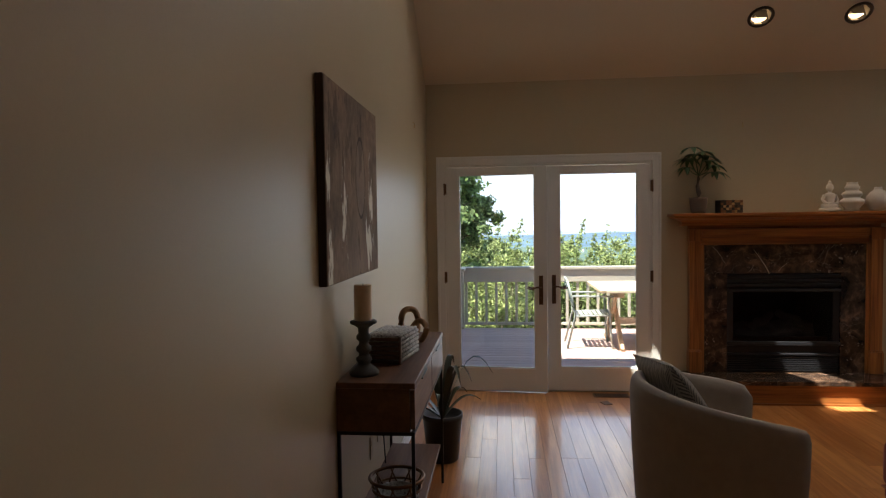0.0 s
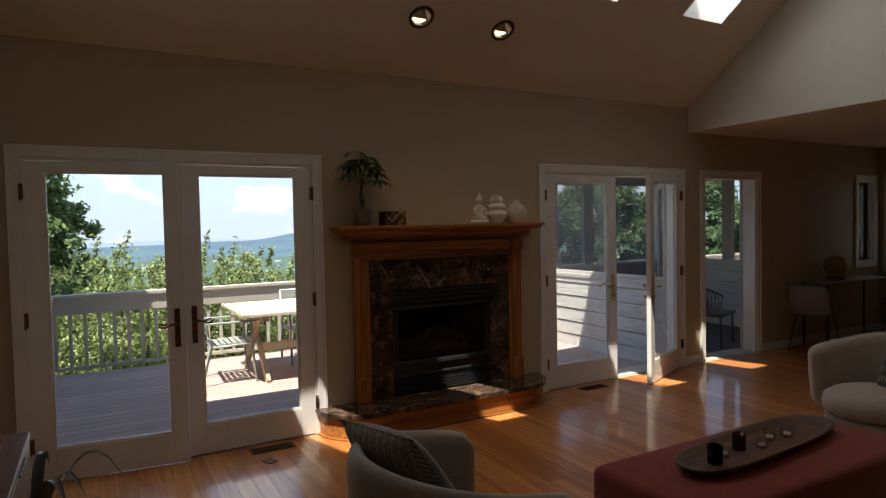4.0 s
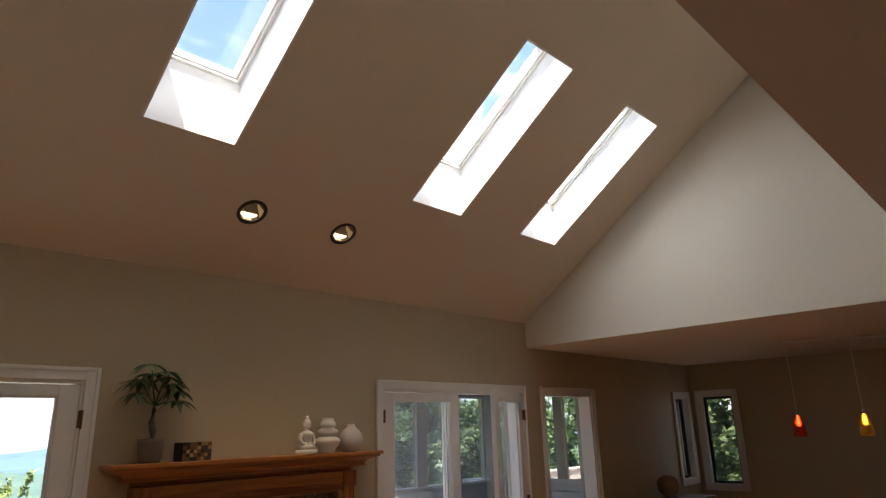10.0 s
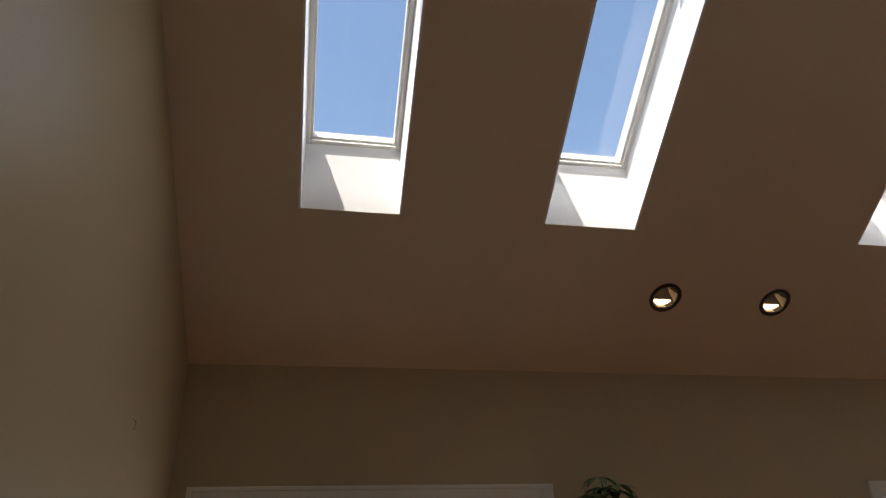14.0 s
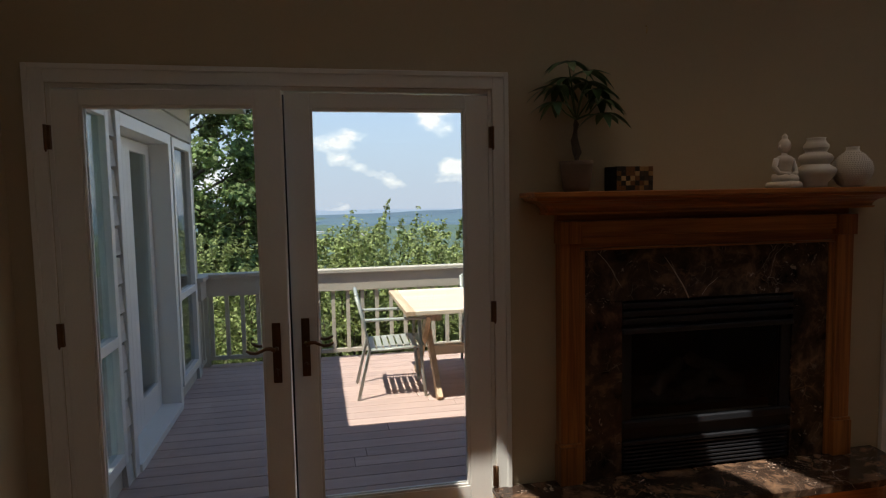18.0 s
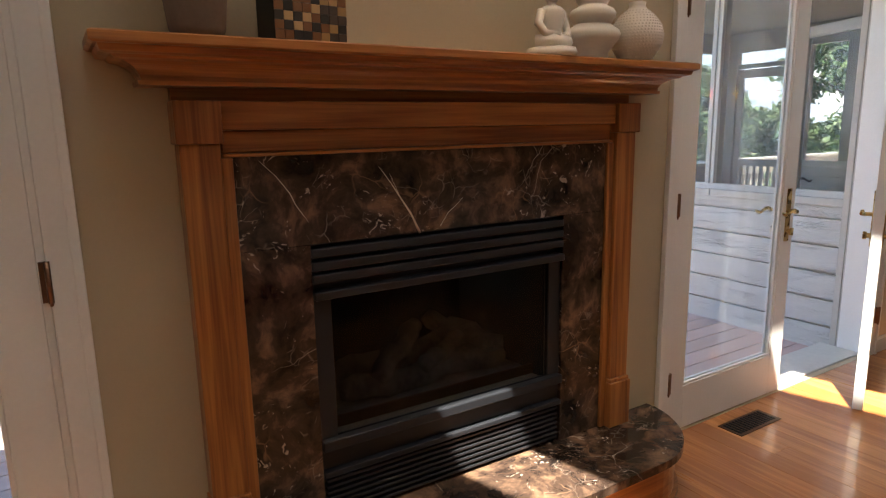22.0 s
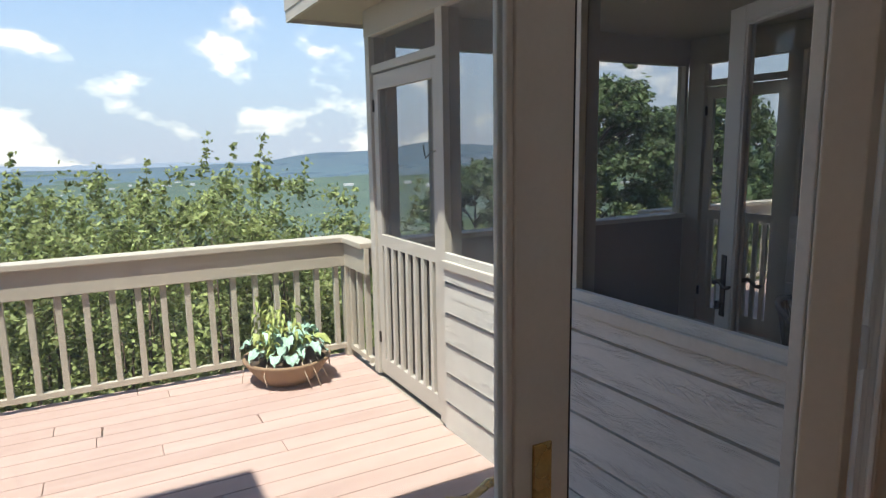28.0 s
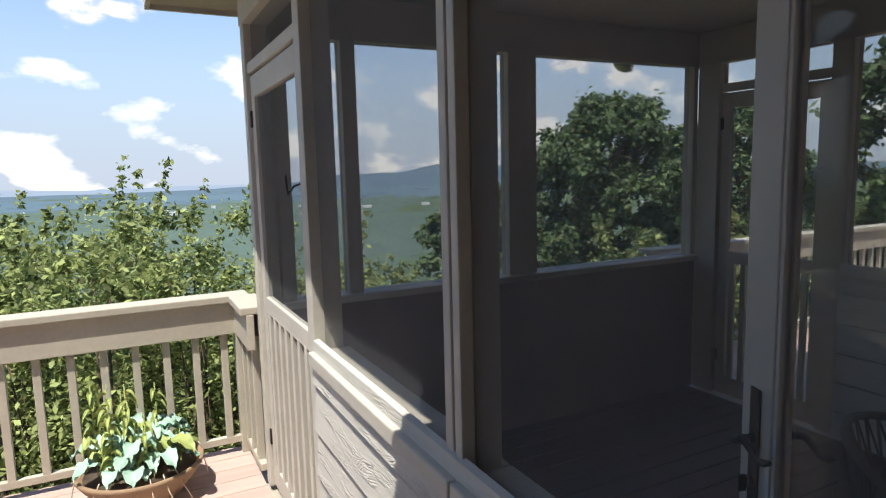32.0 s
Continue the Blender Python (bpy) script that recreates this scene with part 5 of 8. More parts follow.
# deck boards
deck = thing("deck", Matrix(), "brownish pink stained deck of long boards", "deck", kind="structure")
part("joists", box(B(), XD0, WN2, DECK - 0.30, XD1, 10.04, DECK - 0.027), M["soffit"], deck)
part("joists", box(B(), XD1 + 0.001, WN2, DECK - 0.30, 13.2, 10.04, DECK - 0.027), M["soffit"], deck)
part("joists", box(B(), XE + 0.16, -3.0, DECK - 0.30, 13.2, WN2 - 0.001, DECK - 0.027), M["soffit"], deck)
rng = random.Random(4)
boards = {}
y = WN2 + 0.015
while y < 9.98:
    cuts = sorted([XD0, XD1 - 0.03, rng.uniform(0.4, 2.4), rng.uniform(2.9, 4.9)])
    spans = list(zip(cuts, cuts[1:])) + [(XD1 + 0.10, PE - 0.12), (PE + 0.01, 13.2)]
    for a, b in spans:
        # boards inside the porch are darker: dimness behind the screens, put into the colour
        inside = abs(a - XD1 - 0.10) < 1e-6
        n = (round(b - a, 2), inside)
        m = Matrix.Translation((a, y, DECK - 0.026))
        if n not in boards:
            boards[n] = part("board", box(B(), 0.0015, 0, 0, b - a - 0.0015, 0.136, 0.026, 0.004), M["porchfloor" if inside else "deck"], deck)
            boards[n].matrix_basis = m
        else:
            same_part("board", boards[n], deck, m)
    y += 0.142
bm = B()
y = -3.0
while y < WN2 - 0.2:
    box(bm, XE + 0.16, y, DECK - 0.026, 13.2, y + 0.136, DECK, 0)
    y += 0.142
part("far_boards", bm, M["deck"], deck)

# ---- landscape ----


def hill_z(x, y):
    """The hillside: level under the house, falling away north of the deck to a wide valley."""
    d = max(0.0, y - 9.0)
    e = max(0.0, x - 11.0)
    z = -2.6 - 95 * (1 - math.exp(-d / 260)) - 0.10 * min(d, 60) + 0.02 * e
    z += 1.2 * noise.noise(Vector((x * 0.02, y * 0.02, 0))) * min(1, d / 20)
    far = max(0.0, math.hypot(x, y) - 700)
    z += 8 * noise.noise(Vector((x * 0.002, y * 0.002, 3))) * min(1, far / 600)
    return z


grass = mat("forest_floor", (0.05, 0.085, 0.03), 0.95, vary=0.4, scale=0.05, fine=0.9, bump=0.3)
bm = B()
rad = [0, 6, 12, 18, 26, 36, 50, 70, 100, 140, 200, 290, 420, 600, 850, 1200, 1700, 2400, 3300, 4600]
rings = []
for r in rad:
    ring = []
    for k in range(72):
        a = 2 * math.pi * k / 72
        x, yy = 3 + r * math.sin(a), 4 + r * math.cos(a)
        ring.append(bm.verts.new((x, yy, hill_z(x, yy))))
    rings.append(ring)
for p, q in zip(rings, rings[1:]):
    for k in range(72):
        f = bm.faces.new((p[k], p[(k + 1) % 72], q[(k + 1) % 72], q[k]))
        f.smooth = True
bmesh.ops.remove_doubles(bm, verts=bm.verts, dist=1e-3)
simple("ground", bm, grass, "wooded hillside falling to a wide valley", "ground", "structure")


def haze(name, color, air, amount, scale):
    """Far woodland; the bluish haze of distance is painted in, as emission mixed over it."""
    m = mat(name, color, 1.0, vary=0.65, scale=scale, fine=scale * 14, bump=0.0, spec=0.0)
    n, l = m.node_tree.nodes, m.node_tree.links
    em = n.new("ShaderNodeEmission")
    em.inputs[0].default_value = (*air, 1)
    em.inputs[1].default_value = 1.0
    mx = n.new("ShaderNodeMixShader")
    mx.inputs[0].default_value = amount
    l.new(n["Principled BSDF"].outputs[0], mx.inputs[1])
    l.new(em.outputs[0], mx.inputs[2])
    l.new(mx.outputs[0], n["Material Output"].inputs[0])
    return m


def ridge(name, dist, base, height, swell, seed, material, label, a0=-75, a1=95, rough=1.0):
    """A long wooded ridge curved round the viewer; height holds pairs of bearing and crest over its foot."""
    bm = B()
    rows = 12
    n = 300
    grid = []
    for k in range(n + 1):
        a = radians(a0 + (a1 - a0) * k / n)
        deg = math.degrees(a)
        top = height[-1][1]
        for (d0, h0), (d1, h1) in zip(height, height[1:]):
            if deg < d1:
                k1 = min(1.0, max(0.0, (deg - d0) / (d1 - d0)))
                top = h0 + (h1 - h0) * k1 * k1 * (3 - 2 * k1)
                break
        top += swell * (noise.fractal(Vector((a * 5.1, seed, 0)), 1.0, 2.0, 5) + 0.4 * noise.noise(Vector((a * 1.3, seed * 1.7, 5))))
        col = []
        for j in range(rows):
            f = j / (rows - 1)
            r = dist * (1 + 0.16 * f) + dist * 0.05 * noise.fractal(Vector((a * 16, f * 2.5, seed)), 0.9, 2.0, 4)
            z = base + max(top, 4) * (f ** 0.8) * (1 + 0.06 * rough * noise.noise(Vector((a * 30, f * 6, seed))))
            col.append(bm.verts.new((3 + r * math.sin(a), 4 + r * math.cos(a), z)))
        grid.append(col)
    for p, q in zip(grid, grid[1:]):
        for j in range(rows - 1):
            f = bm.faces.new((p[j], q[j], q[j + 1], p[j + 1]))
            f.smooth = True
    return simple(name, bm, material, label, "backdrop", "structure")


# painted haze: the second colour glows, with a larger share on farther ridges
VALLEY = haze("valley_woods_hazed", (0.055, 0.085, 0.05), (0.215, 0.30, 0.30), 0.52, 0.022)
RIDGE1 = haze("near_ridge_woods_hazed", (0.05, 0.075, 0.055), (0.20, 0.30, 0.41), 0.74, 0.012)
RIDGE2 = haze("middle_ridge_woods_hazed", (0.045, 0.07, 0.045), (0.185, 0.27, 0.38), 0.80, 0.004)
RIDGE3 = haze("far_ridge_woods_hazed", (0.05, 0.08, 0.05), (0.37, 0.46, 0.60), 0.93, 0.003)
bm = B()
g = []
for i in range(221):
    col = []
    for j in range(91):
        yy = 420 + 3300 * (j / 90) ** 1.4
        x = (-0.9 + 2.4 * i / 220) * (yy + 400)
        hump = abs(noise.fractal(Vector((x * 0.011, yy * 0.008, 4)), 0.8, 2.0, 5))
        col.append(bm.verts.new((x, yy, -88 + 7 * noise.noise(Vector((x * 0.004, yy * 0.004, 1))) + 13 * hump)))
    g.append(col)
for p, q in zip(g, g[1:]):
    for j in range(90):
        bm.faces.new((p[j], q[j], q[j + 1], p[j + 1]))
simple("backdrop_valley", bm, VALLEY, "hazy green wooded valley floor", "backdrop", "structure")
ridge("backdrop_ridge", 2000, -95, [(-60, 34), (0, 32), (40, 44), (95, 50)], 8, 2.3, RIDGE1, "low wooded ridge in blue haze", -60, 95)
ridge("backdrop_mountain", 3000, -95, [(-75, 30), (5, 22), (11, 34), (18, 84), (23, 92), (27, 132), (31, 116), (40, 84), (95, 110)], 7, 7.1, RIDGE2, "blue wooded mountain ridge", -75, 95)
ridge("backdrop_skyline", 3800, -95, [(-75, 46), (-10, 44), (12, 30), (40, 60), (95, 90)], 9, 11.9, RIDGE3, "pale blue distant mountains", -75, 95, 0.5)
# pale roofs and clearings in the valley
bm = B()
rng = random.Random(21)
for k in range(34):
    a = radians(rng.choice((rng.gauss(2, 5), rng.gauss(20, 7), rng.gauss(44, 9))))
    r = rng.uniform(1450, 1950)
    x, yy = 3 + r * math.sin(a), 4 + r * math.cos(a)
    w, d, h = rng.uniform(3, 14), rng.uniform(3, 8), rng.uniform(2, 7)
    box(bm, x - w, yy - d, -86, x + w, yy + d, -84 + h)
tagged(simple("far_buildings", bm, mat("pale_roofs", (0.62, 0.60, 0.58), 0.8, vary=0.3, scale=0.02, fine=0.2, bump=0), "pale roofs and clearings scattered in the valley", "buildings"), kind="stuff")

# clouds: a far glowing sheet, with pale horizon haze painted along its foot
cl = bpy.data.materials.new("cloud_haze_glow")
cl.use_nodes = True
n, l = cl.node_tree.nodes, cl.node_tree.links
n.remove(n["Principled BSDF"])
co = n.new("ShaderNodeTexCoord")
mp = n.new("ShaderNodeMapping")
mp.inputs["Scale"].default_value = (0.0017, 0.0017, 0.0030)
l.new(co.outputs["Object"], mp.inputs[0])
n1 = n.new("ShaderNodeTexNoise")
n1.inputs["Scale"].default_value, n1.inputs["Detail"].default_value, n1.inputs["Roughness"].default_value = 0.95, 11, 0.5
l.new(mp.outputs[0], n1.inputs["Vector"])
rp = n.new("ShaderNodeValToRGB")
rp.color_ramp.elements[0].position, rp.color_ramp.elements[1].position = 0.545, 0.60
l.new(n1.outputs[0], rp.inputs[0])
em = n.new("ShaderNodeEmission")
em.inputs[0].default_value, em.inputs[1].default_value = (1.0, 0.985, 0.97, 1), 0.8
tr = n.new("ShaderNodeBsdfTransparent")
mx = n.new("ShaderNodeMixShader")
sp = n.new("ShaderNodeSeparateXYZ")
l.new(co.outputs["Object"], sp.inputs[0])
hz = n.new("ShaderNodeMapRange")
hz.inputs["From Min"].default_value, hz.inputs["From Max"].default_value = 0, 1500
hz.inputs["To Min"].default_value, hz.inputs["To Max"].default_value = 0.92, 0.0
hz.interpolation_type = "SMOOTHSTEP"
l.new(sp.outputs[2], hz.inputs["Value"])
thin = n.new("ShaderNodeMapRange")
thin.inputs["From Min"].default_value, thin.inputs["From Max"].default_value = 1700, 2600
thin.inputs["To Min"].default_value, thin.inputs["To Max"].default_value = 1.0, 0.0
l.new(sp.outputs[2], thin.inputs["Value"])
cloud = n.new("ShaderNodeMath")
cloud.operation = "MULTIPLY"
l.new(rp.outputs[0], cloud.inputs[0])
l.new(thin.outputs[0], cloud.inputs[1])
both = n.new("ShaderNodeMath")
both.operation = "MAXIMUM"
l.new(cloud.outputs[0], both.inputs[0])
l.new(hz.outputs[0], both.inputs[1])
tone = n.new("ShaderNodeMixRGB")
l.new(cloud.outputs[0], tone.inputs[0])
tone.inputs[1].default_value, tone.inputs[2].default_value = (0.47, 0.56, 0.72, 1), (0.97, 0.965, 0.96, 1)
l.new(tone.outputs[0], em.inputs[0])
l.new(both.outputs[0], mx.inputs[0])
l.new(tr.outputs[0], mx.inputs[1])
l.new(em.outputs[0], mx.inputs[2])
l.new(mx.outputs[0], n["Material Output"].inputs[0])
bm = B()
rows = []
for j in range(13):
    el = radians(-1.5 + 65 * j / 12)
    rows.append([bm.verts.new((4300 * math.sin(radians(a)) * math.cos(el), 4300 * math.cos(radians(a)) * math.cos(el), 4300 * math.sin(el))) for a in range(-110, 131, 6)])
for p, q in zip(rows, rows[1:]):
    for k in range(len(p) - 1):
        f = bm.faces.new((p[k], p[k + 1], q[k + 1], q[k]))
        f.smooth = True
cloud_ob = simple("backdrop_clouds", bm, cl, "white fair-weather clouds above painted pale horizon haze", "backdrop", "structure")
cloud_ob.visible_shadow = False

# ---- trees and shrubs ----


def leaf_material(name, color, spread):
    m = mat(name, color, 0.55, vary=0.3, scale=0.6, fine=4, bump=0.0, spec=0.25)
    n, l = m.node_tree.nodes, m.node_tree.links
    b = n["Principled BSDF"]
    geo = n.new("ShaderNodeNewGeometry")
    hsv = n.new("ShaderNodeHueSaturation")
    r = n.new("ShaderNodeMapRange")
    r.inputs["To Min"].default_value, r.inputs["To Max"].default_value = 1 - spread, 1 + spread
    l.new(geo.outputs["Random Per Island"], r.inputs["Value"])
    l.new(r.outputs[0], hsv.inputs["Value"])
    l.new(b.inputs["Base Color"].links[0].from_socket, hsv.inputs["Color"])
    l.new(hsv.outputs[0], b.inputs["Base Color"])
    tl = n.new("ShaderNodeBsdfTranslucent")
    l.new(hsv.outputs[0], tl.inputs[0])
    mx = n.new("ShaderNodeMixShader")
    mx.inputs[0].default_value = 0.36
    l.new(b.outputs[0], mx.inputs[1])
    l.new(tl.outputs[0], mx.inputs[2])
    l.new(mx.outputs[0], n["Material Output"].inputs[0])
    return m


LEAF_A = leaf_material("oak_leaves", (0.125, 0.18, 0.075), 0.55)
LEAF_B = leaf_material("shrub_leaves", (0.27, 0.315, 0.115), 0.65)
LEAF_C = leaf_material("sunny_tree_leaves", (0.19, 0.25, 0.09), 0.6)


def leaves(name, centers, radii, count, size, seed, material, parent=None, flat=0.6, drop=0.8):
    """Many small pointed leaves scattered through clumps, as one mesh."""
    r = np.random.RandomState(seed)
    rr = np.array(radii)
    idx = r.choice(len(centers), count, p=rr ** 1.5 / (rr ** 1.5).sum())
    c = np.array(centers)[idx]
    d = r.normal(size=(count, 3))
    d /= np.linalg.norm(d, axis=1)[:, None]
    p = c + d * rr[idx][:, None] * np.abs(r.normal(0.0, 0.62, (count, 1))) ** 0.8 * np.array([1, 1, drop])
    u = r.normal(size=(count, 3))
    u /= np.linalg.norm(u, axis=1)[:, None]
    nrm = d * 0.6 + r.normal(size=(count, 3)) * 0.6 + np.array([0, 0, flat])
    v = np.cross(nrm, u)
    v /= np.linalg.norm(v, axis=1)[:, None] + 1e-9
    u = np.cross(v, nrm)
    u /= np.linalg.norm(u, axis=1)[:, None] + 1e-9
    s = size * r.uniform(0.6, 1.35, (count, 1))
    quad = np.stack([p - u * s, p + v * s * 0.5 - u * s * 0.1, p + u * s, p - v * s * 0.5 - u * s * 0.1], 1).reshape(-1, 3)
    me = bpy.data.meshes.new(name)
    me.from_pydata(quad.tolist(), [], np.arange(4 * count).reshape(-1, 4).tolist())
    me.materials.append(material)
    ob = new(name, me)
    if parent is not None:
        ob.parent = parent
    return ob


def tree(name, x, y, top, low, spread, seed, label, leafcount, material=None, size=0.11, clumps=170, group="trees round the house"):
    """Tapered trunk, limbs, and a full crown of small leaf clumps with an uneven outline."""
    z0 = hill_z(x, y) - 0.1
    s = thing(name, pose(x, y, z0), label, "tree", group)
    r = random.Random(seed)
    height, base = top - z0, low - z0
    trunk = [(0, 0, height * f) for f in (0, 0.15, 0.35, 0.6, 0.82, 0.95)]
    r0 = height * 0.02
    part("trunk", tube(B(), trunk, [r0 * 1.25, r0, r0 * 0.85, r0 * 0.5, r0 * 0.2, r0 * 0.05], 9), M["bark"], s)
    centers, radii = [], []
    bm = B()
    for k in range(clumps):
        f = r.random() ** 0.8
        a = r.uniform(0, 2 * math.pi)
        env = spread * math.sin(math.pi * min(1.0, 0.16 + 0.80 * f)) ** 0.7 * (1 + 0.28 * noise.noise(Vector((math.cos(a) * 1.4, math.sin(a) * 1.4, f * 3.5 + seed))))
        q = env * r.uniform(0.25, 1.0) ** 0.5
        c = (q * math.cos(a), q * math.sin(a), base + (height - base) * (0.03 + 0.94 * f) + r.uniform(-0.15, 0.15))
        centers.append(c)
        radii.append(spread * r.uniform(0.07, 0.17))
        if k % 5 == 0:
            b = (0, 0, max(0.5, c[2] - q * 0.6))
            tube(bm, [b, (c[0] * 0.5, c[1] * 0.5, (b[2] + c[2]) / 2 + 0.1), c], [r0 * 0.25, r0 * 0.15, r0 * 0.04], 5)
    part("limbs", bm, M["bark"], s)
    leaves("crown", centers, radii, leafcount, size, seed, material or LEAF_A, s)
    return s


tree("oak_tree", 20.9, 24.0, 4.05, -3.2, 3.5, 3, "tall dark green oak with a broad crown", 80000, size=0.12, clumps=260)
tree("oak_tree", 15.6, 24.5, 0.95, -3.0, 2.1, 5, "lower dark green tree behind the porch", 30000, size=0.12)
t_b = tree("oak_tree", 27.6, 24.0, 3.9, -3.5, 3.4, 8, "dark green oak on the slope", 40000, size=0.14)
tree("leafy_tree", -2.75, 18.0, 7.0, -3.5, 2.7, 11, "leafy tree beside the house wing", 100000, LEAF_C, 0.075, 330)
tree("leafy_tree", -1.75, 12.4, 0.9, -3.0, 1.1, 14, "dark leafy tree close beyond the railing", 24000, LEAF_A, 0.05, 120)
tree("leafy_tree", -0.75, 18.8, 2.25, -3.0, 1.5, 12, "rounded sunlit tree beyond the railing", 40000, LEAF_B, 0.06)
tree("oak_tree", -6.5, 24.0, 7.0, -4.0, 3.4, 13, "leafy tree beyond the house wing", 26000, size=0.15)
t_c = tree("oak_tree", 21.5, 9.5, 4.2, -2.4, 3.6, 17, "green tree beyond the side deck", 40000, LEAF_C, 0.12)
for k, (x, y) in enumerate(((32.5, 20), (34, 29), (31, 12), (27, 1.0), (26, 15.5), (24, -6), (34, 5), (18, 1.2), (18.5, 5.5), (17.5, -3))):
    copy_thing(t_b if k % 2 else t_c, Matrix.Translation((x, y, hill_z(x, y) - 0.2)) @ Matrix.Rotation(k * 1.3, 4, "Z"))


tree("leafy_tree", 17.0, 1.6, 4.6, -2.2, 2.8, 19, "green tree beyond the side deck", 36000, LEAF_C, 0.10)
tree("leafy_tree", 19.0, 12.5, 4.4, -2.4, 2.8, 20, "green tree beside the porch", 36000, LEAF_A, 0.11)


def shrub_belt(name, label, y0, y1, x0, x1, n, leafcount, size, seed, top, stems=True):
    """A belt of low tree tops below the rail: clumps on many thin stems, with fine shoots on top."""
    r = random.Random(seed)
    s = thing(name, Matrix(), label, "shrubs", kind="stuff")
    centers, radii = [], []
    bm = B()
    for k in range(n):
        x, y = r.uniform(x0, x1), r.uniform(y0, y1)
        zt = top(x, y) + r.uniform(-0.9, 0.15)
        zb = max(hill_z(x, y), zt - 7)
        if stems:
            tube(bm, [(x, y, zb), (x + r.uniform(-0.2, 0.2), y, (zb + zt) / 2 - 0.4), (x, y, zt - 0.5)], [0.05, 0.03, 0.006], 5)
        for j in range(10):
            f = j / 9
            w = 0.30 + 0.6 * f
            centers.append((x + r.uniform(-w, w), y + r.uniform(-w, w), zt - 0.1 - 3.4 * f + r.uniform(-0.15, 0.15)))
            radii.append(r.uniform(0.16, 0.28) + 0.28 * f)
        if k % 3 == 0:
            sx, sy = x + r.uniform(-0.3, 0.3), y + r.uniform(-0.3, 0.3)
            for j in range(6):
                centers.append((sx + 0.02 * j, sy, zt - 0.05 + 0.085 * j))
                radii.append(0.10 - 0.010 * j)
    if stems:
        part("stems", bm, M["bark"], s)
    leaves("foliage", centers, radii, leafcount, size, seed, LEAF_B, s)


shrub_belt("near_shrubs", "sunlit green tree tops just below the deck railing", 11.0, 13.5, -3.0, 8.8, 320, 780000, 0.030, 31, lambda x, y: 1.05 + 0.16 * math.sin(x * 1.7) + 0.1 * math.sin(x * 4.1) - min(1.3, max(0.0, 1.0 * (x - 6.3))))
shrub_belt("slope_shrubs", "green tree tops on the slope below the house", 14.5, 26, -12, 20, 170, 120000, 0.09, 37, lambda x, y: 0.75 + 0.2 * math.sin(x * 0.7 + y) - 0.06 * (y - 14.5) - (0 if x < 6 else min(1.6, 0.3 * (x - 6))), False)
shrub_belt("slope_shrubs", "green tree tops along the slope beside the porch", 8, 26, 17, 34, 130, 70000, 0.11, 41, lambda x, y: -0.2 + 0.4 * math.sin(x * 0.7 + y), False)

# ---- fireplace ----
fp = thing("fireplace", pose(2.46, WN, 0), "fireplace with an oak mantel and brown marble surround", "fireplace", kind="structure")
FX = 2.46


def fbox(name, x0, x1, d0, d1, z0, z1, material, bevel=0.003, parent=None, label=""):
    """A box of the fireplace: x in the room, d out from the wall."""
    return part(name, box(B(), x0 - FX, -d1, z0, x1 - FX, -d0, z1, bevel), material, parent or fp, label)


HZ = 0.20


def crown(prof, x0, x1, material, name):
    """A moulding that runs along the front and returns to the wall at both ends."""
    bm = B()
    cols = []
    for d, z in prof:
        cols.append([bm.verts.new(p) for p in ((x0 - FX - d, -0.001, z), (x0 - FX - d, -d, z), (x1 - FX + d, -d, z), (x1 - FX + d, -0.001, z))])
    for p, q in zip(cols, cols[1:]):
        for i in range(3):
            bm.faces.new((p[i], p[i + 1], q[i + 1], q[i]))
    bm.faces.new(cols[0]), bm.faces.new(cols[-1][::-1])
    return part(name, bm, material, fp)


crown([(0.198, 1.566), (0.206, 1.570), (0.206, 1.588), (0.200, 1.592)], 1.695, 3.212, M["oak"], "mantel_shelf")
crown([(0.172, 1.548), (0.186, 1.552), (0.190, 1.5655)], 1.695, 3.212, M["oak"], "shelf_bead")
cove = [(0.100, 1.498), (0.104, 1.498)] + [(0.104 + 0.062 * (1 - math.cos(a)), 1.498 + 0.044 * math.sin(a)) for a in (0.25, 0.55, 0.85, 1.15, 1.45)] + [(0.166, 1.5475)]
crown(cove, 1.695, 3.212, M["oak"], "cove_moulding")
crown([(0.092, 1.488), (0.110, 1.488), (0.112, 1.4975)], 1.695, 3.212, M["oak"], "lower_bead")
fbox("shadow_recess", 1.66, 3.25, 0.001, 0.030, 1.4565, 1.4875, M["oak"], 0)
for side, (x0, x1) in enumerate(((1.655, 1.765), (3.148, 3.258))):
    fbox("pilaster", x0 + 0.008, x1 - 0.006, 0.001, 0.068, HZ + 0.2, 1.3515, M["oak_z"])
    fbox("corner_block", x0, x1, 0.001, 0.084, 1.352, 1.456, M["oak_z"])
    fbox("plinth", x0, x1, 0.001, 0.084, HZ + 0.001, HZ + 0.185, M["oak_z"])
    fbox("plinth_cap", x0 + 0.003, x1 - 0.003, 0.001, 0.078, HZ + 0.1855, HZ + 0.1995, M["oak_z"])
fbox("frieze", 1.766, 3.147, 0.001, 0.066, 1.384, 1.456, M["oak"])
fbox("frieze_cove", 1.766, 3.147, 0.001, 0.044, 1.3265, 1.3835, M["oak"])
fbox("inner_moulding", 1.766, 3.147, 0.001, 0.056, 1.316, 1.326, M["oak"])
fbox("inner_moulding", 1.7595, 1.790, 0.001, 0.056, HZ + 0.001, 1.3155, M["oak_z"])
fbox("inner_moulding", 3.124, 3.1555, 0.001, 0.056, HZ + 0.001, 1.3155, M["oak_z"])
# marble slips round the firebox
OX0, OX1, OZ1 = 1.985, 2.922, 1.066
fbox("marble_slip", 1.791, 3.1235, 0.001, 0.044, OZ1 + 0.001, 1.3155, M["marble"], 0.001)
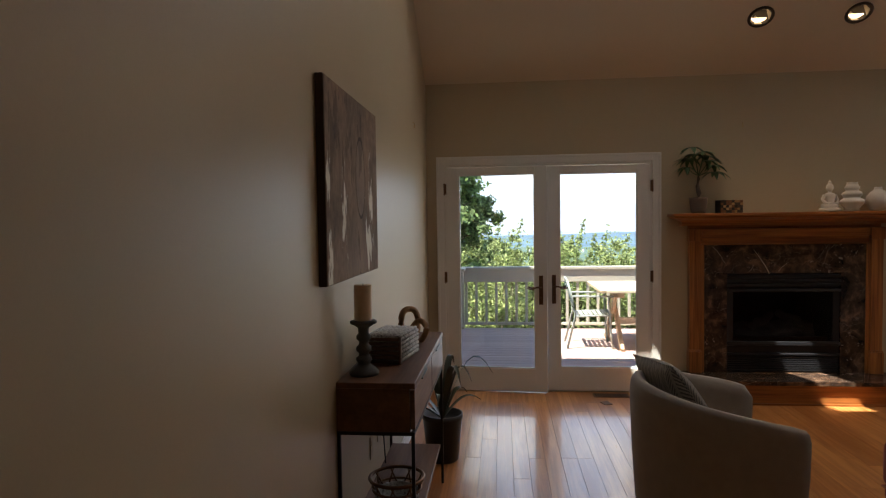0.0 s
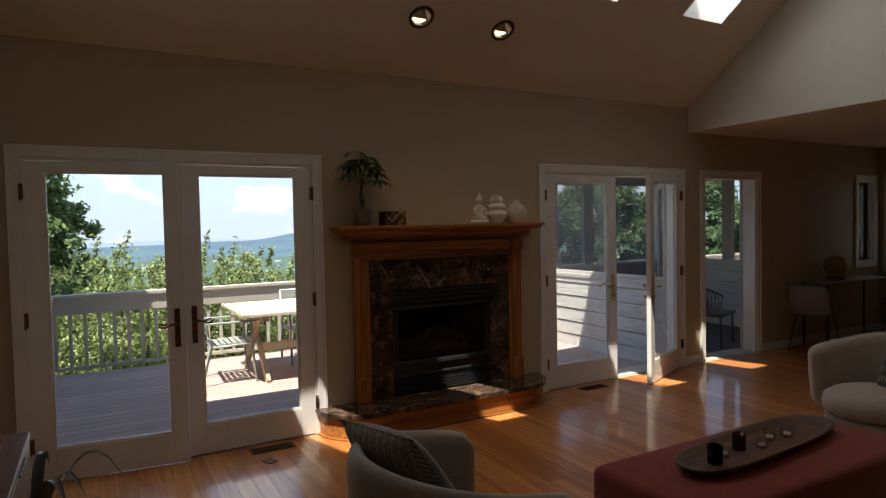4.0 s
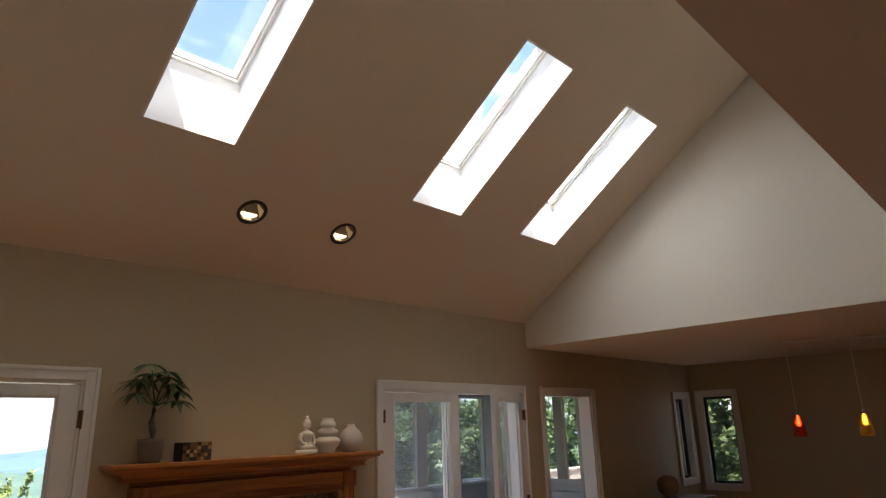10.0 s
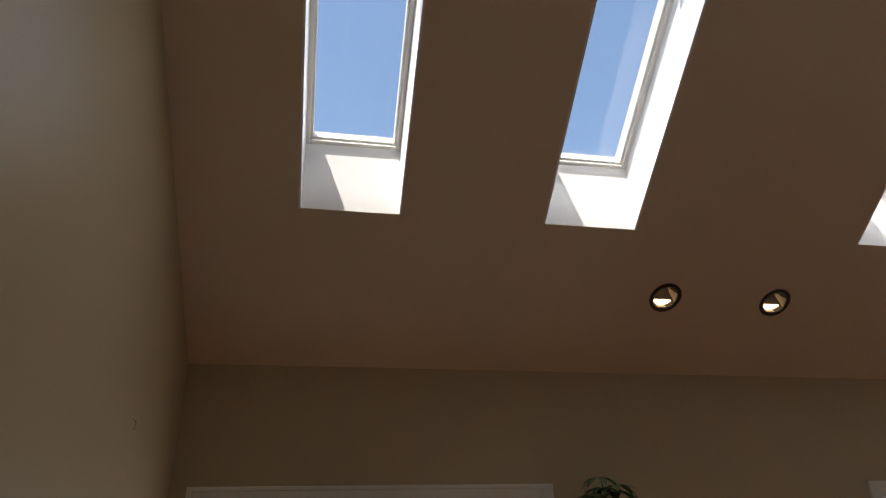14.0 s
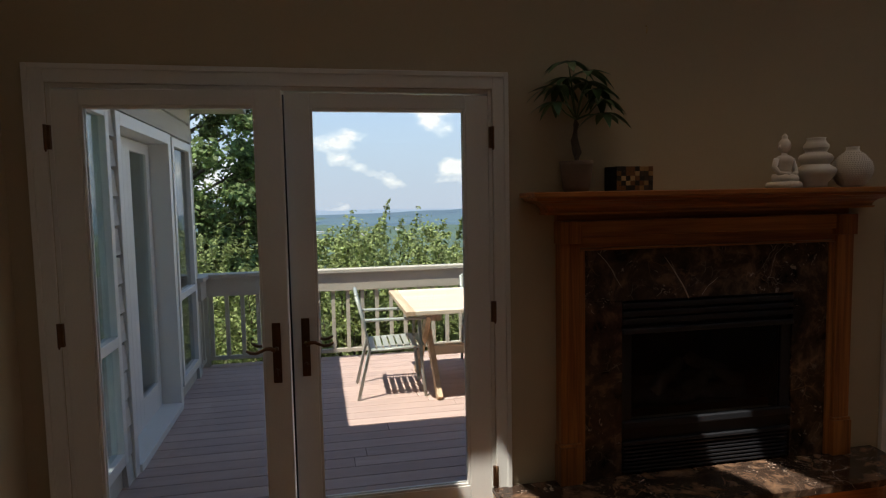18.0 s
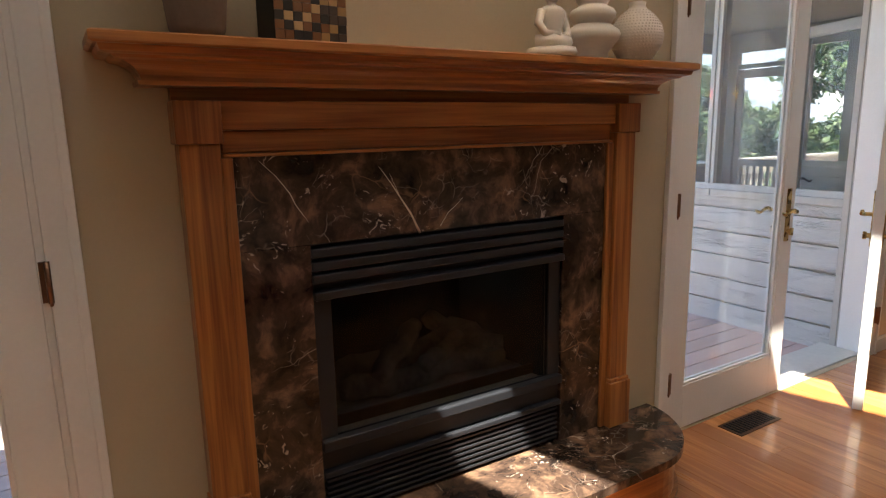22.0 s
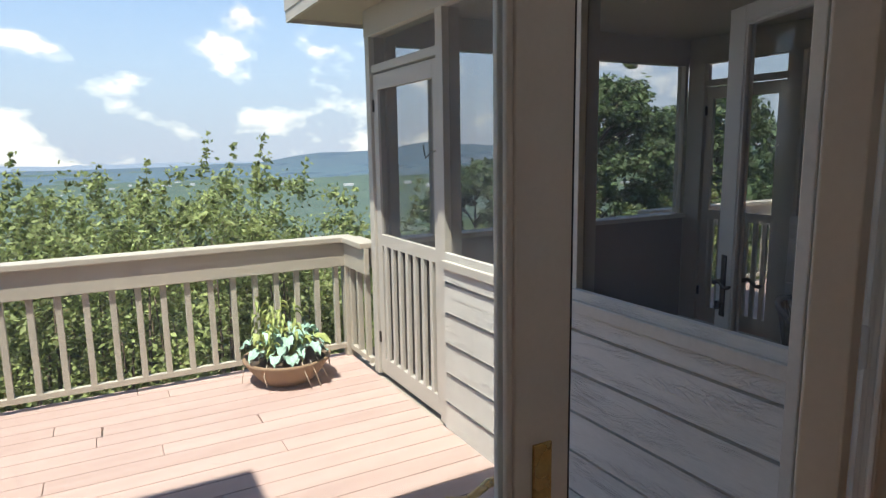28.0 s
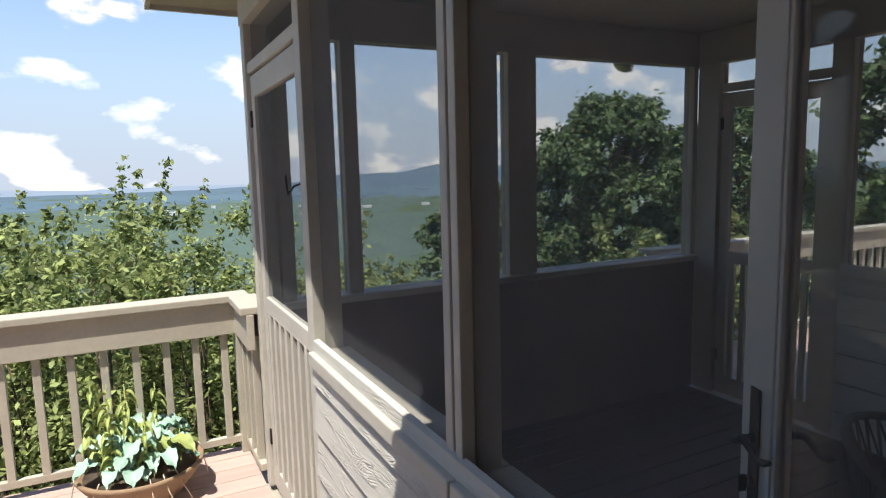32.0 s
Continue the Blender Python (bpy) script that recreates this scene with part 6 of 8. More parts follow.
fbox("marble_slip", 1.791, OX0 - 0.001, 0.001, 0.044, HZ + 0.001, OZ1, M["marble"], 0.001)
fbox("marble_slip", OX1 + 0.001, 3.1235, 0.001, 0.044, HZ + 0.001, OZ1, M["marble"], 0.001)
# the strongest pale veins of the marble
for pts, rr in (([(2.204, 1.274), (2.24, 1.225), (2.272, 1.177), (2.305, 1.128), (2.336, 1.0645)], (0.001, 0.0025, 0.004, 0.006, 0.0075)), ([(2.238, 1.252), (2.252, 1.22), (2.272, 1.177)], (0.0008, 0.0015, 0.002)), ([(2.409, 1.079), (2.44, 1.12), (2.47, 1.14), (2.496, 1.163)], (0.003, 0.002, 0.0018, 0.0008)), ([(1.858, 1.304), (1.90, 1.262), (1.935, 1.214), (1.95, 1.18), (1.983, 1.131)], (0.0012, 0.002, 0.0028, 0.002, 0.001))):
    bm = tube(B(), [(x - FX, -0.0438, z) for x, z in pts], [r * 0.55 for r in rr], 7)
    part("vein", bm, M["vein"], fp, "pale vein in the marble")
# gas fire insert
for q in ((OX0, OX1, 0.93, OZ1), (OX0, OX1, HZ + 0.001, 0.455), (OX0, OX0 + 0.04, 0.455, 0.93), (OX1 - 0.04, OX1, 0.455, 0.93)):
    fbox("insert_plate", q[0], q[1], 0.002, 0.012, q[2], q[3], M["insert"], 0)
for z in (1.028, 0.989, 0.953):
    fbox("louvre", OX0, OX1, 0.012, 0.050, z, z + 0.026, M["insert"], 0.004)
fbox("upper_bar", OX0, OX1, 0.012, 0.058, 0.905, 0.930, M["insert"], 0.004)
fbox("frame_side", OX0, OX0 + 0.055, 0.0125, 0.034, 0.472, 0.904, M["insert"], 0.003)
fbox("frame_side", OX1 - 0.055, OX1, 0.0125, 0.034, 0.472, 0.904, M["insert"], 0.003)
fbox("lower_bar", OX0, OX1, 0.012, 0.056, 0.438, 0.471, M["insert"], 0.004)
fbox("lower_panel", OX0, OX1, 0.012, 0.030, 0.372, 0.437, M["insert"], 0.002)
fbox("lower_bar", OX0, OX1, 0.012, 0.052, 0.352, 0.371, M["insert"], 0.004)
for k in range(7):
    fbox("lower_louvre", OX0 + 0.01, OX1 - 0.01, 0.0125, 0.042, 0.214 + k * 0.0195, 0.224 + k * 0.0195, M["insert"], 0.002)
fbox("fire_glass", OX0 + 0.0555, OX1 - 0.0555, 0.026, 0.029, 0.472, 0.904, M["fireglass"], 0)
SOOT = mat("sooty_firebrick", (0.055, 0.047, 0.040), 0.9, vary=0.5, scale=7, fine=60, bump=0.6)
LOG = mat("ceramic_log", (0.24, 0.20, 0.16), 0.9, vary=0.55, scale=14, fine=60, bump=0.9)
# the fire chamber behind the glass: splayed sides, back, floor and hood
x0, x1, b0, b1 = FIREHOLE[0] - FX, FIREHOLE[1] - FX, FIREHOLE[0] + 0.10 - FX, FIREHOLE[1] - 0.10 - FX
z0, z1, depth = FIREHOLE[2], FIREHOLE[3], 0.40
for nm, ring in (("chamber_side", ((x0, 0.0), (x0 + 0.012, 0.0), (b0 + 0.012, depth), (b0, depth))), ("chamber_side", ((x1 - 0.012, 0.0), (x1, 0.0), (b1, depth), (b1 - 0.012, depth))), ("chamber_back", ((b0, depth + 0.001), (b1, depth + 0.001), (b1, depth + 0.013), (b0, depth + 0.013)))):
    part(nm, plate(B(), ring, z0, z1), SOOT, fp)
for nm, za, zb in (("chamber_floor", z0 - 0.012, z0 - 0.001), ("chamber_hood", z1 + 0.001, z1 + 0.012)):
    part(nm, plate(B(), ((x0, 0.0), (x1, 0.0), (b1, depth + 0.013), (b0, depth + 0.013)), za, zb), SOOT, fp)
rng = random.Random(6)


def fire_log(a, b, r, seed):
    """A rough ceramic log from a to b with knots and split bark."""
    a, b = Vector(a), Vector(b)
    pts = [a.lerp(b, k / 12) + Vector((0, 0, 0.012 * math.sin(k * 0.9 + seed))) for k in range(13)]
    bm = tube(B(), pts, [r * (0.75 if k in (0, 12) else 1 + 0.14 * math.sin(k * 2.3 + seed)) for k in range(13)], 16)
    for v in bm.verts:
        v.co += Vector((noise.noise(v.co * 40), noise.noise(v.co * 40 + Vector((5, 0, 0))), noise.noise(v.co * Vector((9, 40, 40)) + Vector((0, 7, seed))))) * 0.007
    part("log", bm, LOG, fp)


for a, b, r in (((-0.34, 0.13, 0.525), (0.33, 0.15, 0.53), 0.044), ((-0.30, 0.25, 0.545), (0.30, 0.26, 0.56), 0.05), ((-0.22, 0.10, 0.575), (0.02, 0.27, 0.655), 0.036), ((0.30, 0.10, 0.575), (0.06, 0.26, 0.69), 0.034), ((-0.05, 0.09, 0.565), (0.20, 0.20, 0.62), 0.03)):
    fire_log(a, b, r, rng.uniform(0, 9))
part("ember_bed", box(B(), -0.38, 0.05, 0.4605, 0.38, 0.34, 0.484, 0.006), LOG, fp)
part("grate_bar", box(B(), -0.40, 0.035, 0.462, 0.40, 0.047, 0.50, 0.003), M["bronze"], fp)

# raised hearth with rounded ends
HX0, HX1, HY = 1.34, 3.46, 5.82


def hearth_outline(g):
    pts = []
    cx, rx, ry = 0.34, 0.34 - g, (WN - HY) - g
    for k in range(13):
        a = math.pi + (math.pi / 2) * k / 12
        pts.append((HX0 + cx + rx * math.cos(a), WN - 0.001 + ry * math.sin(a)))
    for k in range(13):
        a = 1.5 * math.pi + (math.pi / 2) * k / 12
        pts.append((HX1 - cx + rx * math.cos(a), WN - 0.001 + ry * math.sin(a)))
    return pts


he = thing("hearth", Matrix(), "raised hearth of brown marble on a curved oak base", "hearth", kind="structure")
bm = plate(B(), hearth_outline(0.0), HZ - 0.032, HZ)
bmesh.ops.bevel(bm, geom=[e for e in bm.edges if abs(e.verts[0].co.z - e.verts[1].co.z) < 1e-6], offset=0.006, segments=2, affect="EDGES")
part("hearth_slab", bm, M["marble"], he)
part("base", plate(B(), hearth_outline(0.028), 0.0, HZ - 0.0325), M["oak"], he)
part("shoe_strip", plate(B(), hearth_outline(0.012), 0.0005, 0.014), M["oak"], he)

# ---- things on the mantel ----
SH = 1.5925


def leaflet(bm, base, tip, width, droop, n=6):
    """A pointed leaf from base to tip, folded along its rib."""
    base, tip = Vector(base), Vector(tip)
    d = tip - base
    side = d.cross(Vector((0, 0, 1)))
    side = side.normalized() if side.length > 1e-6 else Vector((1, 0, 0))
    mid, lft, rgt = [], [], []
    for k in range(n + 1):
        f = k / n
        p = base + d * f - Vector((0, 0, droop * f * f))
        w = width * math.sin(math.pi * min(1, 0.06 + f * 0.94)) ** 0.8 * (1 - 0.35 * f)
        mid.append(bm.verts.new(p))
        lft.append(bm.verts.new(p + side * w + Vector((0, 0, w * 0.25))))
        rgt.append(bm.verts.new(p - side * w + Vector((0, 0, w * 0.25))))
    for a, b in ((lft, mid), (mid, rgt)):
        for k in range(n):
            f = bm.faces.new((a[k], a[k + 1], b[k + 1], b[k]))
            f.smooth = True


plant = thing("money_tree", pose(1.72, 6.075, SH) @ Matrix.Diagonal((1.22, 1.22, 1.15, 1)), "small potted money tree with a thick brown stem", "plant")
bm = B()
lathe(bm, [(0.0, 0.0), (0.046, 0.0), (0.052, 0.02), (0.060, 0.10), (0.063, 0.118), (0.055, 0.118), (0.052, 0.098), (0.0, 0.095)], 24)
part("pot", bm, M["pot"], plant)
bm = B()
tube(bm, [(0, 0, 0.09), (0.004, 0, 0.15), (-0.006, 0.002, 0.20), (0.0, 0.0, 0.26), (-0.004, 0, 0.30)], [0.022, 0.017, 0.014, 0.011, 0.006], 10)
part("stem", bm, M["bark"], plant)
rng = random.Random(12)
for k in range(10):
    a = k * 2.399
    up = 0.27 + 0.03 * (k % 4)
    r = rng.uniform(0.06, 0.13)
    e = (r * math.cos(a), r * 0.55 * math.sin(a) - 0.01, up + rng.uniform(0.02, 0.12))
    bm = B()
    tube(bm, [(0, 0, 0.28), (e[0] * 0.5, e[1] * 0.5, up + 0.03), e], [0.004, 0.003, 0.002], 5)
    for j in range(6):
        b = a + (j - 2.5) * 0.8
        ln = rng.uniform(0.085, 0.135)
        leaflet(bm, e, (e[0] + ln * math.cos(b), e[1] + ln * 0.7 * math.sin(b), e[2] + 0.005), 0.021, rng.uniform(0.03, 0.08))
    part("leaf_fan", bm, M["leaf"], plant)

def mosaic_material():
    m = mat("horn_mosaic", (0.30, 0.17, 0.06), 0.3, vary=0.3, scale=20, fine=120, bump=0.05)
    n, l = m.node_tree.nodes, m.node_tree.links
    inf = n.new("ShaderNodeObjectInfo")
    rp = n.new("ShaderNodeValToRGB")
    rp.color_ramp.interpolation = "CONSTANT"
    e = rp.color_ramp.elements
    e[0].color, e[1].color = (0.02, 0.016, 0.014, 1), (0.36, 0.21, 0.08, 1)
    e[1].position = 0.4
    for p, c in ((0.6, (0.18, 0.08, 0.03)), (0.78, (0.46, 0.30, 0.14)), (0.9, (0.06, 0.04, 0.03))):
        k = e.new(p)
        k.color = (*c, 1)
    l.new(inf.outputs["Random"], rp.inputs[0])
    l.new(rp.outputs[0], n["Principled BSDF"].inputs["Base Color"])
    return m


MOS = mosaic_material()
bx = thing("mosaic_box", pose(1.965, 6.055, SH, 0, 0, 8), "small box clad in dark and amber horn tiles", "box")
part("body", box(B(), -0.097, -0.047, 0, 0.097, 0.047, 0.108, 0.002), M["black"], bx)
tile = None
for i in range(8):
    for j in range(5):
        for f in (0, 1):
            if f == 1 and i > 3:
                continue
            m = Matrix.Translation((-0.0965 + i * 0.0242, -0.0475, 0.001 + j * 0.0214)) if f == 0 else Matrix.Translation((-0.0975, -0.047 + i * 0.0236, 0.001 + j * 0.0214)) @ Matrix.Rotation(math.pi / 2, 4, "Z") @ Matrix.Translation((0, 0.0, 0))
            if f == 1:
                m = Matrix.Translation((0.0975, -0.047 + i * 0.0236, 0.001 + j * 0.0214)) @ Matrix.Rotation(math.pi / 2, 4, "Z")
            if tile is None:
                tile = part("tile", box(B(), 0.0004, -0.002, 0.0004, 0.0236, 0.0005, 0.0208, 0.0005), MOS, bx)
                tile.matrix_basis = m
            else:
                same_part("tile", tile, bx, m)

# seated figurine: one plain mesh
bm = B()
lathe(bm, [(0.0, 0.0), (0.082, 0.0), (0.086, 0.012), (0.080, 0.026), (0.055, 0.032), (0.0, 0.034)], 24, wob=lambda a, i: 1 + 0.06 * math.cos(4 * a))
tube(bm, [(-0.060, 0.01, 0.045), (-0.03, -0.035, 0.045), (0.02, -0.040, 0.042), (0.062, 0.01, 0.045)], [0.022, 0.024, 0.024, 0.020], 10)
lathe(bm, [(0.045, 0.03), (0.042, 0.06), (0.036, 0.085), (0.047, 0.12), (0.050, 0.138), (0.034, 0.152), (0.016, 0.158), (0.015, 0.168)], 18, wob=lambda a, i: 1 - 0.22 * abs(math.sin(a)))
for s in (-1, 1):
    tube(bm, [(s * 0.045, 0, 0.138), (s * 0.062, -0.002, 0.10), (s * 0.052, -0.022, 0.068), (s * 0.012, -0.045, 0.064)], [0.015, 0.014, 0.012, 0.011], 8)
    tube(bm, [(s * 0.027, 0.0, 0.205), (s * 0.029, -0.002, 0.185)], 0.006, 6)
lathe(bm, [(0.012, 0.165), (0.024, 0.178), (0.029, 0.198), (0.027, 0.216), (0.018, 0.230), (0.012, 0.236), (0.015, 0.243), (0.010, 0.252), (0.0, 0.262)], 18)
simple("seated_figurine", bm, M["ceramic"], "glazed white seated meditating figurine", "figurine", m=pose(2.785, 6.065, SH, 0, 0, 6), smooth=True)

bm = B()
prof = [(0.0, 0.0), (0.052, 0.0), (0.055, 0.012), (0.052, 0.020), (0.085, 0.060), (0.092, 0.078), (0.087, 0.092), (0.062, 0.108), (0.060, 0.112), (0.074, 0.132), (0.076, 0.146), (0.068, 0.158), (0.048, 0.168), (0.046, 0.173), (0.056, 0.190), (0.056, 0.204), (0.046, 0.216), (0.040, 0.232), (0.043, 0.240), (0.038, 0.240), (0.034, 0.222), (0.0, 0.21)]
tv = thing("tiered_vase", pose(2.965, 6.07, SH), "matte white vase of three stacked tiers", "vase")
bm.free()
for nm, a, b in (("lower_tier", 0, 9), ("middle_tier", 8, 15), ("upper_tier", 14, 22)):
    part(nm, lathe(B(), prof[a:b], 36, caps=False), M["matte_white"], tv, smooth=True)

nv = thing("nubby_vase", pose(3.165, 6.06, SH), "round pale vase covered in raised dots", "vase")
bm = B()
prof = [(0.0, 0.0), (0.042, 0.0), (0.060, 0.014), (0.085, 0.055), (0.090, 0.085), (0.082, 0.120), (0.058, 0.152), (0.034, 0.172), (0.027, 0.184), (0.029, 0.196), (0.025, 0.196), (0.022, 0.18), (0.0, 0.17)]
lathe(bm, prof, 36)
part("body", bm, M["matte_white"], nv, smooth=True)
vv, ff = [], []
for i, z in enumerate(np.linspace(0.012, 0.165, 17)):
    r = np.interp(z, [p[1] for p in prof[1:10]], [p[0] for p in prof[1:10]])
    n = max(8, int(2 * math.pi * r / 0.0115))
    for k in range(n):
        a = 2 * math.pi * (k + 0.5 * (i % 2)) / n
        c = Vector((r * math.cos(a), r * math.sin(a), z))
        u = Vector((-math.sin(a), math.cos(a), 0))
        o = Vector((math.cos(a), math.sin(a), 0.1))
        b0 = len(vv)
        for j in range(6):
            q = 2 * math.pi * j / 6
            vv.append(tuple(c + u * 0.0042 * math.cos(q) + Vector((0, 0, 0.0042 * math.sin(q)))))
        vv.append(tuple(c + o * 0.0038))
        ff += [(b0 + j, b0 + (j + 1) % 6, b0 + 6) for j in range(6)]
me = bpy.data.meshes.new("dots")
me.from_pydata(vv, [], ff)
me.materials.append(M["matte_white"])
for p in me.polygons:
    p.use_smooth = True
d_ob = tagged(new("dots", me), "", "", "", "stuff")
d_ob.parent = nv

# ---- floor vents and a small tile left on the floor ----


def floor_vent(x, y, label):
    s = thing("floor_vent", pose(x, y, 0.0), label, "vent", "floor vents")
    part("vent_frame", box(B(), -0.155, -0.06, 0, 0.155, 0.06, 0.004, 0.001), M["bronze"], s)
    for k in range(13):
        x0 = -0.138 + k * 0.0215
        part("slat", box(B(), x0, -0.045, 0.0042, x0 + 0.012, 0.045, 0.007), M["iron"], s)


floor_vent(0.98, 6.07, "bronze floor vent in the planks before the doors")
floor_vent(4.03, 6.06, "bronze floor vent in the planks before the doors")
simple("loose_tile", box(B(), -0.035, -0.045, 0, 0.035, 0.045, 0.006, 0.001), M["walnut"], "small loose wooden tile on the floor", "tile", m=pose(0.90, 5.83, 0.0, 0, 0, 20))

# ---- recessed lights ----


def can_light(name, m, label, power):
    """A recessed can: dark ring, pale reflector, glowing lamp. Local z points into the ceiling."""
    s = thing(name, m, label, "ceiling light", "recessed lights")
    part("ring", lathe(B(), [(0.078, 0.004), (0.098, 0.002), (0.100, -0.004), (0.092, -0.010), (0.078, -0.008), (0.074, 0.002), (0.078, 0.004)], 32, caps=False), M["canring"], s)
    part("baffle", lathe(B(), [(0.075, -0.004), (0.072, 0.03), (0.068, 0.11), (0.0, 0.115)], 32, caps=False), M["can"], s)
    # the lit crescent is put into the lamp's shape, low in the opening
    bm = B()
    arc = [(0.068 * math.cos(radians(a)), 0.068 * math.sin(radians(a))) for a in range(30, 151, 8)]
    low = [bm.verts.new((c[0], c[1], 0.022)) for c in arc]
    high = [bm.verts.new((c[0], c[1], 0.034)) for c in arc]
    bm.faces.new(low)
    bm.faces.new(high[::-1])
    for i in range(len(arc)):
        j = (i + 1) % len(arc)
        bm.faces.new((low[j], low[i], high[i], high[j]))
    part("bulb", bm, M["lamp_on"], s)
    d = bpy.data.lights.new("can_lamp", "SPOT")
    d.energy, d.spot_size, d.spot_blend, d.shadow_soft_size, d.color = power, radians(130), 0.6, 0.05, (1.0, 0.70, 0.42)
    o = new("can_lamp", d)
    o.parent = s
    o.matrix_basis = Matrix.Translation((0, 0, -0.02))
    return s


for x in VAULTCANS:
    can_light("recessed_light", Matrix.Translation((x, 5.717, vault_z(5.717))) @ Matrix.Rotation(math.atan(PITCH) * -1, 4, "X"), "lit recessed light with a dark ring in the sloping ceiling", 6)
for x, y in FLATCANS:
    can_light("recessed_light", pose(x, y, ZF), "lit recessed light with a dark ring in the flat ceiling", 2.5)
for x, z in ((3.22, 2.76), (3.54, 2.76), (3.94, 2.76)):
    sp = thing("wall_spot", pose(x, YV, z), "small round lit spotlight on the side of the vault", "spotlight", "vault spotlights")
    bm = B()
    rod(bm, (0, 0.0, 0.03), (0, 0.07, 0.0), 0.03, 0.04, 18)
    part("housing", bm, M["canring"], sp)
    bm = B()
    rod(bm, (0, 0.072, 0.0), (0, 0.078, -0.002), 0.034, 0.03, 18)
    part("bulb", bm, M["lamp_on"], sp)

# ---- living room furniture ----


def rounded(bm, x0, y0, z0, x1, y1, z1, r, seg=4, m=None):
    """A soft upholstered block with well rounded edges."""
    tmp = bmesh.new()
    box(tmp, x0, y0, z0, x1, y1, z1)
    bmesh.ops.bevel(tmp, geom=list(tmp.edges), offset=r, segments=seg, affect="EDGES", profile=0.5)
    for f in tmp.faces:
        f.smooth = True
    if m is not None:
        bmesh.ops.transform(tmp, matrix=m, verts=tmp.verts)
    me = bpy.data.meshes.new("tmp")
    tmp.to_mesh(me)
    tmp.free()
    bm.from_mesh(me)
    bpy.data.meshes.remove(me)
    return bm


# console with two drawers on a thin iron frame
con = thing("console_table", pose(XW - 0.010, 0, 0), "walnut console table with two drawers on thin black iron legs", "console table")
CX, CY0, CY1 = 0.335, 2.965, 4.15
bm = B()
box(bm, 0.012, CY0, 0.876, CX, CY1, 0.900, 0.003)
part("top", bm, M["walnut"], con)
bm = B()
box(bm, 0.012, CY0 + 0.001, 0.70, CX - 0.022, CY1 - 0.001, 0.8755, 0.002)
part("body", bm, M["walnut"], con)
for k, (a, b) in enumerate(((CY0 + 0.012, 3.578), (3.592, CY1 - 0.012))):
    bm = B()
    box(bm, CX - 0.021, a, 0.708, CX - 0.002, b, 0.868, 0.002)
    d = part("drawer", bm, M["walnut"], con)
    bm = B()
    box(bm, CX - 0.002, (a + b) / 2 - 0.09, 0.862, CX + 0.004, (a + b) / 2 + 0.09, 0.868, 0.001)
    part("finger_pull", bm, M["black"], d)
bm = B()
for y in (CY0 + 0.004, CY1 - 0.018):
    box(bm, 0.012, y, 0.684, CX - 0.004, y + 0.014, 0.6985)
for x in (0.012, CX - 0.018):
    box(bm, x, CY0 + 0.018, 0.684, x + 0.014, CY1 - 0.018, 0.6985)
part("frame", bm, M["iron"], con)
for x in (0.012, CX - 0.018):
    for y in (CY0 + 0.004, CY1 - 0.018):
        part("leg", box(B(), x, y, 0.0, x + 0.014, y + 0.014, 0.6835, 0.001), M["iron"], con)
part("lower_shelf", box(B(), 0.028, CY0 + 0.02, 0.215, CX - 0.02, CY1 - 0.02, 0.237, 0.002), M["walnut"], con)

# what stands on it
cs = thing("candlestick", pose(-0.552, 3.11, 0.90), "turned slate-grey wooden candlestick with a cream pillar candle", "candlestick")
part("stem", lathe(B(), [(0.0, 0), (0.062, 0.0), (0.064, 0.012), (0.055, 0.022), (0.042, 0.034), (0.030, 0.042), (0.026, 0.052), (0.033, 0.060), (0.033, 0.072), (0.022, 0.080), (0.021, 0.092), (0.032, 0.102), (0.032, 0.118), (0.022, 0.128), (0.020, 0.142), (0.031, 0.152), (0.031, 0.166), (0.022, 0.176), (0.024, 0.20), (0.042, 0.213), (0.056, 0.219), (0.057, 0.229), (0.045, 0.232), (0.0, 0.232)], 36), M["slate"], cs, "turned grey wood")
cn = part("candle", lathe(B(), [(0.0, 0.2325), (0.037, 0.2325), (0.038, 0.24), (0.038, 0.378), (0.036, 0.383), (0.022, 0.380), (0.0, 0.377)], 32), M["candle"], cs, "cream wax pillar candle")
part("wick", rod(B(), (0, 0, 0.376), (0.002, 0, 0.388), 0.0012, seg=6), M["black"], cn)

wbx = thing("woven_box", pose(-0.49, 3.46, 0.90, 0, 0, -8), "grey raffia box of stacked woven rows on dark slats", "box")
part("core", box(B(), -0.075, -0.135, 0.0, 0.075, 0.135, 0.118), M["tray"], wbx)
for i in range(6):
    bm = B()
    z = 0.010 + i * 0.0195
    zz = [(-0.083, -0.142, z), (0.083, -0.142, z), (0.083, 0.142, z), (-0.083, 0.142, z)]
    tube(bm, zz, 0.0095, 8, closed=True)
    part("woven_band", bm, M["raffia"], wbx)
for i in range(10):
    bm = B()
    x = -0.074 + i * 0.0164
    tube(bm, [(x, -0.142, 0.121), (x + 0.001, 0.0, 0.124), (x, 0.142, 0.121)], 0.0085, 7)
    part("woven_band", bm, M["raffia"], wbx)

for i in range(6):
    part("slat", box(B(), -0.086, -0.160, 0.002 + i * 0.0208, 0.086, -0.1525, 0.0165 + i * 0.0208, 0.002), M["tray"], wbx, "dark wooden slat")
for x in (-0.092, 0.080):
    part("corner_post", box(B(), x, -0.164, 0.0, x + 0.012, -0.1525, 0.128, 0.002), M["tray"], wbx)
kn = thing("wooden_knot", pose(-0.45, 3.86, 0.90), "pale wooden ornament of two interlocked carved links", "ornament")


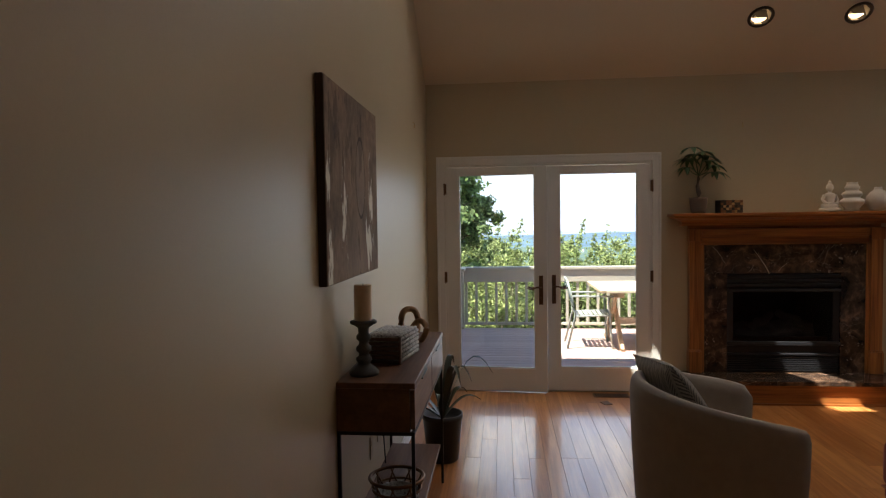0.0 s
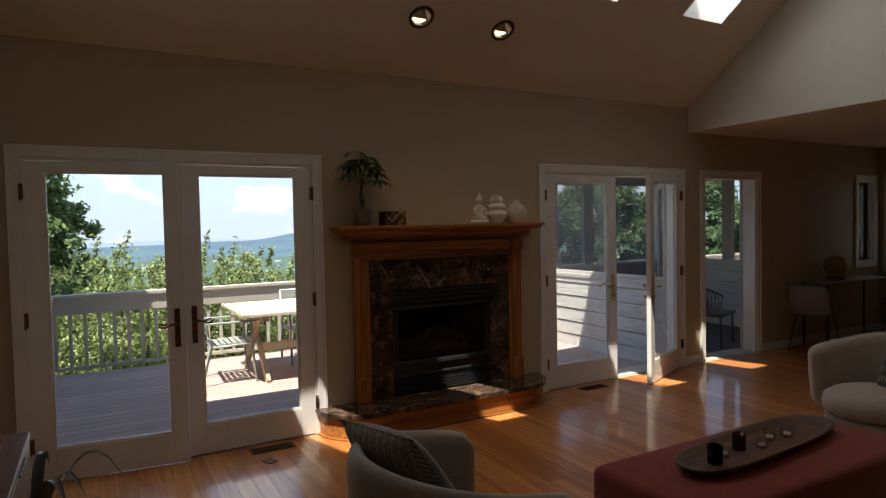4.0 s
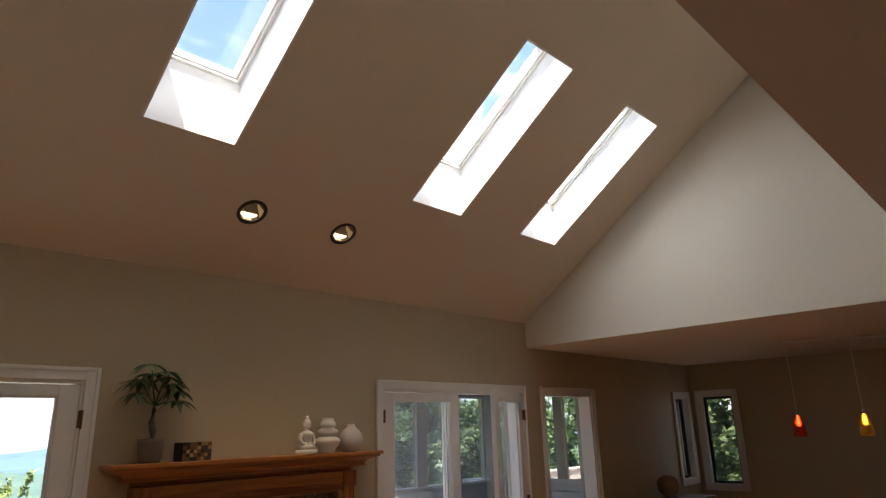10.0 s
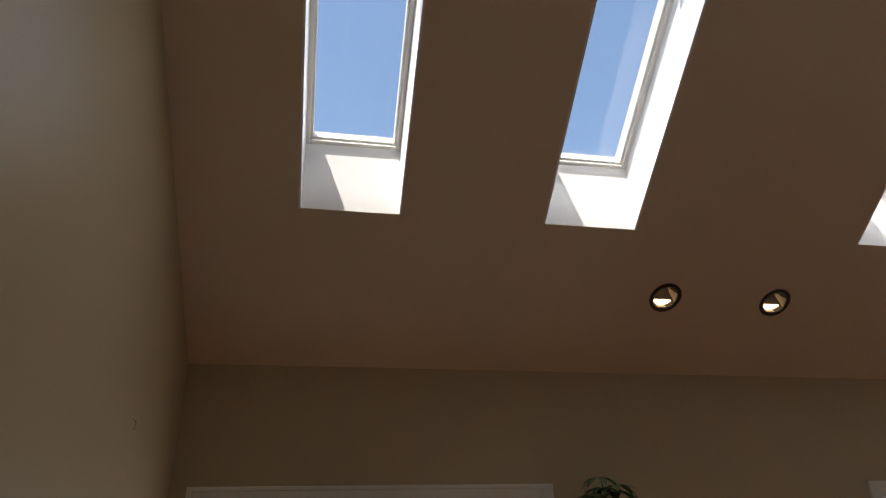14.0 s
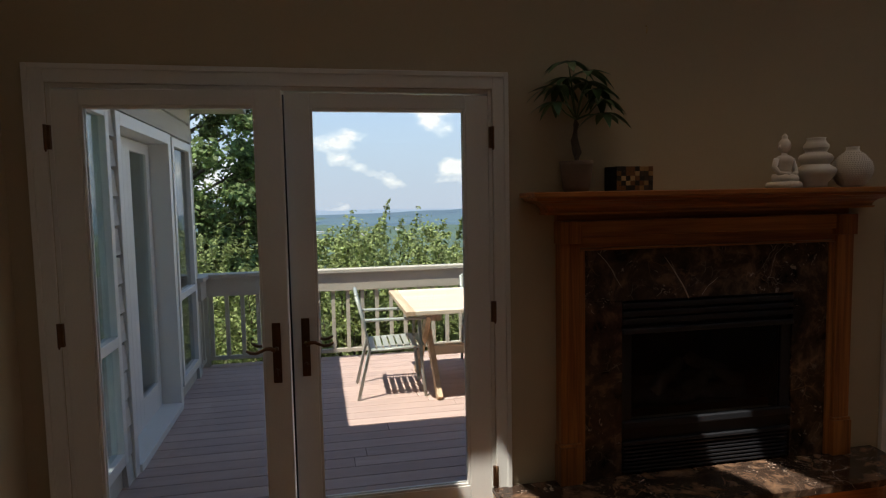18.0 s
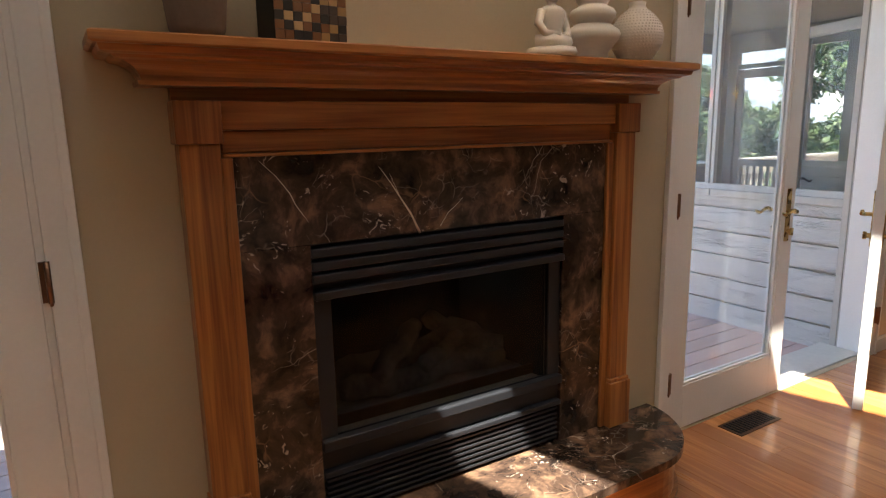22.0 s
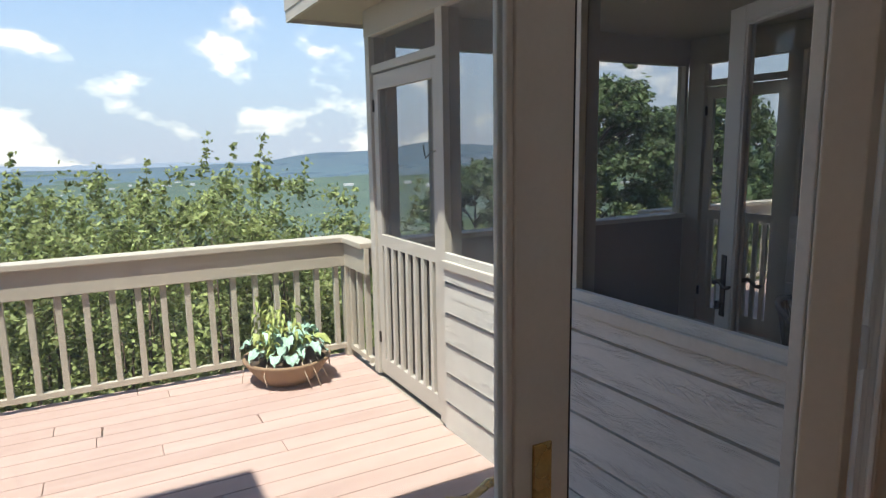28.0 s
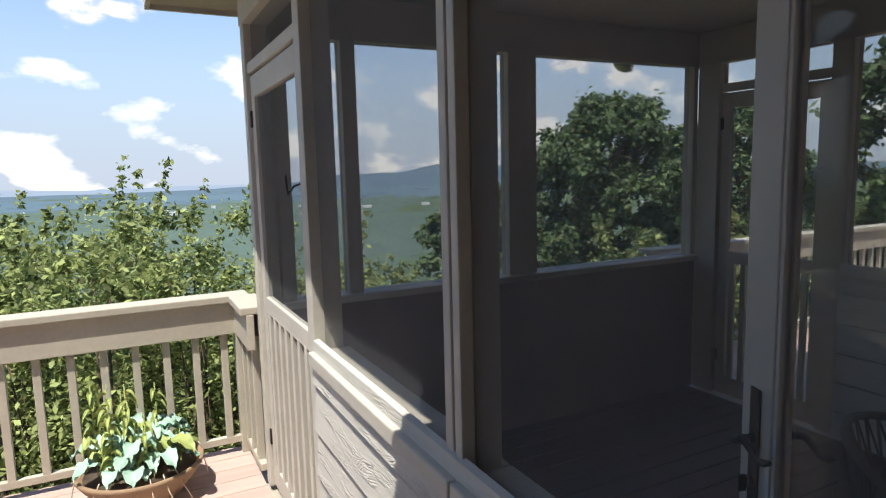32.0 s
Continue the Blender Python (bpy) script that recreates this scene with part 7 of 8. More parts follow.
def link(w, h, r, m):
    pts = []
    for k in range(28):
        a = 2 * math.pi * k / 28
        x, z = w * math.cos(a), h * math.sin(a)
        pts.append(m @ Vector((math.copysign(abs(math.cos(a)) ** 0.8, math.cos(a)) * w, 0, math.copysign(abs(math.sin(a)) ** 0.8, math.sin(a)) * h)))
    return tube(B(), pts, r, 10, closed=True)


part("link", link(0.048, 0.078, 0.017, pose(-0.02, 0.02, 0.095, 0, 0, 25)), M["knot"], kn, "upright carved link")
part("link", link(0.045, 0.072, 0.016, pose(0.03, -0.015, 0.050, 0, 40, -35)), M["knot"], kn, "leaning carved link")

bk = thing("wire_basket", pose(-0.46, 3.34, 0.2375), "round red-brown woven basket with open V-shaped sides", "basket")
part("rim", tube(B(), [(0.125 * math.cos(a), 0.125 * math.sin(a), 0.125) for a in [2 * math.pi * k / 36 for k in range(36)]], 0.0085, 8, closed=True), M["bronze"], bk, "wrapped red-brown rim")
part("rim", tube(B(), [(0.112 * math.cos(a), 0.112 * math.sin(a), 0.075) for a in [2 * math.pi * k / 36 for k in range(36)]], 0.006, 8, closed=True), M["bronze"], bk)
part("woven_base", lathe(B(), [(0.0, 0.001), (0.085, 0.001), (0.10, 0.03), (0.105, 0.062), (0.097, 0.062), (0.08, 0.012), (0.0, 0.012)], 30), M["raffia"], bk, "dark woven base")
for k in range(18):
    a, b = 2 * math.pi * k / 18, 2 * math.pi * (k + (0.7 if k % 2 else -0.7)) / 18
    part("stave", rod(B(), (0.104 * math.cos(a), 0.104 * math.sin(a), 0.06), (0.124 * math.cos(b), 0.124 * math.sin(b), 0.124), 0.004, seg=6), M["bronze"], bk)

pp = thing("potted_plant", pose(-0.36, 4.52, 0.0), "dark strap-leaved houseplant in a black pot on the floor", "potted plant")
part("pot", lathe(B(), [(0.0, 0.0), (0.098, 0.0), (0.104, 0.01), (0.128, 0.27), (0.133, 0.275), (0.133, 0.305), (0.124, 0.305), (0.118, 0.265), (0.0, 0.262)], 36), M["black"], pp, "black tapered pot")
rnd = random.Random(44)
for k in range(13):
    a = 2 * math.pi * k / 13 + rnd.uniform(-0.2, 0.2)
    ln, up = rnd.uniform(0.22, 0.42), rnd.uniform(0.12, 0.42)
    bm = B()
    prev = None
    for i in range(9):
        s = i / 8
        cx = math.cos(a) * ln * s
        cy = math.sin(a) * ln * s
        cz = 0.26 + up * math.sin(s * 2.3) * 1.1
        w = 0.022 * math.sin(math.pi * min(1, s * 0.86 + 0.14)) + 0.001
        sx, sy = -math.sin(a) * w, math.cos(a) * w
        cur = [bm.verts.new((cx + sx, cy + sy, cz + 0.006)), bm.verts.new((cx, cy, cz)), bm.verts.new((cx - sx, cy - sy, cz + 0.006))]
        if prev:
            for j in range(2):
                f = bm.faces.new((prev[j], prev[j + 1], cur[j + 1], cur[j]))
                f.smooth = True
        prev = cur
    part("leaf", bm, M["darkleaf"], pp)

ol = thing("wall_outlet", pose(XW, 3.62, 0.40), "beige wall outlet with a plugged cord under the console", "outlet")
part("plate", box(B(), 0.0, -0.035, -0.057, 0.006, 0.035, 0.057, 0.002), M["outlet"], ol)
for z in (-0.022, 0.022):
    part("socket", box(B(), 0.0055, -0.016, z - 0.013, 0.0085, 0.016, z + 0.013, 0.001), M["outlet"], ol)
ol = thing("wall_switch", pose(XW, 3.80, 0.42), "small beige cable plate under the console", "outlet")
part("plate", box(B(), 0.0, -0.03, -0.05, 0.006, 0.03, 0.05, 0.002), M["outlet"], ol)
part("cord", tube(B(), [(0.006, 0, 0), (0.03, 0.005, -0.03), (0.035, 0.02, -0.18), (0.02, 0.05, -0.41)], 0.0035, 6), M["black"], ol)

# ---- canvas on the side wall: an abstract brown relief ----
art = thing("canvas_picture", pose(XW, 3.24, 1.70), "large brown canvas with a weathered stone-like painting", "picture")
part("stretcher", box(B(), 0.001, -0.475, -0.392, 0.032, 0.475, 0.397, 0.003), M["artside"], art, "dark wrapped canvas edge")
part("canvas", box(B(), 0.0325, -0.472, -0.389, 0.035, 0.472, 0.394, 0.001), M["art"], art, "weathered brown painted face")
simple("wall_hook", tube(B(), [(0.0, 0, 0.02), (0.012, 0, 0.012), (0.015, 0, -0.005), (0.008, 0, -0.018), (0.018, 0, -0.022)], 0.0028, 6), M["brass"], "small bare picture hook on the wall", "hook", m=pose(XW, 5.33, 2.30))
simple("wall_hook", tube(B(), [(0, 0.0, 0.02), (0, -0.012, 0.012), (0, -0.015, -0.005), (0, -0.008, -0.018)], 0.0026, 6), M["brass"], "small bare picture hook above the mantel", "hook", m=pose(2.12, WN, 2.35))

# ---- barrel armchairs ----


def armchair(m, label, pillow_m, pillow_mat, plabel, wide=1.0, high=1.0):
    s = thing("armchair", m @ Matrix.Diagonal((wide, wide, high, 1)), label, "armchair", "pair of barrel armchairs")
    part("base", lathe(B(), [(0.0, 0.0), (0.20, 0.0), (0.20, 0.018), (0.31, 0.02), (0.335, 0.04), (0.35, 0.235), (0.33, 0.257), (0.0, 0.261)], 40, at=(0, 0.05, 0)), M["linen"], s, "rounded swivel base")
    bm = B()
    lathe(bm, [(0.0, 0.262), (0.31, 0.262), (0.345, 0.280), (0.355, 0.32), (0.345, 0.365), (0.30, 0.392), (0.16, 0.403), (0.0, 0.406)], 40)
    for q in bm.verts:
        q.co.y = q.co.y * 1.06 + 0.06
        q.co.x *= 0.93
    part("seat", bm, M["linen"], s, "round loose seat cushion")
    bm = B()
    rings = []
    n, na = 14, 44
    for i in range(na + 1):
        u = 2 * i / na - 1
        a = radians(128) * u
        t = abs(u)
        zt = 0.735 - 0.125 * t ** 1.6
        zb = 0.10 + 0.17 * t ** 3.0
        end = max(0.0, (t - 0.93) / 0.07)
        th = 0.047 * math.sqrt(max(0.02, 1 - end ** 2.2))
        zt -= 0.045 * end ** 2.5
        zb += 0.03 * end ** 2.5
        ring = []
        for k in range(n):
            b = 2 * math.pi * k / n
            cz, cr = math.sin(b), math.cos(b)
            ez = math.copysign(abs(cz) ** 0.35, cz)
            er = math.copysign(abs(cr) ** 0.75, cr)
            z = (zt + zb) / 2 + (zt - zb) / 2 * ez
            flare = 0.355 + 0.035 * (z - 0.1) / 0.6
            r = flare + th * er
            px, py = math.sin(a) * r, -math.cos(a) * r * 0.98
            if py > 0:
                px *= 1.0 + 0.16 * min(1, py / 0.2)
                py *= 1.30
            ring.append(bm.verts.new((px, py, z)))
        rings.append(ring)
    for p, q in zip(rings, rings[1:]):
        for k in range(n):
            f = bm.faces.new((p[k], p[(k + 1) % n], q[(k + 1) % n], q[k]))
            f.smooth = True
    bm.faces.new(rings[0])
    bm.faces.new(rings[-1][::-1])
    part("backrest", bm, M["linen"], s, "wrapped barrel back with sloping arms")
    tube_pts = [(math.sin(radians(a)) * 0.334, -math.cos(radians(a)) * 0.334, 0.262) for a in range(0, 360, 10)]
    part("piping", tube(B(), tube_pts, 0.004, 6, closed=True), M["linen"], s)
    p = thing("throw_pillow", m @ pillow_m, plabel, "pillow")
    part("cover", cushion(B(), 0.52, 0.50, 0.15, 0.55, 14), pillow_mat, p)
    bm = B()
    edge = []
    for i in range(40):
        s4, w = divmod(i, 10)
        f = w / 10 * 2 - 1
        c = [(f, -1), (1, f), (-f, 1), (-1, -f)][s4]
        e = 0.975
        edge.append((c[0] * 0.26 * (0.96 if abs(c[0]) * abs(c[1]) < 0.9 else 0.955), c[1] * 0.25 * 0.96, 0))
    part("piping", tube(bm, edge, 0.0035, 6, closed=True), pillow_mat, p)
    return s


PILLOW_AT = Matrix.Translation((-0.06, -0.13, 0.60)) @ Matrix.Rotation(radians(-6), 4, "Z") @ Matrix.Rotation(radians(114), 4, "X") @ Matrix.Rotation(radians(-8), 4, "Z")
armchair(pose(1.043, 3.564, 0, 0, 0, -92), "grey-beige barrel armchair with a leaf-patterned pillow", Matrix.Translation((-0.093, -0.149, 0.645)) @ Matrix.Rotation(radians(14), 4, "Z") @ Matrix.Rotation(radians(122), 4, "X") @ Matrix.Rotation(radians(6), 4, "Z"), M["leafpillow"], "grey pillow with a pale feather pattern on the armchair", 0.93, 1.075)
armchair(pose(4.45, 3.70, 0, 0, 0, 70), "grey-beige barrel armchair with a zigzag pillow", PILLOW_AT, M["zigzag"], "charcoal pillow with white zigzag lines on the armchair", 0.96, 1.08)

# ---- red ottoman bench with its tray ----
ot = thing("ottoman_bench", pose(2.70, 3.44, 0.0), "dark red upholstered ottoman bench on tapered black legs", "ottoman")
part("cushion", rounded(B(), -0.80, -0.33, 0.205, 0.80, 0.33, 0.445, 0.045), M["red"], ot, "dark red velvet top")
part("skirt", rounded(B(), -0.785, -0.318, 0.15, 0.785, 0.318, 0.203, 0.012, 2), M["red"], ot, "red upholstered frame")
for x in (-0.72, 0.72):
    for y in (-0.26, 0.26):
        part("leg", rod(B(), (x, y, 0.15), (x * 1.02, y * 1.03, 0.008), 0.024, 0.012, 14), M["black"], ot)
part("welt", tube(B(), [(x, y, 0.204) for x, y in ((-0.79, -0.322), (0, -0.324), (0.79, -0.322), (0.792, 0), (0.79, 0.322), (0, 0.324), (-0.79, 0.322), (-0.792, 0))], 0.005, 6, closed=True), M["red"], ot)

tr = thing("wooden_tray", pose(2.74, 3.47, 0.445, 0, 0, 4), "long dark carved wooden dough bowl with glass candle holders", "tray")
bm = B()


def oval(n, a, b, z):
    out = []
    for k in range(n):
        t = 2 * math.pi * k / n
        c, s = math.cos(t), math.sin(t)
        out.append(bm.verts.new((a * math.copysign(abs(c) ** 0.55, c), b * math.copysign(abs(s) ** 0.8, s), z)))
    return out


rs = [oval(56, 0.50, 0.105, 0.001), oval(56, 0.555, 0.128, 0.012), oval(56, 0.60, 0.15, 0.042), oval(56, 0.603, 0.152, 0.05), oval(56, 0.585, 0.138, 0.05), oval(56, 0.545, 0.115, 0.026), oval(56, 0.48, 0.09, 0.018)]
for p, q in zip(rs, rs[1:]):
    for k in range(56):
        f = bm.faces.new((p[k], p[(k + 1) % 56], q[(k + 1) % 56], q[k]))
        f.smooth = True
bm.faces.new(rs[0][::-1])
bm.faces.new(rs[-1])
part("bowl", bm, M["tray"], tr)
for k, (x, y, r, h, mt, lab) in enumerate(((-0.38, -0.005, 0.034, 0.085, "darkglass", "dark smoked glass"), (-0.27, 0.02, 0.027, 0.055, "clearglass", "clear glass"), (-0.13, 0.03, 0.031, 0.08, "amberglass", "amber glass"), (-0.02, -0.02, 0.026, 0.055, "clearglass", "clear glass"), (0.12, 0.02, 0.029, 0.062, "clearglass", "clear glass"), (0.24, -0.005, 0.036, 0.075, "clearglass", "clear glass"))):
    v = thing("candle_holder", pose(2.74, 3.47, 0.445, 0, 0, 4) @ pose(x, y, 0.0185), lab + " tealight holder on the wooden tray", "candle holder", "candle holders on the tray")
    part("cup", lathe(B(), [(0.0, 0.0), (r * 0.9, 0.0), (r, 0.006), (r, h), (r - 0.002, h), (r - 0.002, 0.007), (0.0, 0.006)], 28), M[mt], v, lab + " cup")
    tl = part("tealight", lathe(B(), [(0.0, 0.0065), (0.018, 0.0065), (0.0185, 0.02), (0.0165, 0.021), (0.0, 0.02)], 22), M["ceramic"], v, "white tealight")
    part("wick", rod(B(), (0, 0, 0.0195), (0, 0, 0.027), 0.0008, seg=5), M["black"], tl)

# ---- fringed rug ----
rg = thing("rug", pose(2.78, 2.83, 0.0), "woven rug of faded pink and cream chevrons with a fringe", "rug")
bm = B()
for i in range(41):
    for j in range(21):
        bm.verts.new((-1.27 + 2.54 * i / 40, -0.62 + 1.24 * j / 20, 0.007 + 0.0012 * math.sin(i * 1.7) * math.sin(j * 1.3)))
bm.verts.ensure_lookup_table()
for i in range(40):
    for j in range(20):
        bm.faces.new([bm.verts[q] for q in (i * 21 + j, (i + 1) * 21 + j, (i + 1) * 21 + j + 1, i * 21 + j + 1)])
ext = bmesh.ops.extrude_face_region(bm, geom=list(bm.faces))
for q in ext["geom"]:
    if isinstance(q, bmesh.types.BMVert):
        q.co.z = 0.0005
part("weave", bm, M["rug"], rg)
rnd = random.Random(5)
for sx in (-1, 1):
    bm = B()
    for k in range(82):
        y = -0.615 + k * 0.0152
        l1 = rnd.uniform(0.05, 0.10)
        tube(bm, [(sx * 1.268, y, 0.005), (sx * (1.27 + l1 * 0.5), y + rnd.uniform(-0.01, 0.01), 0.007), (sx * (1.27 + l1), y + rnd.uniform(-0.022, 0.022), 0.003)], [0.004, 0.0045, 0.002], 5)
    part("fringe", bm, M["cream"], rg, "knotted cream fringe")

# ---- grey sofa ----
so = thing("sofa", pose(0, 0, 0), "grey fabric sofa with loose seat and back cushions", "sofa")
SX0, SX1, SY0, SY1 = 1.72, 4.10, 1.50, 2.68
part("frame", rounded(B(), SX0, SY0, 0.10, SX1, SY1 - 0.01, 0.285, 0.02, 3), M["sofa"], so)
part("back", rounded(B(), SX0, SY0, 0.287, SX1, SY0 + 0.17, 0.70, 0.05), M["sofa"], so)
for x0, x1 in ((SX0, SX0 + 0.14), (SX1 - 0.14, SX1)):
    part("arm", rounded(B(), x0, SY0 + 0.172, 0.287, x1, SY1, 0.625, 0.025, 3), M["sofa"], so)
mid = (SX0 + SX1) / 2
for x0, x1 in ((SX0 + 0.145, mid - 0.003), (mid + 0.003, SX1 - 0.145)):
    part("seat_cushion", rounded(B(), x0, SY0 + 0.175, 0.287, x1, SY1 + 0.015, 0.445, 0.04), M["sofa"], so)
for x in (2.32, 3.10):
    part("back_cushion", cushion(B(), 0.80, 0.48, 0.24, 0.38, 14, Matrix.Translation((x, SY0 + 0.37, 0.665)) @ Matrix.Rotation(radians(104), 4, "X")), M["sofa"], so)
for x in (SX0 + 0.10, SX1 - 0.10):
    for y in (SY0 + 0.08, SY1 - 0.1):
        part("leg", rod(B(), (x, y, 0.10), (x, y, 0.009), 0.022, 0.016, 12), M["black"], so)
bo = thing("bolster_pillow", Matrix.Translation((3.86, 2.36, 0.555)) @ Matrix.Rotation(radians(90), 4, "Z") @ Matrix.Rotation(radians(122), 4, "X"), "long grey cushion leaning on the sofa arm", "pillow")
part("cover", cushion(B(), 0.62, 0.34, 0.20, 0.4, 14), M["linen_dark"], bo)
kp = thing("throw_pillow", Matrix.Translation((3.45, 2.10, 0.62)) @ Matrix.Rotation(radians(12), 4, "Z") @ Matrix.Rotation(radians(110), 4, "X"), "red kilim pillow with dark diamond figures on the sofa", "pillow")
part("cover", cushion(B(), 0.48, 0.48, 0.15, 0.5, 14), M["kilim"], kp)
tpm = Matrix.Translation((2.74, 2.17, 0.61)) @ Matrix.Rotation(radians(8), 4, "Z") @ Matrix.Rotation(radians(114), 4, "X")
tp = thing("throw_pillow", tpm, "cream tufted pillow with fringe and loops on the sofa", "pillow")
part("cover", cushion(B(), 0.62, 0.42, 0.17, 0.5, 16), M["cream"], tp)
rnd = random.Random(77)
for row in range(7):
    v = -0.17 + row * 0.055
    bm = B()
    if row % 2:
        for k in range(21):
            u = -0.27 + k * 0.027
            h = 0.085 * max(0.0, (1 - abs(u / 0.31) ** 2.6) * (1 - abs(v / 0.21) ** 2.6)) ** 0.5
            for sd in (-1,):
                bmesh.ops.create_icosphere(bm, subdivisions=1, radius=0.013, matrix=Matrix.Translation((u + rnd.uniform(-0.004, 0.004), v, sd * (h + 0.006))))
        part("bobble_row", bm, M["cream"], tp, "row of round wool bobbles", True)
    else:
        for k in range(84):
            u = -0.29 + k * 0.007
            h = 0.085 * max(0.0, (1 - abs(u / 0.31) ** 2.6) * (1 - abs(v / 0.21) ** 2.6)) ** 0.5
            du, dv = rnd.uniform(-0.008, 0.008), rnd.uniform(0.03, 0.055)
            for sd in (-1,):
                tube(bm, [(u, v, sd * h), (u + du, v + dv * 0.5, sd * (h + 0.016)), (u + 2 * du, v + dv, sd * (h + 0.008))], [0.003, 0.0035, 0.002], 5)
        part("fringe", bm, M["cream"], tp, "row of cream wool fringe")
bm = B()
for k in range(46):
    v = -0.2 + k * 0.0088
    tube(bm, [(-0.30, v, 0), (-0.335, v + rnd.uniform(-0.01, 0.01), rnd.uniform(-0.012, 0.012)), (-0.375, v + rnd.uniform(-0.02, 0.02), rnd.uniform(-0.02, 0.0))], [0.004, 0.005, 0.003], 5)
    tube(bm, [(0.30, v, 0), (0.335, v + rnd.uniform(-0.01, 0.01), rnd.uniform(-0.012, 0.012)), (0.365, v + rnd.uniform(-0.02, 0.02), rnd.uniform(-0.02, 0.0))], [0.004, 0.005, 0.003], 5)
part("fringe", bm, M["cream"], tp, "long end fringe")
bl = thing("throw_blanket", pose(3.78, 1.84, 0.0), "cream knitted throw over the back of the sofa", "blanket")
bm = B()
prof = [(-0.365, 0.45), (-0.362, 0.60), (-0.352, 0.70), (-0.30, 0.724), (-0.22, 0.722), (-0.160, 0.706), (-0.152, 0.60), (-0.150, 0.47)]
prev = None
for i in range(25):
    x = -0.22 + 0.44 * i / 24
    cur = [bm.verts.new((x, y, z + 0.006 * math.sin(x * 40 + k))) for k, (y, z) in enumerate(prof)]
    if prev:
        for k in range(len(prof) - 1):
            f = bm.faces.new((prev[k], prev[k + 1], cur[k + 1], cur[k]))
            f.smooth = True
    prev = cur
bmesh.ops.solidify(bm, geom=list(bm.faces), thickness=0.008)
part("cloth", bm, M["cream"], bl)

# ---- side table with a lantern ----
st = thing("side_table", pose(4.58, 2.12, 0.0), "small square wooden side table beside the sofa", "side table")
part("top", box(B(), -0.27, -0.30, 0.515, 0.27, 0.30, 0.55, 0.004), M["walnut"], st)
for x in (-0.24, 0.21):
    for y in (-0.27, 0.24):
        part("leg", box(B(), x, y, 0.0, x + 0.03, y + 0.03, 0.514, 0.002), M["walnut"], st)
ln = thing("glass_lantern", pose(4.50, 2.24, 0.55), "clear glass cube lantern on the side table", "lantern")
for x0, y0, x1, y1 in ((-0.075, -0.075, 0.075, -0.072), (-0.075, 0.072, 0.075, 0.075), (-0.075, -0.0715, -0.072, 0.0715), (0.072, -0.0715, 0.075, 0.0715)):
    part("pane", box(B(), x0, y0, 0.004, x1, y1, 0.135), M["clearglass"], ln)
part("base", box(B(), -0.078, -0.078, 0.0, 0.078, 0.078, 0.0035, 0.001), M["bronze"], ln)
part("lid", box(B(), -0.078, -0.078, 0.1355, 0.078, 0.078, 0.140, 0.001), M["bronze"], ln)
part("knob", lathe(B(), [(0.0, 0.1405), (0.006, 0.1405), (0.011, 0.152), (0.008, 0.162), (0.0, 0.164)], 16), M["bronze"], ln)

# ---- dining end ----
dt = thing("dining_table", pose(7.80, 3.72, 0.0), "long dark wooden dining table on slab legs", "dining table")
bm = B()
for k in range(5):
    box(bm, -0.48 + k * 0.193, -1.0, 0.705, -0.48 + k * 0.193 + 0.1915, 1.0, 0.75, 0.003)
part("tabletop", bm, M["tabledark"], dt)
for y in (0.40, -0.66):
    part("leg", box(B(), -0.36, y - 0.035, 0.0, 0.36, y + 0.035, 0.7045, 0.004), M["tabledark"], dt)
part("stretcher", box(B(), -0.03, -0.62, 0.30, 0.03, 0.36, 0.38, 0.003), M["tabledark"], dt)
wb = thing("wire_bowl", pose(7.72, 3.84, 0.75), "open bowl of dark woven wire on the dining table", "bowl")
bm = B()
for k in range(26):
    a = 2 * math.pi * k / 26
    pts = []
    for s in range(7):
        u = s / 6
        r = 0.07 + 0.11 * u ** 0.7
        b = a + 0.55 * u * (1 if k % 2 else -1)
        pts.append((r * math.cos(b), r * math.sin(b), 0.004 + 0.135 * u))
    tube(bm, pts, 0.0028, 5)
part("weave", bm, M["bronze"], wb)
part("rim", tube(B(), [(0.181 * math.cos(a), 0.181 * math.sin(a), 0.14) for a in [2 * math.pi * k / 30 for k in range(30)]], 0.004, 6, closed=True), M["bronze"], wb)
part("foot", lathe(B(), [(0.0, 0.0), (0.072, 0.0), (0.074, 0.004), (0.0, 0.005)], 24), M["bronze"], wb)
pb = thing("shallow_tray", pose(8.02, 3.5, 0.75), "flat grey tray on the dining table", "tray")
part("plate", box(B(), -0.10, -0.2, 0.0, 0.10, 0.2, 0.022, 0.004), M["alu"], pb)


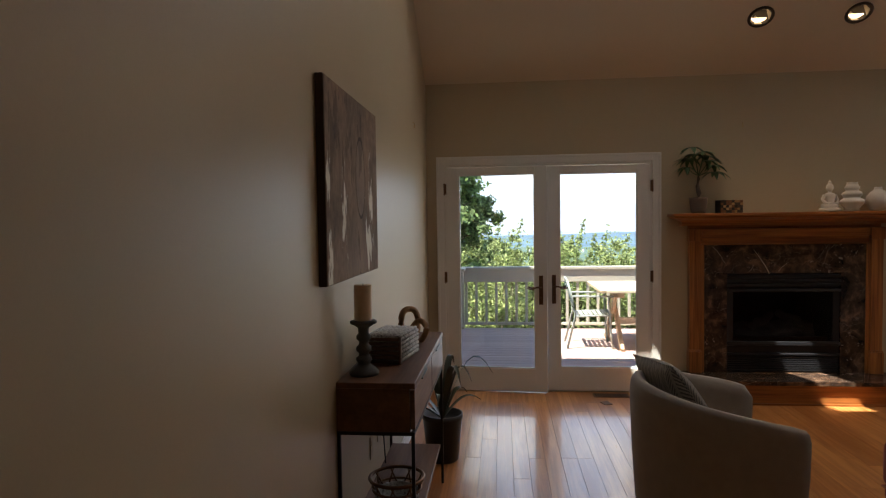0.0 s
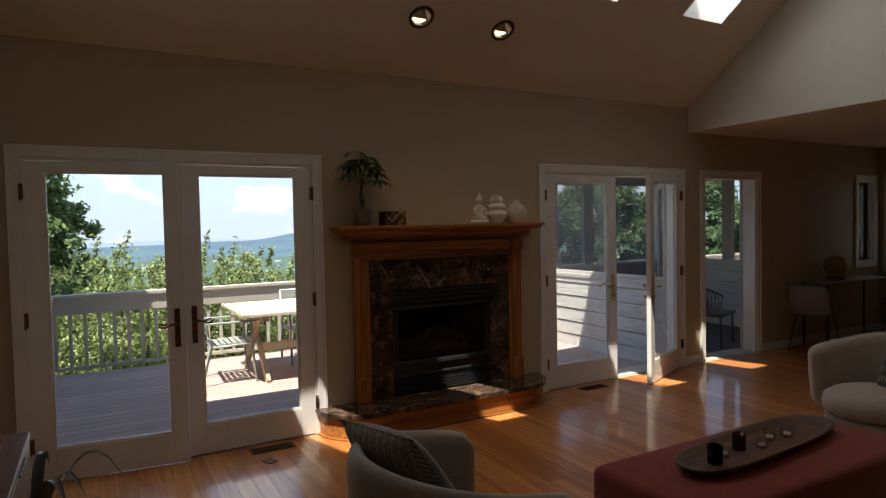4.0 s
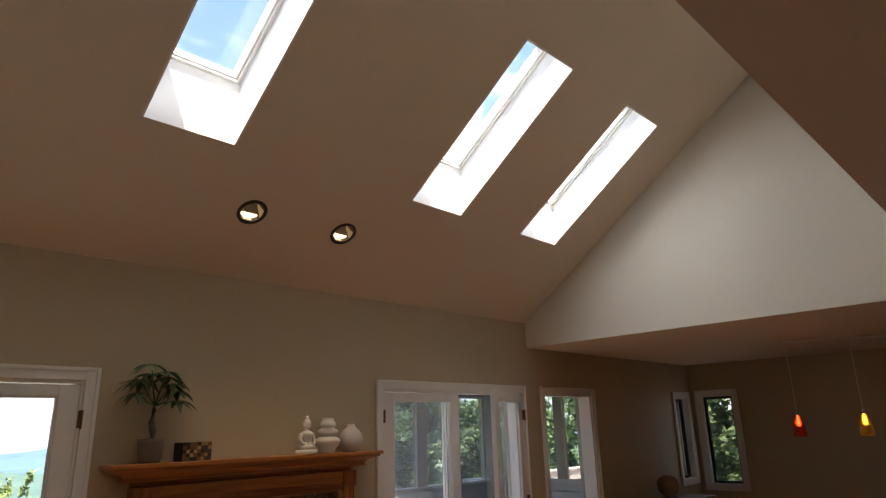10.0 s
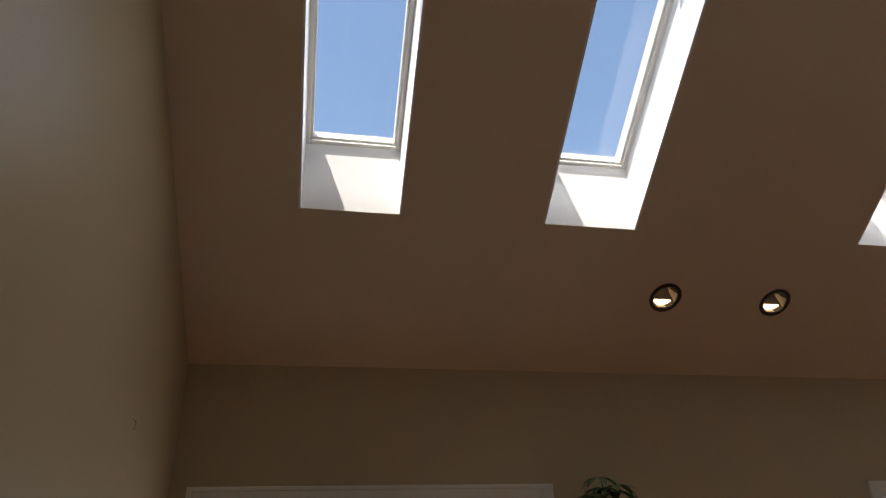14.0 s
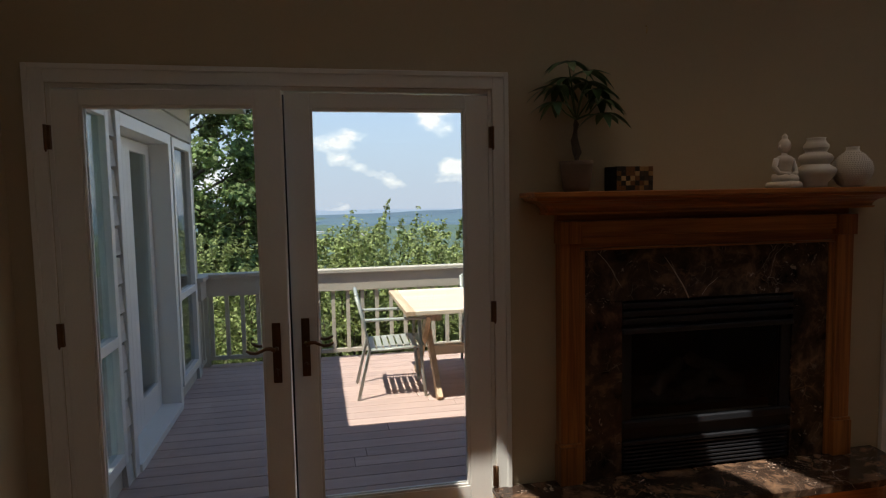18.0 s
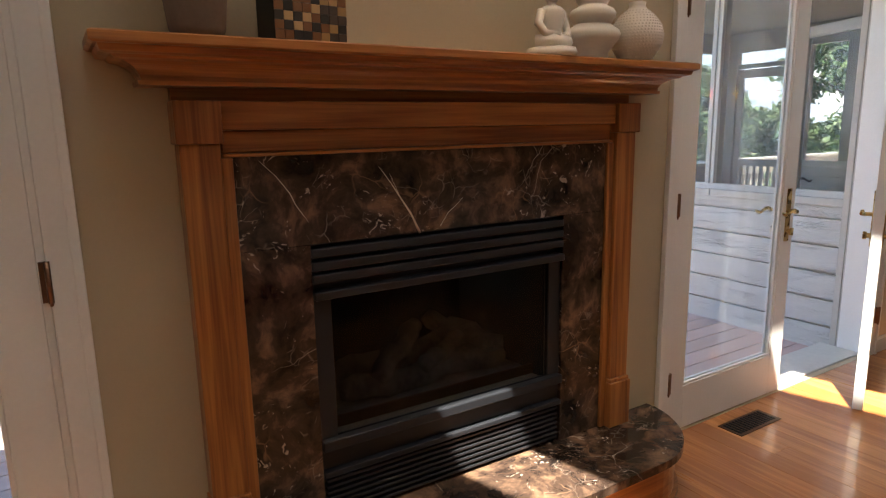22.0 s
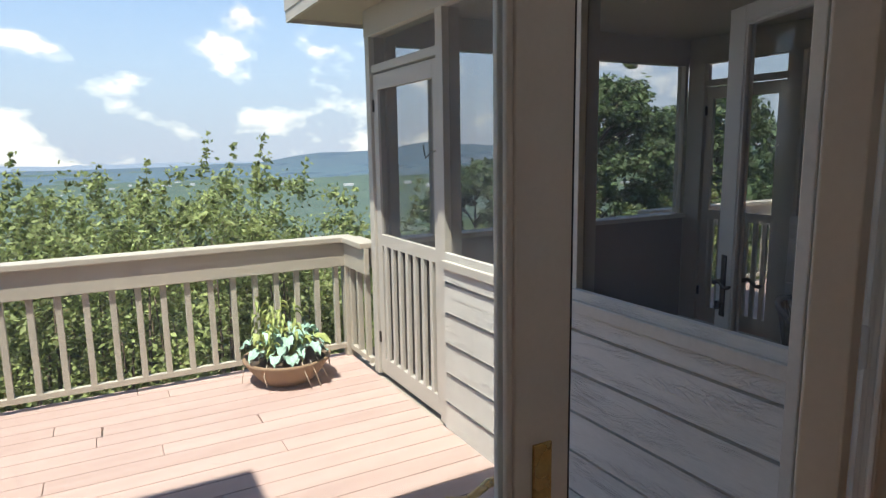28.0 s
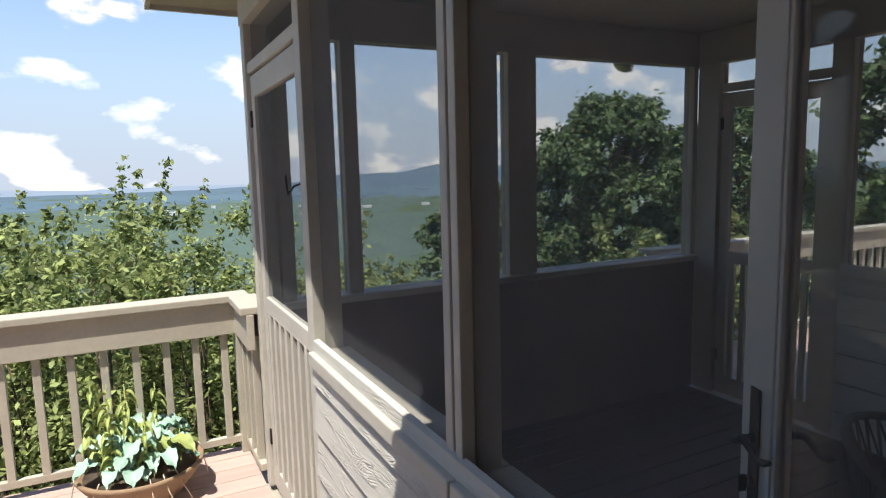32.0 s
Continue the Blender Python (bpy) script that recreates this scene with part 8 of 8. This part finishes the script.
def shell_chair(m, shell, legs, label, sled=False):
    s = thing("dining_chair", m, label, "chair", "shell chairs at the dining table")
    prof = [(0.225, 0.425), (0.20, 0.438), (0.10, 0.432), (-0.04, 0.422), (-0.135, 0.432), (-0.185, 0.475), (-0.215, 0.56), (-0.235, 0.66), (-0.25, 0.765), (-0.253, 0.80)]
    bm = B()
    grid = []
    nu = 14
    for k, (y, z) in enumerate(prof):
        row = []
        f = k / (len(prof) - 1)
        for i in range(nu + 1):
            u = 2 * i / nu - 1
            w = 0.235 - 0.02 * abs(f - 0.45) - 0.03 * max(0, f - 0.75) / 0.25 - (0.025 if k == 0 else 0)
            c = abs(u) ** 2.6
            lift = 0.055 * c * (1 - abs(f - 0.5) * 1.1)
            row.append(bm.verts.new((u * w, y + (0.05 * c if f > 0.5 else 0.0), z + (lift if f <= 0.6 else lift * 0.3) - (0.025 * c if k == len(prof) - 1 else 0))))
        grid.append(row)
    for p, q in zip(grid, grid[1:]):
        for i in range(nu):
            f = bm.faces.new((p[i], p[i + 1], q[i + 1], q[i]))
            f.smooth = True
    bmesh.ops.recalc_face_normals(bm, faces=bm.faces)
    bmesh.ops.solidify(bm, geom=list(bm.faces), thickness=0.012)
    part("shell", bm, shell, s)
    if sled:
        for x in (-0.2, 0.2):
            part("leg", tube(B(), [(x * 0.8, 0.16, 0.42), (x, 0.24, 0.02), (x, 0.22, 0.006), (x, -0.22, 0.006), (x, -0.24, 0.02), (x * 0.8, -0.12, 0.415)], 0.006, 8), legs, s)
    else:
        part("hub", lathe(B(), [(0.0, 0.385), (0.05, 0.385), (0.05, 0.408), (0.0, 0.41)], 20), legs, s)
        for a in (45, 135, 225, 315):
            ca, sa = math.cos(radians(a)), math.sin(radians(a))
            bm = B()
            tube(bm, [(0.05 * ca, 0.05 * sa, 0.398), (0.11 * ca, 0.11 * sa, 0.24), (0.335 * ca, 0.335 * sa, 0.006)], 0.0065, 8)
            part("leg", bm, legs, s)
            b = radians(a + 90)
            part("brace", rod(B(), (0.11 * ca, 0.11 * sa, 0.24), (0.11 * math.cos(b), 0.11 * math.sin(b), 0.24), 0.005, seg=6), legs, s)
    return s


shell_chair(pose(7.08, 3.73, 0, 0, 0, -64), M["shellwhite"], M["chrome"], "pale grey shell chair on steel-rod legs at the dining table")
shell_chair(pose(8.32, 3.66, 0, 0, 0, 84), M["shelldark"], M["chrome"], "dark shell chair on steel-rod legs at the dining table")
shell_chair(pose(7.90, 2.58, 0, 0, 0, 12), M["shelldark"], M["chrome"], "dark shell chair at the end of the dining table")
shell_chair(pose(8.35, 5.06, 0, 0, 0, 172), M["shelldark"], M["chrome"], "dark shell chair at the far end of the dining table")
shell_chair(pose(7.36, 5.88, 0, 0, 0, -78), M["shellgrey"], M["iron"], "grey shell chair on a dark sled frame by the wall", True)
stl = thing("stool", pose(9.02, 5.66, 0.0), "low stool with a flat dark seat on thin black legs", "stool")
part("seat", rounded(B(), -0.19, -0.19, 0.435, 0.19, 0.19, 0.465, 0.012, 2), M["shelldark"], stl)
for x in (-1, 1):
    for y in (-1, 1):
        part("leg", rod(B(), (x * 0.15, y * 0.15, 0.435), (x * 0.19, y * 0.19, 0.0), 0.009, 0.007, 8), M["iron"], stl)
dk = thing("wall_desk", pose(8.30, 6.0, 0.0), "narrow pale-topped desk with thin dark legs along the wall", "desk")
part("top", box(B(), -0.74, -0.17, 0.77, 0.70, 0.17, 0.79, 0.003), M["shellwhite"], dk)
for x in (-0.70, 0.67):
    for y in (-0.15, 0.14):
        part("leg", box(B(), x, y, 0.0, x + 0.016, y + 0.016, 0.7695, 0.001), M["iron"], dk)
od = thing("shell_ornament", pose(8.02, 6.0, 0.79), "large beige round ornament on a small wooden stand", "ornament")
bm = B()
bmesh.ops.create_icosphere(bm, subdivisions=3, radius=0.135, matrix=Matrix.Translation((0, 0, 0.185)))
for q in bm.verts:
    k = 1 + 0.06 * math.sin(q.co.x * 30) * math.cos(q.co.z * 26 + q.co.y * 18)
    q.co = Vector((q.co.x * k, q.co.y * k, 0.185 + (q.co.z - 0.185) * 0.92 * k))
part("body", bm, M["terracotta"], od, "", True)
for y in (-0.05, 0.05):
    part("stand", box(B(), -0.10, y - 0.015, 0.0, 0.10, y + 0.015, 0.055, 0.004), M["shellgrey"], od)

# ---- pendants ----
pr = thing("pendant_track", pose(7.76, 3.73, ZF), "thin white ceiling track for three pendants", "lamp track")
ang = math.degrees(math.atan2(0.23, -0.52))
part("track", box(B(), -0.60, -0.012, -0.018, 0.60, 0.012, 0.0, 0.002, pose(0, 0, 0, 0, 0, math.degrees(math.atan2(-1.04, 0.46)))), M["white"], pr)
for x, y, mt, lab in ((7.54, 4.26, "redglass", "red-orange"), (7.74, 3.71, "yellowglass", "yellow"), (8.00, 3.22, "redglass", "red")):
    pd = thing("pendant_lamp", pose(x, y, 0), "small lit pendant with a " + lab + " glass shade on a cord", "pendant lamp", "pendants over the dining table")
    part("cord", rod(B(), (0, 0, 1.80), (0, 0, ZF - 0.018), 0.0048, seg=8), M["cordwhite"], pd, "thin pale cord")
    part("holder", lathe(B(), [(0.0, 1.765), (0.016, 1.765), (0.018, 1.79), (0.010, 1.815), (0.0, 1.818)], 18), M["chrome"], pd, "steel lamp holder")
    part("shade", lathe(B(), [(0.016, 1.768), (0.026, 1.755), (0.040, 1.71), (0.056, 1.64), (0.062, 1.585), (0.058, 1.553), (0.054, 1.553), (0.058, 1.585), (0.052, 1.64), (0.036, 1.71), (0.022, 1.755), (0.012, 1.766)], 30), M[mt], pd, lab + " blown glass shade")
    bm = B()
    lathe(bm, [(0.0, 1.66), (0.012, 1.665), (0.019, 1.69), (0.012, 1.725), (0.008, 1.765), (0.0, 1.765)], 16)
    part("bulb", bm, M["pendant_bulb"], pd, "lit bulb", True)

# ---- deck furniture ----
ta = thing("garden_table", pose(0, 0, DECK), "pale wooden trestle table on the deck", "garden table")
TX0, TX1, TY0, TY1, TZ = 1.22, 2.95, 8.20, 9.42, 0.77
nb = 9
for k in range(nb):
    w = (TY1 - TY0) / nb
    part("board", box(B(), TX0 + 0.075, TY0 + k * w + 0.001, TZ - 0.032, TX1 - 0.075, TY0 + (k + 1) * w - 0.001, TZ, 0.002), M["gardenwood"], ta)
for x in (TX0, TX1 - 0.0735):
    part("breadboard_end", box(B(), x, TY0, TZ - 0.034, x + 0.0735, TY1, TZ + 0.001, 0.003), M["gardenwood_y"], ta)
for xc in (TX0 + 0.26, TX1 - 0.26):
    for s in (-1, 1):
        bm = B()
        yc = (TY0 + TY1) / 2
        a, b = Vector((xc + 0.023 * s, yc - s * 0.46, 0.0)), Vector((xc + 0.023 * s, yc + s * 0.27, TZ - 0.075))
        q = (b - a)
        mm = Matrix.Translation((a + b) / 2) @ q.to_track_quat("Z", "X").to_matrix().to_4x4()
        box(bm, -0.045, -0.022, -q.length / 2, 0.045, 0.022, q.length / 2, 0.003, mm)
        part("leg", bm, M["gardenwood_y"], ta)
    part("bearer", box(B(), xc - 0.04, TY0 + 0.10, TZ - 0.10, xc + 0.04, TY1 - 0.10, TZ - 0.034, 0.003), M["gardenwood_y"], ta)
part("stretcher", box(B(), TX0 + 0.31, (TY0 + TY1) / 2 - 0.04, 0.27, TX1 - 0.31, (TY0 + TY1) / 2 + 0.04, 0.35, 0.003), M["gardenwood"], ta)


def garden_chair(m, label):
    """Slatted metal armchair; it faces local +y."""
    s = thing("garden_chair", m, label, "garden chair", "slatted chairs on the deck")
    for x in (-0.25, 0.25):
        part("front_leg", tube(B(), [(x, 0.26, 0.0), (x, 0.235, 0.22), (x, 0.215, 0.655)], 0.014, 8), M["alu"], s)
        part("back_leg", tube(B(), [(x, -0.30, 0.0), (x, -0.20, 0.42), (x, -0.235, 0.62), (x, -0.30, 0.865)], 0.014, 8), M["alu"], s)
        part("armrest", box(B(), x - 0.026, -0.235, 0.655, x + 0.026, 0.27, 0.675, 0.006), M["alu"], s)
        part("seat_rail", rod(B(), (x, 0.235, 0.425), (x, -0.20, 0.41), 0.011, seg=8), M["alu"], s)
    for k in range(8):
        y = 0.235 - k * 0.058
        part("seat_slat", box(B(), -0.24, y - 0.022, 0.428 - k * 0.002, 0.24, y + 0.022, 0.436 - k * 0.002, 0.002), M["alu"], s)
    for k in range(5):
        z = 0.53 + k * 0.072
        y = -0.222 - 0.27 * max(0, z - 0.55)
        part("back_slat", box(B(), -0.24, y - 0.004, z, 0.24, y + 0.004, z + 0.046, 0.002, None), M["alu"], s)
    part("top_rail", rod(B(), (-0.25, -0.30, 0.865), (0.25, -0.30, 0.865), 0.014, seg=8), M["alu"], s)
    return s


garden_chair(pose(1.16, 8.74, DECK, 0, 0, -92), "grey-green slatted metal armchair at the garden table")
garden_chair(pose(2.22, 9.30, DECK, 0, 0, 178), "grey-green slatted metal armchair behind the garden table")

# ---- planter on the deck ----
pl = thing("planter_bowl", pose(4.92, 9.70, DECK) @ Matrix.Diagonal((0.97, 0.97, 1.05, 1)), "shallow tan bowl planted with leafy greens on the deck", "planter")
part("bowl", lathe(B(), [(0.0, 0.0), (0.17, 0.0), (0.19, 0.012), (0.27, 0.10), (0.31, 0.155), (0.31, 0.17), (0.293, 0.17), (0.255, 0.115), (0.0, 0.115)], 40), M["terracotta"], pl, "tan clay bowl")
part("soil", lathe(B(), [(0.0, 0.117), (0.262, 0.135), (0.27, 0.138), (0.0, 0.165)], 30), M["bark"], pl, "dark soil")
rnd = random.Random(23)


def broad_leaf(bm, base, direction, ln, wd, rise, wave, round_tip=0.55):
    """A broad, slightly wavy leaf that arches outwards."""
    d = Vector((direction[0], direction[1], 0)).normalized()
    sd = Vector((-d.y, d.x, 0))
    prev = None
    for i in range(9):
        s = i / 8
        c = Vector(base) + d * ln * s + Vector((0, 0, rise * math.sin(s * 2.2) - 0.06 * s * s))
        w = wd * math.sin(math.pi * (0.03 + 0.94 * s)) ** round_tip
        cur = []
        for k in range(-2, 3):
            cur.append(bm.verts.new(c + sd * w * k / 2 + Vector((0, 0, 0.008 * abs(k) + wave * math.sin(i * 2.1 + k * 1.9)))))
        if prev:
            for k in range(4):
                f = bm.faces.new((prev[k], prev[k + 1], cur[k + 1], cur[k]))
                f.smooth = True
        prev = cur


for k in range(64):
    a = 2 * math.pi * k / 15 + rnd.uniform(-0.2, 0.2)
    out = (0.05, 0.12, 0.19)[k // 15 % 3]
    bm = B()
    broad_leaf(bm, (out * math.cos(a), out * math.sin(a), 0.16 + rnd.uniform(0.0, 0.14)), (math.cos(a), math.sin(a)), rnd.uniform(0.07, 0.16), rnd.uniform(0.03, 0.06), rnd.uniform(0.0, 0.09), rnd.uniform(0.008, 0.016))
    part("leaf", bm, M["limeleaf" if k % 5 == 3 else "greyleaf"], pl, "broad wavy leaf")
for k in range(17):
    bm = B()
    a = rnd.uniform(0, 6.28)
    q = rnd.uniform(0.02, 0.20)
    x, y = q * math.cos(a), q * math.sin(a)
    top = rnd.uniform(0.30, 0.48) if k > 5 else rnd.uniform(0.50, 0.62)
    n = int((top - 0.2) / 0.028)
    for j in range(n):
        b = rnd.uniform(0, 6.28)
        broad_leaf(bm, (x, y, 0.20 + 0.028 * j), (math.cos(b), math.sin(b)), 0.055, 0.013, 0.02, 0.001, 0.8)
    rod(bm, (x, y, 0.14), (x, y, top), 0.0025, seg=6)
    part("sprig", bm, M["limeleaf"], pl, "light yellow-green sprig")
for k in range(12):
    bm = B()
    a = rnd.uniform(0, 6.28)
    tube(bm, [(0.26 * math.cos(a), 0.26 * math.sin(a), 0.18), (0.31 * math.cos(a), 0.31 * math.sin(a), 0.12), (0.33 * math.cos(a + 0.1), 0.33 * math.sin(a + 0.1), rnd.uniform(0.01, 0.06))], 0.003, 5)
    part("trailing_stem", bm, M["cream"], pl, "dry trailing stem")

# ---- rattan chair in the porch ----
rc = thing("rattan_chair", pose(7.05, 7.12, DECK, 0, 0, 200), "dark rattan armchair with an open woven back in the porch", "chair")
for x in (-0.26, 0.26):
    part("front_leg", rod(B(), (x, 0.25, 0.0), (x * 0.96, 0.24, 0.40), 0.013, seg=8), M["rattan"], rc)
    part("back_leg", rod(B(), (x, -0.24, 0.0), (x * 0.96, -0.22, 0.42), 0.013, seg=8), M["rattan"], rc)
part("seat", rounded(B(), -0.28, -0.26, 0.40, 0.28, 0.28, 0.44, 0.012, 2), M["rattan"], rc)
hoop = [(0.33 * math.sin(radians(a)), -0.02 - 0.30 * math.cos(radians(a)), 0.66 + 0.12 * math.cos(radians(a))) for a in range(-115, 116, 10)]
part("hoop", tube(B(), hoop, 0.014, 8), M["rattan"], rc)
for i, p in enumerate(hoop):
    q = hoop[min(len(hoop) - 1, i + 2)]
    part("strand", rod(B(), (p[0] * 0.82, p[1] * 0.82, 0.44), p, 0.005, seg=6), M["rattan"], rc)
    part("strand", rod(B(), (p[0] * 0.82, p[1] * 0.82, 0.44), q, 0.004, seg=6), M["rattan"], rc)

# ---- oak planks ----
rnd = random.Random(101)
PW = 0.1045
LENGTHS = (0.92, 1.28, 1.61, 1.97, 2.34)
plank_mesh = {}
floor_ob = bpy.data.objects["floor"]
rest = B()
ncol = int((XE - XW - 0.004) / PW)
count = 0
for c in range(ncol + 1):
    x = XW + 0.002 + (c + 0.5) * PW
    w = PW - 0.0009
    if x + PW / 2 > XE - 0.002:
        continue
    y1 = WN - 0.003
    first = True
    while y1 > YS + 0.02:
        ln = rnd.choice(LENGTHS)
        if first:
            ln = rnd.choice((0.35, 0.6, 0.92, 1.28, 1.61, 1.97))
        y0 = max(YS + 0.003, y1 - ln)
        ln = y1 - y0
        z = rnd.uniform(-0.0005, 0.0)
        if x < 6.4 and y0 > 0.9 and ln > 0.3:
            key = round(ln, 3)
            if key not in plank_mesh:
                bm = B()
                box(bm, -w / 2, -ln / 2 + 0.0005, -0.0215, w / 2, ln / 2 - 0.0005, 0.0)
                bmesh.ops.bevel(bm, geom=[e for e in bm.edges if e.verts[0].co.z > -0.01 and e.verts[1].co.z > -0.01], offset=0.0007, segments=1, affect="EDGES")
                p = part("plank", bm, M["floor"], floor_ob)
                plank_mesh[key] = p
                p.matrix_basis = pose(x, (y0 + y1) / 2, z)
            else:
                same_part("plank", plank_mesh[key], floor_ob, pose(x, (y0 + y1) / 2, z))
            count += 1
        else:
            vs = [rest.verts.new((xx, yy, zz)) for xx in (x - w / 2, x + w / 2) for yy in (y0 + 0.0005, y1 - 0.0005) for zz in (-0.0215, z)]
            for q in ((0, 1, 3, 2), (4, 6, 7, 5), (0, 4, 5, 1), (2, 3, 7, 6), (0, 2, 6, 4), (1, 5, 7, 3)):
                rest.faces.new([vs[i] for i in q])
        y1 = y0
        first = False
ob = part("far_planks", rest, M["floor_rest"], floor_ob)
tagged(ob, "oak planks of the farther floor", "", "", "stuff")
